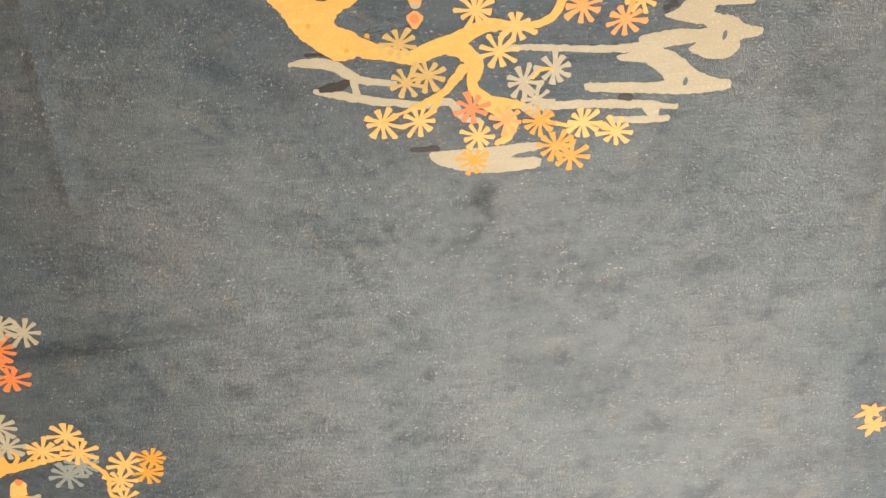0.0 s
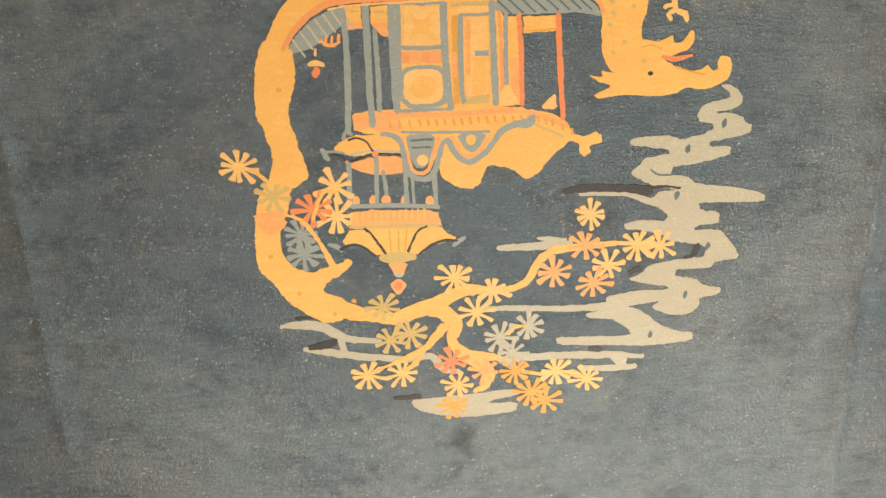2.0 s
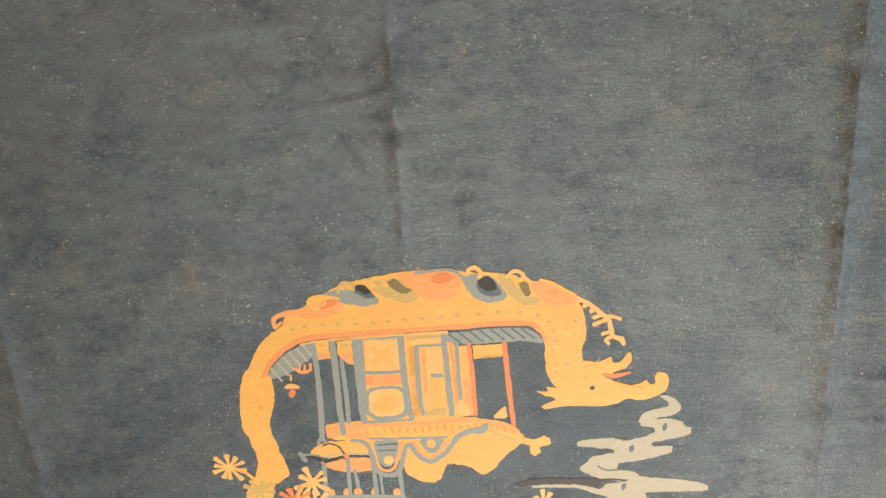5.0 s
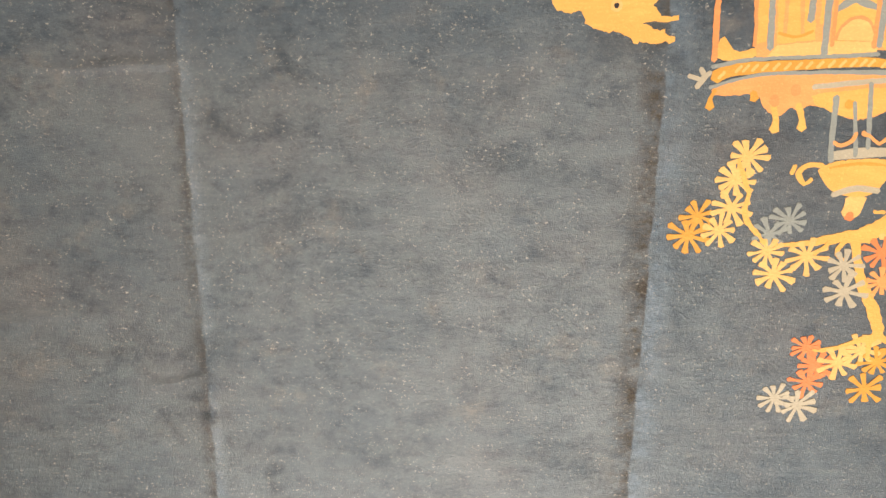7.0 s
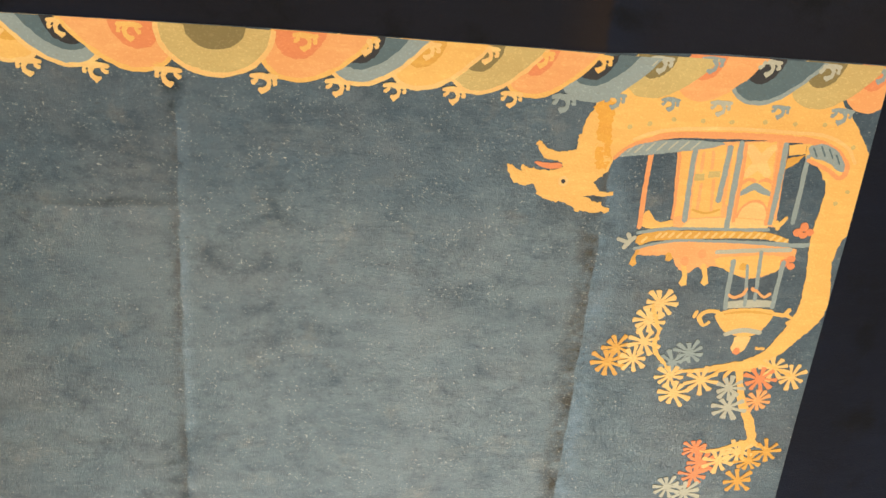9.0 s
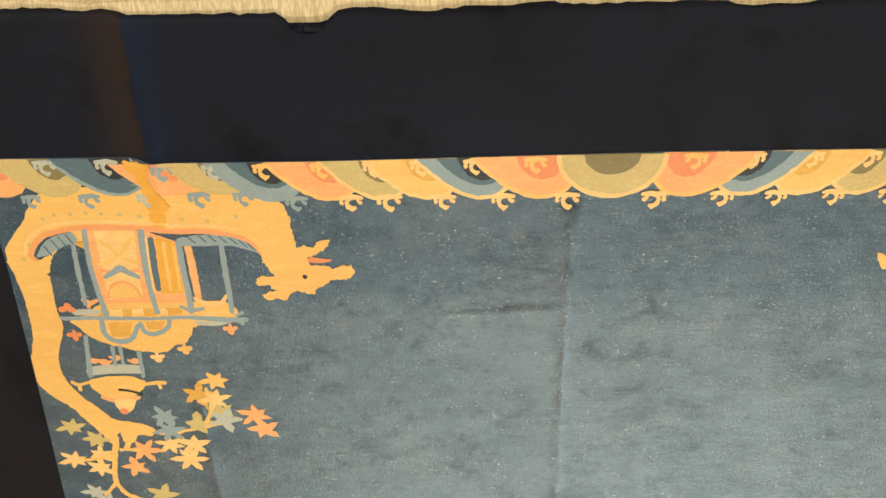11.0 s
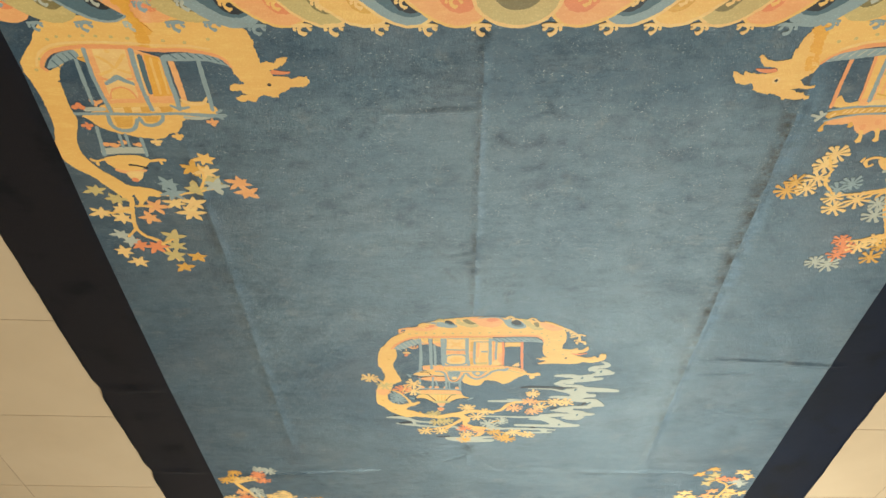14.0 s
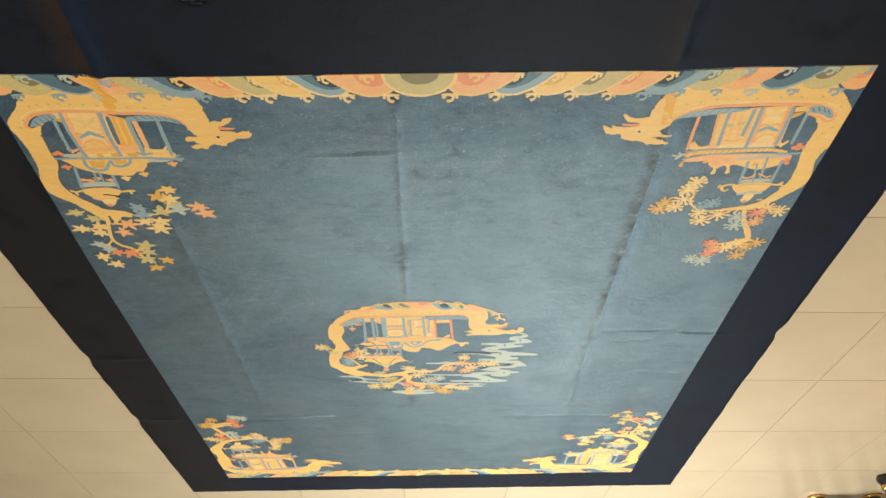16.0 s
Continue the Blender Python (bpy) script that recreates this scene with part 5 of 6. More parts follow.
def corner_a():
    """The corner scene with sunburst pine tufts."""
    body = weave("dragon_roof", [outline([(58.8, -134.1), (58.8, -137), (59.4, -139.3), (60.6, -140.9), (60.7, -142.2), (63, -144.1), (66.1, -145.7), (73.6, -146.9), (83.3, -147.3), (93.2, -147.5), (101.4, -146.9), (103.7, -144.2), (106.1, -141.7), (108.9, -138.2), (111, -135.3), (110.8, -132.2), (103.2, -130.7), (102.6, -132.4), (100.6, -134.1), (98.8, -134.6), (98.8, -137.2), (95.6, -137.8), (85.4, -137.6), (75.5, -137), (70.8, -135.8), (67.1, -134.3), (64.9, -132.7), (64.5, -130.5), (62.9, -129.4)], 0.12)], "yellow", rug, 2, "golden dragon body bent into a pagoda roof")
    weave("dragon_head", [outline([(58.2, -136.8), (58.5, -134.6), (58.1, -133.9), (55.3, -133.1), (53.9, -133.3), (52.9, -134), (52.1, -134.9), (51.4, -134.6), (52.2, -132.7), (53.3, -131.9), (56.3, -131.4), (56.3, -130.4), (53.4, -129.8), (50.6, -130.1), (49.1, -130.7), (49.3, -129.3), (47.8, -130.2), (46.8, -130.8), (47.1, -128.9), (48, -127.7), (50, -126.8), (51.7, -127.6), (52.4, -125.2), (55.3, -124.3),
                 (56.6, -124.5), (58.9, -123.5), (60, -122.4), (61.3, -123.2), (62.1, -122.7), (65.6, -122.9), (65.8, -123.7), (64.1, -124.1), (63.9, -124.8), (62.6, -124.7), (61.5, -125.7), (60.6, -125.2), (61.3, -125.9), (63.4, -125.8), (65.9, -125.8), (66, -126.6), (63.7, -126.5), (62.7, -127.9), (62, -128), (63.6, -129.7), (64.4, -132.1), (63, -136.2)], 0.22)], "yellow", body, 2.4)
    weave("eye", [disc(56.8, -128.1, 0.9, amount=0.04)], "cream", body, 3.0)
    weave("pupil", [disc(56.8, -128.1, 0.4, amount=0.03)], "black", body, 3.4)
    weave("tongue", [ribbon([(51.6, -131.1, 0.4), (53.6, -130.7, 1.0), (55.9, -130.8, 1.0)], 0.05)], "coral", body, 3.0)
    if SIGN[0] > 0:
        weave("ochre_band", [outline([(60.5, -142.2), (63.1, -142.8), (64.2, -139.9), (64.1, -135.6), (64.5, -130.7), (61.9, -130.5), (61.6, -136.4)], 0.4)], "ochre", body, 2.7, "unfaded orange band where the rug lay folded")
    weave("red_trim", [ribbon([(64.9, -132.5, 0.5), (67, -134.5, 0.8), (70.7, -136.2, 1), (75.5, -137.3, 1.1), (85.4, -137.8, 1.2), (95.5, -137.9, 1.2), (100.8, -137.5, 1.2), (104.5, -135.9, 1.4), (106.8, -133.4, 1.3), (106.1, -131.5, 0.8), (103.2, -133, 0.8), (99.5, -134.4, 0.6)], 0.08)], "rust", body, 2.8)
    weave("gold_trim", [ribbon([(67.8, -136, 0.5), (70.5, -137.2, 0.6), (75.3, -138.3, 0.6), (85.1, -139, 0.6), (95.2, -139, 0.6), (101.5, -138.8, 0.6), (106.1, -137, 0.6), (108.2, -134.3, 0.6)], 0.06)], "cream", body, 2.7)
    for u, v in [(63.4, -135.8), (66.9, -138.2), (70.2, -138.9), (74.3, -139.9), (79.4, -140), (84.4, -140.1), (90.3, -140.5), (95.7, -140.5), (101, -140.7), (107.1, -137.1), (108.2, -129.1), (106.5, -126.9)]:
        weave("scale_dot", [disc(u, v, 0.45, 0.4, amount=0.06)], "tan", body, 2.6)
    for shape, tops, slant in (([(65.5, -133), (67.7, -134.9), (71.7, -136.1), (77.6, -136.7), (84.9, -136.5), (80.9, -135.2), (74.1, -134.1), (67.4, -133.1)], [(67.8, -134.6), (69.8, -135.3), (71.8, -135.8), (73.7, -136), (75.7, -136.2), (77.6, -136.3), (79.6, -136.4)], (-1.4, 1.5)), ([(98.9, -136.8), (101.8, -137.5), (104.4, -136.5), (106.4, -134.2), (106.5, -132.6), (105.1, -132.9), (103.3, -134.3), (99.8, -134.9)], [(100, -136.6), (101.4, -136.9), (102.9, -136.6), (104.4, -135.6)], (1.0, 1.6))):
        eave = weave("eave", [outline(shape, 0.08)], "blue", body, 3.0)
        for u, v in tops:
            weave("rib", [ribbon([(u, v, 0.3), (u + slant[0], v + slant[1], 0.3)], 0.04)], "deep" if slant[0] > 0 else "sage", eave, 3.2)

    hall = weave("pagoda", [outline([(75.9, -135.1), (79.8, -135.8), (84.6, -136.7), (95, -137.5), (95.5, -136.4), (96.5, -121.9), (77.6, -120.5), (76.7, -127.3)], 0.08, 0)], "peach", rug, 1.1, "gold, peach and slate blue wool pagoda hall")
    panes("panel", [[(76.7, -134.8), (78.5, -134.9), (79, -123.1), (77.4, -122.6)], [(79.6, -134.8), (84.3, -136.1), (86, -123.3), (80.5, -122.7)]], "yellow", hall, 1.5)
    panes("panel", [[(87.9, -136.7), (93.2, -137.2), (94.6, -123.5), (88.7, -122.8)]], "yellow", hall, 1.5)
    weave("crossed_petals", [ribbon([(88.4, -136.1, 1.2), (90.8, -133.7, 2.2), (93, -131.2, 1.2)], 0.12), ribbon([(93, -136.4, 1.2), (91, -133.7, 2.2), (88.9, -130.9, 1.2)], 0.12)], "cream", hall, 1.8)
    bars("petal_edge", [[(88.4, -129.5, 0.6), (89.7, -130.3, 0.6), (91, -130, 0.6)], [(91.6, -130, 0.5), (92.8, -130.5, 0.7), (93.9, -130, 0.5)]], "rust", hall, 2.0)
    weave("chevron", [ribbon([(88.4, -127.4, 0.7), (89.7, -128.3, 1.1), (91.1, -129.1, 1.4), (92.6, -128.4, 1.2), (94.4, -127.8, 0.7)], 0.06)], "blue", hall, 1.9)
    weave("arch", [disc(*(91.8, -123.2), 3.0, 3.5, 0, 0.1, (180, 360))], "rust", hall, 1.8)
    weave("arch_core", [disc(*(91.8, -123.2), 2.6, 3.0, 0, 0.1, (180, 360))], "cream", hall, 2.1)
    bars("panel_stripe", [[(80.7, -134.6, 0.6), (80.8, -131.2, 0.6)], [(82.3, -134.9, 0.6), (82.6, -131.8, 0.6)], [(81.3, -129, 0.6), (81.5, -123.9, 0.6)], [(83.4, -129.8, 0.6), (84, -124.2, 0.6)]], "peach", hall, 1.8)
    panes("panel_inset", [[(79.8, -130.7), (81.6, -130.9), (81.7, -129.7), (79.9, -129.5)], [(82.3, -131.3), (84.3, -131.5), (84.3, -130.4), (82.3, -130.2)]], "tan", hall, 1.9)
    bars("panel_line", [[(80.6, -124.2, 0.4), (83.2, -123.7, 0.4), (85.6, -124.5, 0.4)]], "gold", hall, 1.9)
    bars("post", [[(79, -135.1, 0.9), (79.2, -129.5, 0.9), (79.6, -122.1, 1)], [(85.2, -135.9, 1), (85.1, -130.9, 1), (85, -126.1, 1)], [(87, -136.8, 1), (87.3, -129, 1), (87.5, -121, 0.9)], [(95, -137.1, 0.9), (95.3, -129.4, 1), (95.3, -122.3, 0.8)], [(99.4, -135.2, 0.8), (99.5, -128.6, 0.9), (99.5, -122.7, 0.9)]], "blue", hall, 2.3)
    bars("red_line", [[(76.4, -134.8, 0.5), (77, -128.4, 0.5), (77.3, -122.4, 0.5)], [(94, -137.2, 0.8), (94.5, -129.4, 0.8), (94.6, -122.2, 0.8)], [(87.9, -136.5, 0.6), (88.4, -129, 0.6), (88.5, -122.5, 0.6)]], "rust", hall, 2.1)
    bars("gold_line", [[(86, -136.4, 0.6), (86.5, -128.9, 0.6), (86.6, -125.6, 0.5)]], "yellow", hall, 2.1)
    bars("door_post", [[(71.4, -134, 0.9), (71.4, -128, 0.9), (71.6, -120.4, 0.9)]], "rust", hall, 1.9)
    panes("lintel", [[(95.6, -136.8), (98.6, -137.2), (98.8, -135.5), (95.9, -135)]], "yellow", hall, 1.3)
    panes("lintel", [[(95.8, -134.5), (98.8, -135.3), (97.9, -134), (95.7, -132.3)]], "gold", hall, 1.3)
    panes("sill", [[(80.6, -122.5), (86, -123), (94.9, -123.1), (95.1, -121.4), (79.1, -120.8)]], "cream", hall, 1.9)
    weave("step_stone", [outline([(72, -123.3), (72.9, -123.9), (73.9, -122.2), (75.4, -121.4), (77.5, -122.4), (77.8, -120.7), (71.9, -120.2)], 0.12)], "yellow", hall, 1.4)
    weave("blossom", [ribbon([(95.2, -123.6, 0.6), (96.8, -122.1, 0.9), (98.2, -123.7, 0.7)], 0.06), ribbon([(96.6, -123, 0.5), (97, -121.5, 0.8)], 0.05)], "yellow", hall, 1.6)
    weave("blossom", [disc(*(100.9, -121.1), 0.9, 0.8), disc(*(101.9, -122.2), 0.8, 0.9), disc(*(103.1, -121.2), 0.8, 0.7), disc(*(102, -120.5), 0.8, 0.6)], "coral", hall, 3.4)
    base = weave("terrace", [outline([(71.5, -116.3), (78, -118.6), (89.5, -119), (101.5, -118), (101.6, -116.7), (100.4, -114.7), (98, -112.9), (94.3, -111.6), (91.6, -112), (90.5, -113.3), (86.1, -113.9), (85, -112.9), (83.6, -113.7), (82, -112), (79.9, -113), (78.6, -115.5), (72.3, -115.1)], 0.12)], "peach", rug, 1.4, "peach wool terrace with rope rail and tassels")
    weave("swag", [outline([(86.2, -115.5), (99.6, -116.8), (99.3, -113.5), (94.3, -111.7), (91.4, -112.2), (87.2, -113.8)], 0.12)], "yellow", base, 1.8)
    weave("swag_core", [disc(*(92.2, -114), 0.8, 0.7)], "gold", base, 2.0)
    weave("rail", [ribbon([(86.6, -116.5, 0.8), (93.1, -117.2, 0.8), (100.5, -117.7, 0.8)], 0.06)], "sage", base, 2.0)
    weave("rope_rail", [ribbon([(71.9, -117.9, 1.9), (74.8, -119, 1.8), (84, -119.7, 1.5), (94.5, -120.1, 1.3), (99.2, -119.2, 1.1)], 0.06)], "gold", base, 2.0)
    for u, v in curve([(72.9, -118.2), (75.3, -119.1), (84.1, -119.6), (94.6, -120), (99, -119.2)], 1.35):
        weave("rope_twist", [ribbon([(u - 0.4, v + 0.45, 0.45), (u + 0.4, v - 0.45, 0.45)], 0.03)], "cream", base, 2.2)
    bars("rail", [[(71.4, -119.4, 0.6), (76.6, -120.4, 0.6), (83.8, -120.8, 0.5), (95.4, -121.2, 0.7)], [(71.3, -116.4, 0.6), (78, -118.2, 0.5), (89.5, -118.7, 0.6), (100.3, -118.6, 0.9), (104.5, -118.8, 0.9), (104.2, -117.6, 0.6)]], "blue", base, 2.4)
    weave("scroll", [ribbon([(71.3, -118.6, 0.6), (70.2, -117.7, 0.9), (69.4, -116.4, 0.8)], 0.06), ribbon([(70.6, -117.8, 0.7), (69.8, -119.2, 0.7)], 0.06), ribbon([(70.3, -117.5, 0.6), (68.1, -118.1, 0.7)], 0.06)], "sage", base, 1.6)
    for drop, ink in (([(72.2, -116.1, 0.6), (71.6, -114.8, 0.6), (71.6, -113.5, 1.4)], "gold"), ([(77.8, -115.7, 1), (78.1, -114.7, 1.4)], "gold"), ([(81, -113.7, 1), (81.7, -111.5, 0.9), (81.5, -110.1, 1.6)], "yellow"), ([(84.7, -113.9, 1), (85.5, -111.7, 0.9), (85.6, -110.4, 1.6)], "yellow")):
        weave("tassel", [ribbon(drop, 0.08)], ink, base, 1.7)
    for u, v in [(81.1, -114.4), (84.1, -116.1)]:
        weave("blossom", [disc(u, v, 0.8, 0.9)], "rust", base, 1.9)
    weave("blossom", [disc(*(99.8, -115.1), 0.9, 0.8), disc(*(100.9, -116), 0.9, 0.7), disc(*(101.1, -114.5), 0.8, 0.7)], "coral", base, 2.6)
    lower = weave("lantern", [outline([(88.7, -104.3), (91.3, -105.4), (95.6, -105.9), (100.6, -105.6), (99.8, -103.1), (98.5, -101), (97, -100), (93.7, -99.9), (91.2, -100.9), (89.8, -102.4)], 0.1)], "yellow", rug, 1.4, "golden wool hanging lantern with scroll handles")
    weave("band", [ribbon([(90.5, -106.2, 1.3), (94.9, -106.7, 1.6), (99.5, -106.8, 1.3)], 0.06)], "sage", lower, 1.6)
    bars("post", [[(90.2, -115.1, 0.9), (90.3, -110.1, 0.9), (90.6, -105.4, 0.8)], [(93, -114.3, 0.6), (94.2, -106.2, 0.7)], [(95, -117.1, 0.7), (95.9, -107.4, 0.7)], [(99.6, -115.3, 0.9), (99.6, -110.6, 0.8), (99.6, -106, 0.9)]], "blue", lower, 2.6)
    bars("curl", [[(90.7, -108.3, 0.6), (91.9, -107.8, 0.6), (93.4, -108.6, 0.6), (93.9, -109.7, 0.6)], [(94.8, -109.8, 0.7), (96.2, -109.1, 0.5), (97.5, -108.1, 0.5), (98.6, -108.9, 0.7)]], "peach", lower, 2.8)
    bars("handle", [[(89.5, -104.8, 0.8), (87.1, -104.7, 0.8), (86, -103.5, 0.9), (87.1, -101.9, 0.7), (88.2, -102.7, 0.6)], [(85.4, -104.7, 0.6), (85, -103.5, 0.7)], [(100.3, -104.8, 0.8), (102.3, -104.7, 0.9), (103.2, -105.9, 0.9)], [(102.8, -104.7, 0.7), (104.1, -103.8, 0.6), (103.2, -102.9, 0.7)]], "yellow", lower, 1.5)
    bars("bowl_line", [[(90.7, -104.4, 0.4), (95.3, -105.1, 0.5), (99.9, -104.7, 0.4)]], "gold", lower, 1.8)
    weave("cup", [ribbon([(91.6, -100.2, 0.9), (95, -101.2, 1), (98.6, -100.8, 0.9)], 0.06)], "sage", lower, 1.9)
    weave("knob", [outline([(93.7, -99.9), (97, -100), (96.6, -98.5), (96.3, -97.1), (94.7, -96.1), (93.3, -97.2), (93.7, -98.7)], 0.08)], "cream", lower, 1.7)
    weave("flame", [disc(*(94.7, -96.8), 0.7, 0.7)], "coral", lower, 2.1)
    tree([(102.6, -132.9), (104.1, -129.4), (103.9, -125.5), (103.5, -122), (103.6, -119.2), (104.2, -116), (104.8, -110.9), (104.8, -106.3), (103.8, -103.1), (101.8, -99.5), (100, -96.6), (95.9, -94.5), (96.5, -92.2), (99.1, -92.9), (101.8, -94.9), (104.8, -97.7), (106.8, -100.2), (108.9, -102.6), (110.4, -105.8), (110.1, -109.5), (108.8, -114.9), (109.3, -119.5), (110.9, -121.6), (110.9, -127.2), (111, -133.7)],
         [[(98.4, -93.6, 2.2), (95, -93.5, 1.8), (91.7, -93.1, 1.5), (89.6, -92.5, 1), (85.2, -92.2, 0.6), (81.3, -92.3, 0.5)], [(95.8, -94, 1.6), (97, -89.7, 1.4), (98.1, -86, 1.6), (100.5, -81.6, 1.9), (102, -77.7, 1.8), (101, -75.7, 1.3)], [(95.1, -93.4, 0.8), (93.5, -91.1, 0.7), (94.8, -89.4, 0.6)], [(101.3, -76.5, 1.4), (98.9, -75.9, 0.9), (94.5, -74.5, 0.7), (90.4, -74.1, 0.5)], [(102.2, -77, 1.1), (103.9, -75.8, 0.9), (106.2, -74.9, 0.6)], [(100.7, -76.3, 0.9), (101, -72.7, 0.7)], [(99.9, -94.5, 0.8), (103.6, -93.3, 0.6), (106.8, -91.8, 0.6)], [(100, -97.5, 0.7), (98.4, -97.6, 0.6)]] + [[(82, -92.3, 0.7), (78.6, -96.8, 0.8), (78.8, -100, 0.7), (77.6, -103.4, 0.8), (76.7, -105.7, 0.5)], [(92.4, -92.7, 0.6), (90, -90.5, 0.6)]],
         "78,-106.1,cream 76.5,-102.5,cream 76.4,-98.1,cream 71.2,-96.7,gold 70,-93.6,gold 74.8,-94.5,cream 82.6,-93.9,blue 85.5,-96.1,blue 82.6,-91.1,cream 84.1,-87.3,cream 88.9,-90.3,cream 94.9,-88.8,sage 95.6,-84.4,sage 100.7,-90.9,coral 101.3,-86.1,peach 103,-93.4,cream 106.9,-91.6,cream 90.9,-74.8,coral 92.7,-71.5,coral 91.7,-68.6,coral 96.2,-72.1,cream 99.8,-74.3,cream 102.6,-72.2,gold 105.8,-74.5,gold 101.3,-67.4,gold 86.8,-65.7,sage 90.6,-64.4,sage", "pine", 2.9, 2.6)


def corner_b():
    """The corner scene with pointed leaf stars."""
    body = weave("dragon_roof", [outline([(-107.6, -130.6), (-107.5, -133.4), (-105.6, -135.9), (-103.2, -138.4), (-101.6, -141.2), (-99.1, -144.1), (-90.5, -145), (-80.7, -145), (-71, -145), (-61.3, -144.2), (-57.2, -141.5), (-56.6, -138.5), (-56.4, -135.6), (-55.8, -132.8), (-58.5, -129.1), (-60.8, -128.4), (-62.2, -131.4), (-63.7, -133.8), (-67.1, -135.3), (-72.1, -136.2), (-77.1, -136.2), (-83.1, -136.8), (-92.1, -137), (-98.3, -136.7), (-101.2, -134.6), (-102.9, -132), (-102.5, -130.8), (-97.8, -133.5), (-99.6, -131.4), (-100.7, -128.2), (-106.5, -128.6)], 0.14)], "yellow", rug, 2, "golden dragon body bent into a pagoda roof")
    weave("dragon_head", [outline([(-57.7, -140.0), (-56.4, -138.3), (-56.1, -134.4), (-55.9, -132.7), (-54.6, -133.2), (-53.1, -132.9), (-52.1, -133.8), (-50.9, -134.3), (-49.9, -134.2), (-50.1, -133.2), (-51.1, -132.1), (-53.9, -131.1), (-54.2, -130.5), (-53.3, -129.2), (-51.0, -129.5), (-49.7, -128.7), (-48.4, -129.2), (-46.9, -128.9), (-46.3, -129.7), (-45.7, -127.9), (-46.5, -126.9), (-48.3, -126.3), (-50.1, -126.6), (-51.0, -125.5),
                 (-52.7, -124.7), (-53.4, -123.7), (-54.6, -123.5), (-55.9, -124.2), (-57.3, -123.9), (-58.1, -122.6), (-60.6, -122.3), (-62.8, -122.7), (-62.9, -123.6), (-60.7, -124.4), (-59.5, -124.4), (-61.7, -125.3), (-63.9, -125.9), (-63.9, -126.5), (-61.7, -127.4), (-60.2, -127.3), (-61.9, -129.7), (-62.3, -131.6)], 0.32)], "yellow", body, 2.4)
    weave("eye", [disc(-54.8, -127.1, 0.45, amount=0.03)], "black", body, 3.2)
    weave("tongue", [ribbon([(-53.7, -130.5, 1.1), (-51.7, -130.3, 0.9), (-49.8, -130.4, 0.4)], 0.05)], "coral", body, 3.0)
    if SIGN[0] > 0:
        weave("ochre_band", [outline([(-80.8, -141.4), (-78.1, -141.5), (-77.7, -139.1), (-78.5, -136.5), (-80.5, -136.7), (-80.8, -138.7)], 0.4)], "ochre", body, 2.5, "unfaded orange band where the rug lay folded")
    weave("red_trim", [ribbon([(-102.3, -131.1, 0.7), (-103.3, -132.2, 0.8), (-101.6, -134.7, 1.1), (-98.5, -136.5, 1.1), (-92.1, -137.4, 1.1), (-83, -137.1, 1.1), (-77.1, -136.4, 1), (-72, -136.4, 1), (-67.1, -135.5, 1), (-63.7, -134.1, 0.8), (-62.2, -131.8, 0.5)], 0.08)], "rust", body, 2.8)
    weave("gold_trim", [ribbon([(-104.3, -132.3, 0.5), (-102.7, -135.5, 0.6), (-98.8, -137.8, 0.6), (-91.8, -138.5, 0.6), (-82.8, -138.2, 0.6), (-76.9, -137.6, 0.6), (-70.9, -137.5, 0.6), (-66, -136.6, 0.5)], 0.06)], "cream", body, 2.7)
    for u, v in [(-99.5, -139.2), (-97.3, -139.8), (-94.5, -140), (-91.7, -140.1), (-89, -140), (-85.9, -139.8), (-82.5, -139.4), (-75.2, -138.8), (-70.8, -138.3), (-65.7, -139.1), (-103, -134.3), (-104.7, -131.4)]:
        weave("scale_dot", [disc(u, v, 0.42, 0.38, amount=0.06)], "tan", body, 2.6)
    for shape, tops, slant in (([(-102.5, -131.5), (-100.5, -134.5), (-98, -136), (-94.8, -136.6), (-94, -134.9), (-97.4, -133.6), (-99.8, -132.2)], [(-100.4, -133.9), (-98.9, -135.1), (-97.5, -135.7), (-96.1, -136.1)], (1.0, 1.8)), ([(-76.8, -135.2), (-72.1, -135.8), (-67.6, -135.4), (-64.2, -134.1), (-62.3, -131.8), (-63.9, -132.5), (-67.8, -133.6), (-75.5, -133.5), (-76.6, -133.9)], [(-74.8, -135.4), (-72.9, -135.6), (-71.1, -135.6), (-69.3, -135.4), (-67.5, -135.1), (-65.8, -134.5), (-64.4, -133.9)], (1.3, 1.3))):
        eave = weave("eave", [outline(shape, 0.08)], "blue", body, 3.0)
        for u, v in tops:
            weave("rib", [ribbon([(u, v, 0.3), (u + slant[0], v + slant[1], 0.3)], 0.04)], "deep", eave, 3.2)
    hall = weave("pagoda", [outline([(-92.4, -136.9), (-83, -137.1), (-77.2, -134.5), (-76.1, -133.1), (-76.2, -120.3), (-91.5, -119.2), (-92.9, -124.4)], 0.08, 0)], "peach", rug, 1.1, "gold, peach and slate blue wool pagoda hall")
    panes("panel", [[(-91, -136.7), (-83.9, -136.8), (-84.7, -123.7), (-91, -123)]], "cream", hall, 1.5)
    weave("crossed_petals", [ribbon([(-90.7, -135.1, 0.6), (-88.8, -133.5, 0.8), (-87.8, -131.9, 0.6)], 0.12), ribbon([(-84.5, -135.4, 0.7), (-86.1, -133.5, 0.8), (-87.4, -131.9, 0.6)], 0.12), ribbon([(-91.3, -130.1, 0.8), (-89.5, -130.8, 0.8), (-88.1, -131.5, 0.5)], 0.12), ribbon([(-84.4, -130.4, 0.8), (-85.6, -130.8, 0.7), (-87.1, -131.5, 0.5)], 0.12), disc(*(-87.9, -136.1), 0.6, 0.5)], "yellow", hall, 1.8)
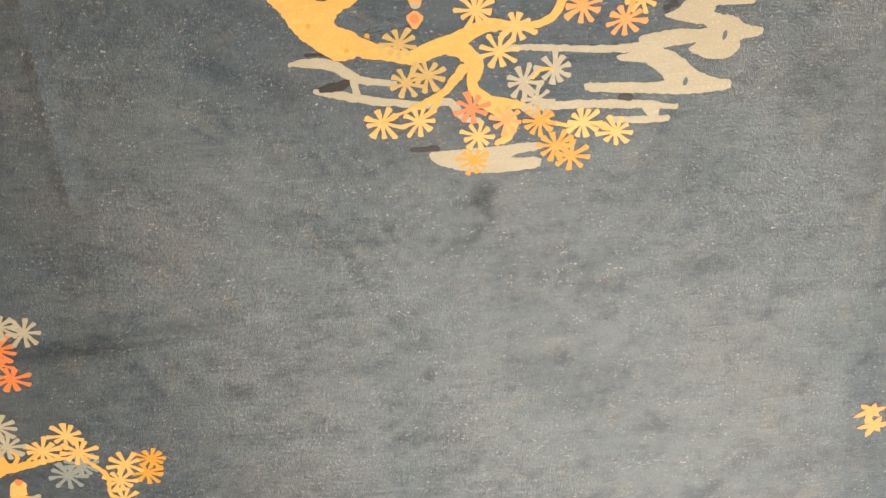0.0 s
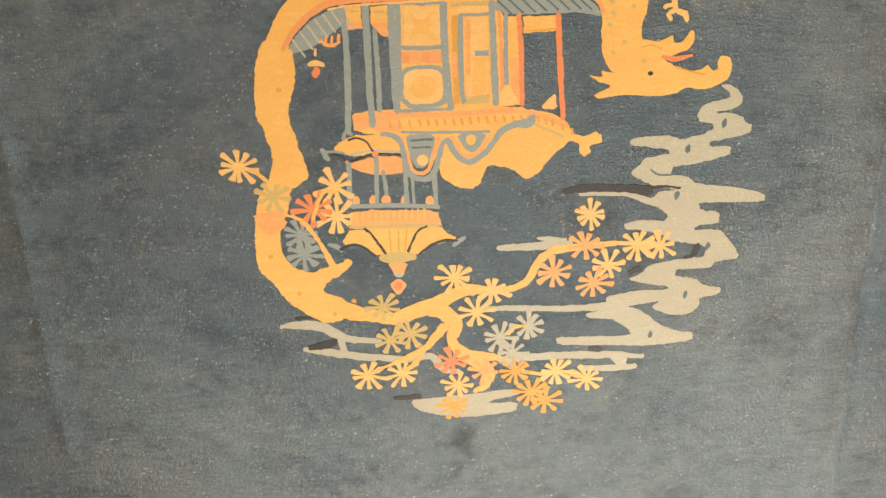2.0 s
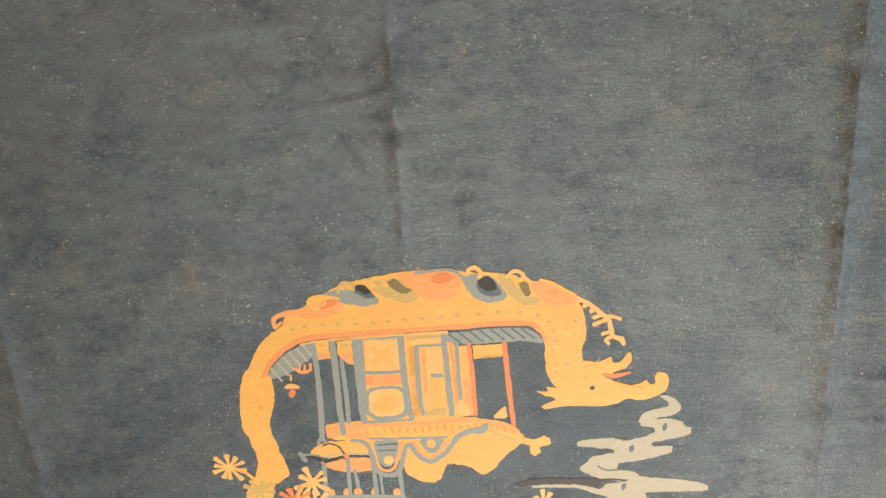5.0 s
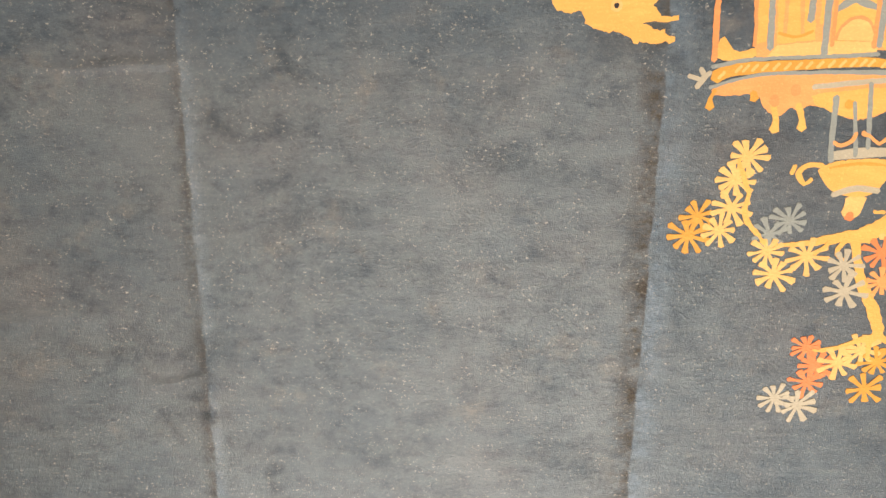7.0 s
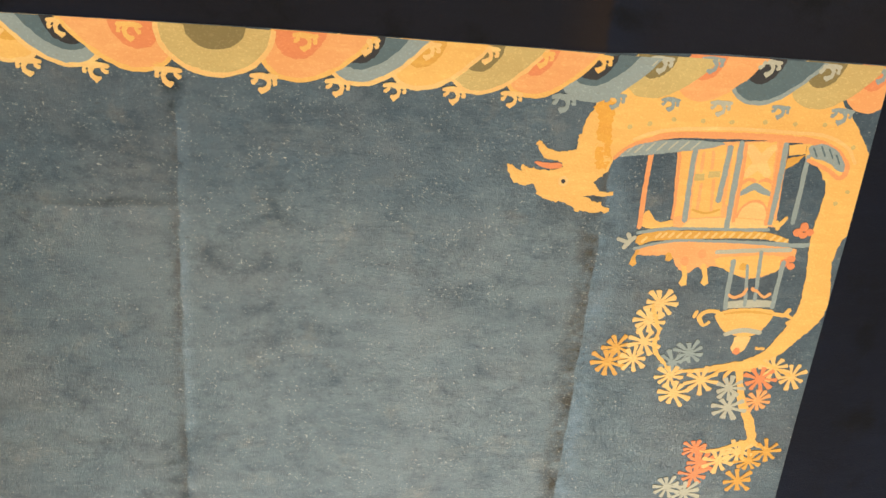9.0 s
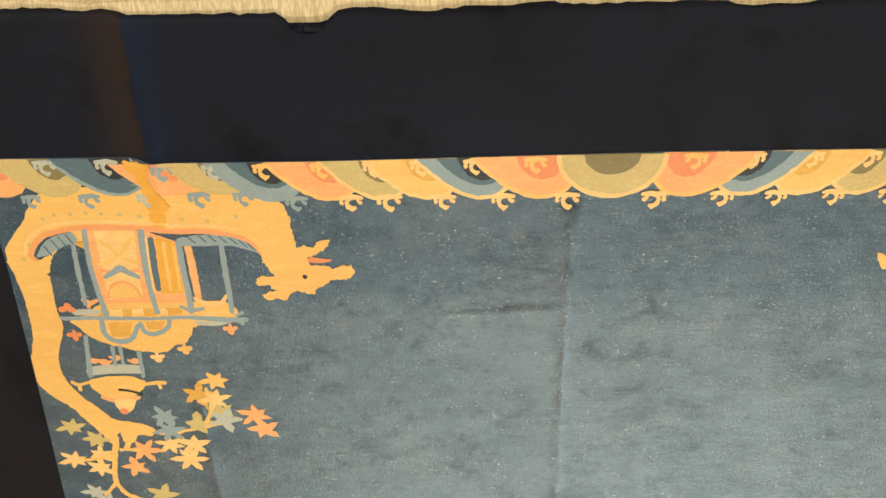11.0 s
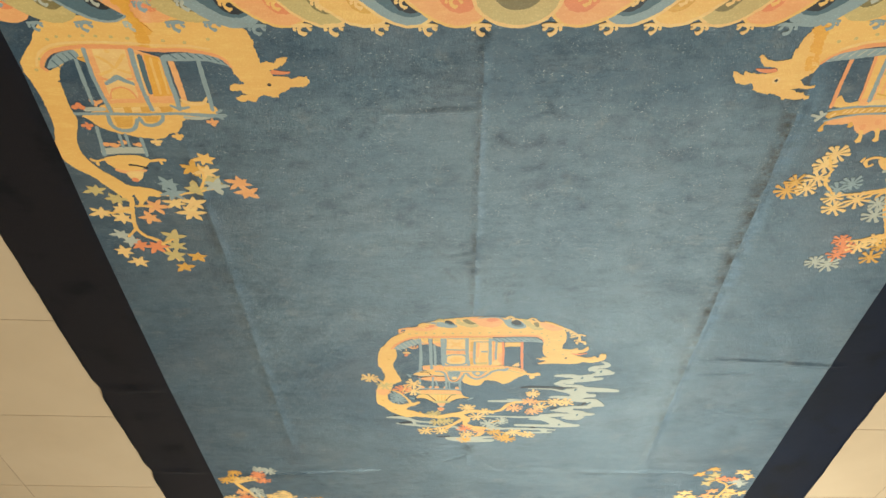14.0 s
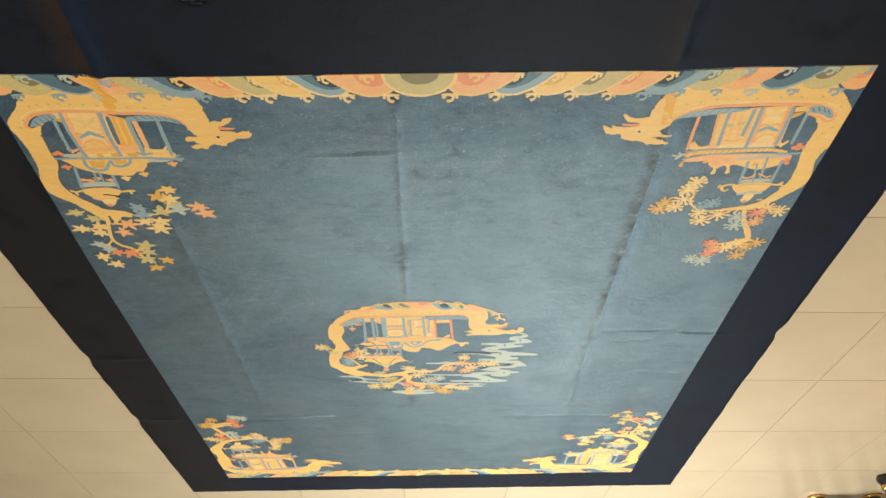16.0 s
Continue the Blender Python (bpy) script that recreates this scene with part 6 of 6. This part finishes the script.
    bars("petal_edge", [[(-91.3, -129.1, 0.6), (-90.1, -128.7, 0.6)], [(-85.9, -128.7, 0.6), (-84.4, -129, 0.6)]], "rust", hall, 1.9)
    weave("chevron", [ribbon([(-90.8, -127.6, 0.9), (-88.9, -128.7, 1.1), (-87.8, -129.4, 1.4), (-86.8, -128.7, 1.1), (-84.5, -127.4, 0.8)], 0.06)], "blue", hall, 2.0)
    weave("arch", [disc(*(-88, -123.4), 3.1, 3.5, 0, 0.1, (180, 360))], "rust", hall, 1.8)
    weave("arch_core", [disc(*(-88, -123.4), 2.7, 3.0, 0, 0.1, (180, 360))], "yellow", hall, 2.1)
    panes("panel", [[(-80.3, -135.4), (-77.3, -134.3), (-77, -124.2), (-81.2, -124)]], "ochre", hall, 1.5)
    bars("panel_stripe", [[(-79.2, -134.5, 0.6), (-79.3, -129.7, 0.6), (-79.4, -124.7, 0.6)], [(-77.5, -133.4, 0.5), (-77.7, -124.7, 0.5)]], "yellow", hall, 1.8)
    bars("post", [[(-95.1, -136.4, 0.8), (-95.4, -129.1, 0.9), (-95.5, -121.9, 0.8)], [(-92.7, -136.9, 0.9), (-93, -130.3, 0.9), (-92.6, -124.4, 0.9), (-92.1, -119.7, 1.1)], [(-82.8, -136.7, 1.2), (-83, -130.4, 1.3), (-83, -124.4, 1.1), (-82.6, -120, 1)], [(-76.5, -134.5, 1.1), (-76.5, -129.2, 1.1), (-76.3, -123.3, 1.1), (-76.4, -120, 1.1)], [(-69, -134.1, 0.9), (-69, -129.3, 1), (-68.9, -123.3, 1), (-68.9, -119.8, 0.9)]], "blue", hall, 2.9)
    bars("lattice", [[(-81.3, -135.1, 1.1), (-81.5, -130.4, 1.2), (-81.6, -124.9, 1)]], "deep", hall, 2.2)
    bars("gold_line", [[(-82.1, -135.4, 0.4), (-82.4, -129.2, 0.4), (-82.5, -124.2, 0.4)]], "cream", hall, 3.1)
    bars("red_line", [[(-91.7, -136.8, 0.7), (-91.9, -130.3, 0.7), (-91.8, -122.9, 0.7)], [(-83.6, -136.9, 0.7), (-84, -130.4, 0.7), (-84.3, -123.7, 0.7)]], "peach", hall, 2.2)
    bars("door_post", [[(-75, -133.8, 1.2), (-74.8, -129.2, 1.4), (-74.6, -122.8, 1.2)]], "peach", hall, 2.4)
    panes("lintel", [[(-95.4, -136.7), (-92.7, -137), (-92.8, -134.9), (-95.1, -134.6)]], "yellow", hall, 2.4)
    panes("lintel", [[(-95.1, -134.5), (-92.8, -134.8), (-92.9, -133.1), (-94.2, -133.8)]], "gold", hall, 2.4)
    weave("blossom", [ribbon([(-95.9, -123.1, 0.6), (-95, -122.1, 0.9), (-93.2, -122.9, 0.7)], 0.06), ribbon([(-94.9, -122.9, 0.5), (-95, -121.4, 0.7)], 0.05)], "peach", hall, 2.6)
    weave("blossom", [ribbon([(-75.4, -123, 0.7), (-73.8, -122, 0.9), (-70.9, -121.8, 0.8), (-69.4, -123.5, 0.6)], 0.06)], "cream", hall, 2.6)
    weave("blossom", [disc(*(-100, -121), 0.8, 0.6), disc(*(-99, -121.6), 0.7, 0.8), disc(*(-98.3, -120.9), 0.8, 0.6)], "coral", hall, 3.4)
    base = weave("terrace", [outline([(-93.1, -122.2), (-82.4, -122.2), (-77.1, -121.9), (-73.8, -122.5), (-69.6, -122.2), (-67.6, -120.2), (-68.3, -118.3), (-71.2, -117.3), (-76.4, -117.1), (-77.2, -114.9), (-78.3, -113.3), (-80.3, -113), (-81.8, -111.6), (-84.1, -111.3), (-86.8, -111.6), (-89.5, -112.3), (-93.7, -113.6), (-96.6, -115.4), (-97.9, -117.3), (-99.5, -118.6), (-95.7, -119.9)], 0.14)], "yellow", rug, 1.4, "golden wool terrace with blue rail")
    weave("rail_ground", [ribbon([(-93.3, -120.2, 1.7), (-84.8, -120.2, 1.7), (-78.4, -120.3, 1.6)], 0.08)], "gold", base, 1.7)
    panes("inset", [[(-91.4, -120.9), (-89, -120.9), (-89, -119.4), (-91.4, -119.4)], [(-87.3, -120.9), (-85.1, -121), (-85.1, -119.5), (-87.2, -119.4)], [(-83.1, -121), (-80.8, -121), (-80.7, -119.5), (-83, -119.5)], [(-74.1, -119.9), (-72.2, -120.1), (-72, -118.9), (-73.9, -118.8)]], "cream", base, 2.0)
    bars("rail", [[(-102.9, -119.6, 0.9), (-100.2, -119.1, 0.8), (-93.7, -119.1, 0.8), (-85.1, -118.8, 0.7), (-79.6, -118.9, 0.7), (-76.4, -118.9, 0.8), (-70, -118.3, 1.1), (-66.3, -118.3, 1)], [(-78.2, -121.3, 0.6), (-76.4, -120.5, 0.8), (-74, -120.8, 0.6)]], "blue", base, 2.5)
    weave("scroll", [ribbon([(-68.2, -119.1, 0.6), (-67, -119.8, 0.7)], 0.06), ribbon([(-68.1, -118.1, 0.7), (-67.1, -117.3, 0.7)], 0.06)], "blue", base, 2.5)
    bars("blue_ground", [[(-98, -120.4, 1.3), (-95.6, -120.4, 1.3), (-93.2, -120.5, 1)], [(-75.9, -117.8, 0.8), (-72.2, -117.5, 0.9), (-69.2, -118.1, 0.7)]], "sage", base, 1.9)
    bars("swag", [[(-93.2, -118.8, 1), (-93.2, -115.6, 1), (-91.3, -114, 1), (-88.4, -114.5, 1), (-86.7, -117.4, 0.9)], [(-86.2, -117.9, 0.8), (-85.6, -115.9, 0.9), (-83.4, -115.5, 0.9), (-81.3, -116.8, 0.9), (-80.6, -118.4, 0.8)]], "blue", base, 2.4)
    panes("swag_core", [[(-92, -118.1), (-87.6, -118.2), (-88.6, -115.1), (-92.1, -114.9)], [(-85.2, -118.2), (-81.5, -118.2), (-82.4, -116.4), (-85, -116.5)]], "gold", base, 1.9)
    for u, v, ink in ((-69.7, -116.3, "peach"), (-78.8, -112, "yellow"), (-84.3, -110.3, "cream"), (-98.9, -115.4, "coral")):
        weave("tassel", trefoil(u, v, 1.15), ink, base, 1.7)
    lower = weave("lantern", [outline([(-98.8, -105.2), (-95.2, -106.1), (-90.6, -106.2), (-87.2, -104.8), (-88.7, -102.5), (-91.6, -100.6), (-95.2, -100.1), (-96.6, -101.7), (-98, -103.3)], 0.1)], "yellow", rug, 1.4, "golden wool hanging lantern with scroll handles")
    weave("band", [ribbon([(-97.9, -107.3, 1.8), (-93.1, -107.8, 2.1), (-87.9, -107.6, 1.9)], 0.06)], "sage", lower, 1.6)
    bars("post", [[(-96.9, -115.3, 0.8), (-97.4, -110.7, 0.9), (-97.9, -106.1, 1)], [(-92.4, -112.9, 0.7), (-92.6, -108.6, 0.7)], [(-91, -112.9, 0.7), (-91, -108.9, 0.6)], [(-87.6, -111.6, 0.8), (-87.7, -105.9, 0.8)]], "blue", lower, 2.6)
    for u, v in [(-96.5, -109.7), (-94.5, -109.3), (-92.1, -110.3), (-88.7, -109.5)]:
        weave("curl", [disc(u, v, 0.9, 0.7), ribbon([(u - 1.3, v - 0.3, 0.5), (u, v + 0.4, 0.5), (u + 1.3, v - 0.3, 0.5)], 0.05)], "peach", lower, 2.2)
    bars("handle", [[(-98.7, -104.7, 0.7), (-100.6, -104.2, 0.7), (-101.8, -104.9, 0.7)], [(-100.6, -104.1, 0.6), (-100.4, -102.9, 0.7)], [(-87.8, -104.1, 0.7), (-85.4, -104.5, 0.8), (-83.7, -104.4, 0.8)], [(-85.2, -104.5, 0.6), (-84.9, -103.1, 0.7)]], "yellow", lower, 1.5)
    weave("dark_line", [ribbon([(-93, -103, 0.6), (-90.7, -102.6, 0.5), (-88.7, -101.9, 0.6)], 0.05)], "black", lower, 2.1)
    weave("cup", [ribbon([(-96.6, -101.3, 0.9), (-93.9, -100.4, 1.1), (-89.4, -101.1, 0.9)], 0.06)], "peach", lower, 1.7)
    weave("knob", [outline([(-94.5, -100.7), (-89.7, -101.1), (-91, -98.4), (-92.8, -96.8), (-94.3, -98.7)], 0.08)], "cream", lower, 1.9)
    weave("flame", [disc(*(-92.9, -97.8), 0.9, 0.8)], "coral", lower, 2.1)
    tree([(-108, -131.6), (-100.6, -128.6), (-101, -124.3), (-101.1, -120), (-100.3, -117.8), (-101.7, -114.4), (-103, -111.2), (-103.4, -107.1), (-102.1, -103.8), (-100.1, -100.9), (-97.6, -98.3), (-95.4, -95.7), (-90.3, -94.8), (-87.4, -93.4), (-88.5, -91.4), (-91.3, -92.1), (-92.3, -90.1), (-94.5, -90), (-94.8, -93), (-97, -89.4), (-98.9, -92.9), (-101.2, -95.9), (-103, -98.9), (-106.5, -101.7), (-108.6, -104.8), (-108.7, -108.7), (-107.8, -112.1), (-106.7, -115.4), (-106.4, -119.6), (-106.5, -124.3), (-107, -128.1)],
         [[(-95.9, -91.4, 1.4), (-97.3, -85.1, 1.1), (-98, -80.1, 1), (-96.5, -76.8, 1), (-93.1, -74.3, 1.1), (-91.8, -70.8, 0.8), (-89.9, -66.3, 0.7)], [(-93, -91.4, 1.2), (-94.3, -88.3, 1)], [(-89.4, -93, 1), (-84.7, -92.2, 0.7), (-81, -93.1, 0.7), (-77.4, -93.9, 0.7), (-70.1, -95.7, 0.6)], [(-83, -91.6, 0.7), (-81, -89.1, 0.6)], [(-96.6, -87.3, 0.9), (-101.6, -85.8, 0.6), (-105.3, -85.8, 0.6)], [(-95.6, -88.3, 0.7), (-91.4, -88.2, 0.6)], [(-77.3, -94.7, 0.7), (-75.6, -99.2, 0.7), (-76.2, -103.2, 0.6)], [(-97.8, -79.8, 0.8), (-101, -76.4, 0.6)], [(-92.7, -73.4, 0.7), (-89.2, -75.2, 0.6)]],
         "-104.1,-94.1,tan -99.9,-90.9,tan -105.3,-85.8,cream -99.9,-87,cream -100.4,-83.7,cream -90.8,-88.2,peach -93.1,-83.8,peach -85.3,-96.3,blue -84.8,-93.1,blue -85.1,-89.5,cream -80.3,-89.6,cream -81.8,-85.8,cream -74,-104.8,yellow -78,-101.6,gold -74.8,-100.6,cream -74.4,-97.6,tan -79,-94.4,tan -73.4,-95.7,sage -67.1,-96.6,peach -66,-93.2,peach -102.7,-77.2,sage -100.7,-74.7,sage -104.1,-70.4,cream -101.1,-65.9,cream -98.8,-72.9,coral -94.6,-72.3,coral -88.9,-76.4,tan -89.2,-72.6,tan -90.3,-68.7,tan -84.3,-67.9,gold -89,-63.6,gold", "star", 2.7, 2.6)


def end_row():
    """The row of hanging wave scallops along one end, the middle one on top."""
    wave(-1.2, 9.4, "olive", 10.3, hang=False)
    right = [(11.4, 8.4, "coral", 6.4), (21.0, 7.6, "teal", 18), (30.8, 7.4, "gold", 27.2), (40.3, 7.2, "olive", 36.8), (49.3, 7.2, "coral", 46.3), (59.0, 7.4, "night", 55.1),
             (69.2, 7.0, "olive2", 63.6), (77.8, 6.6, "coral2", 73.2), (87.6, 7.2, "night2", 82.0), (98.2, 7.2, "olive2", 92.5), (107.4, 6.4, "coral2", 103.6)]
    for k, (u, half, kind, fu) in enumerate(right):
        wave(u, half, kind, 9.6 - 0.7 * k, fu, 4.2)
    if SIGN[0] > 0:
        weave("ochre_band", [outline([(-84.1, -149.9), (-79, -149.1), (-80.2, -146.4), (-78.5, -143.7), (-77, -141.1), (-77.4, -140.3), (-79.6, -140.3), (-80.8, -143.2), (-82, -146.8)], 0.4)], "ochre", rug, 10.6, "unfaded orange band where the rug lay folded")
    left = [(-12.8, 8.2, "coral", -8.5), (-23.0, 7.4, "teal", -19.5), (-32.0, 7.2, "gold", -29.5), (-40.0, 6.8, "olive", -39), (-48.8, 7.2, "coral", -45.6), (-58.6, 7.4, "night", -55.0),
            (-67.2, 6.6, "olive2", -64), (-75.8, 6.4, "coral2", -71.6), (-85.2, 7.2, "night2", -80.6), (-95.6, 7.0, "olive2", -90.6), (-104.8, 6.6, "coral2", -100.6)]
    for k, (u, half, kind, fu) in enumerate(left):
        wave(u, half, kind, 9.6 - 0.7 * k, fu, -4.2)


medallion()
for SIGN[0] in (1, -1):
    corner_a()
    SHIFT[0] = (0.0, 0.0) if SIGN[0] > 0 else (-2.6, -1.0)
    corner_b()
    SHIFT[0] = (0.0, 0.0)
    end_row()

# worn cotton ends of the warp along both short ends
for sgn in (1, -1):
    bm = bmesh.new()
    n = 380
    rows = []
    for k in range(n + 1):
        u = -EDGE_U + 2 * EDGE_U * k / n
        reach = 2.0 + 1.2 * noise.noise((u * 0.09, 2.0 * sgn, 0.0)) + 0.8 * noise.noise((u * 0.8, 5.0 * sgn, 0.0))
        rows.append([bm.verts.new((-u / 100, sgn * (EDGE_V - 5.0) / 100, FLOOR_Z + 0.006)), bm.verts.new((-u / 100, sgn * (EDGE_V + 0.6 * reach) / 100, FLOOR_Z + 0.006 + 0.001 * noise.noise((u, 1, 1)))), bm.verts.new((-u / 100, sgn * (EDGE_V + reach) / 100, FLOOR_Z))])
    for a, b in zip(rows, rows[1:]):
        for i in (0, 1):
            bm.faces.new((a[i], a[i + 1], b[i + 1], b[i]))
    part("warp_fringe", bm, COTTON, rug, "worn cream cotton warp ends")


# ---- furniture at the far side of the room ----
def side_table(x, y):
    t = tagged(new("side_table"), "dark lacquered side table with gilt-ringed round feet", "table")
    t.location = (x, y, FLOOR_Z)
    for sx in (-0.172, 0.172):
        for sy in (0.0, 0.34):
            leg = part("leg", turned_bm([(0.046, 0.0), (0.048, 0.02), (0.048, 0.03), (0.044, 0.06), (0.042, 0.09), (0.044, 0.3), (0.046, 0.46), (0.046, 0.50)], sx, sy), DARK_WOOD, t)
            part("gilt_ring", turned_bm([(0.049, 0.001), (0.055, 0.005), (0.055, 0.013), (0.048, 0.018)], sx, sy), GILT, leg, "gilt ring round the foot")
    part("apron", box_bm(-0.17, -0.01, 0.44, 0.17, 0.35, 0.51, 0.006), DARK_WOOD, t)
    part("tabletop", box_bm(-0.23, -0.07, 0.51, 0.23, 0.41, 0.54, 0.008), DARK_WOOD, t)
    return t


def armchair(x, y):
    t = tagged(new("armchair"), "black lacquered armchair with scroll feet and amber velvet seat", "chair")
    t.location = (x, y, FLOOR_Z)
    for sx, sy in ((0.0, 0.0), (-0.52, 0.0), (0.0, -0.5), (-0.52, -0.5)):
        out = 1 if sx == 0 else -1
        bm = turned_bm([(0.024, 0.0), (0.043, 0.012), (0.045, 0.03), (0.030, 0.055), (0.022, 0.12), (0.030, 0.22), (0.036, 0.30)], sx, sy, (-0.15 * out, 0.0))
        leg = part("leg", bm, DARK_WOOD, t)
        part("gilt_knuckle", turned_bm([(0.030, 0.052), (0.037, 0.060), (0.037, 0.075), (0.029, 0.084)], sx, sy, (-0.15 * out, 0.0)), GILT, leg, "gilt collar on the leg")
    part("seat_rail", box_bm(-0.58, -0.55, 0.28, -0.01, 0.05, 0.36, 0.01), DARK_WOOD, t)
    part("seat", box_bm(-0.57, -0.53, 0.36, -0.02, 0.04, 0.46, 0.03), CUSHION, t, "amber velvet seat cushion")
    part("backrest", box_bm(-0.57, -0.56, 0.46, -0.02, -0.50, 0.95, 0.02), CUSHION, t, "amber velvet padded back")
    return t


side_table(-2.524, 2.055)
armchair(-2.585, 1.67)

# ---- floor tiles, one by one ----
TILE, JOINT = 0.6, 0.0027
tile_bm = box_bm(-TILE / 2 + JOINT / 2, -TILE / 2 + JOINT / 2, -0.01, TILE / 2 - JOINT / 2, TILE / 2 - JOINT / 2, 0.0, 0.0012)
tile_mesh = bpy.data.meshes.new("tile")
tile_bm.to_mesh(tile_mesh)
tile_bm.free()
tile_mesh.materials.append(GLAZE)
ANGLE = -2.06
ca, sa = math.cos(radians(ANGLE)), math.sin(radians(ANGLE))
for i in range(-9, 9):
    for j in range(-9, 9):
        x, y = 0.09 + TILE * (i + 0.5), 0.29 + TILE * (j + 0.5)
        wx, wy = x * ca - y * sa, x * sa + y * ca
        if max(abs(wx), abs(wy)) < HALF + 0.25:
            ob = new("tile", tile_mesh)
            ob.location, ob.rotation_euler, ob.parent = (wx, wy, FLOOR_Z), (0, 0, radians(ANGLE)), floor
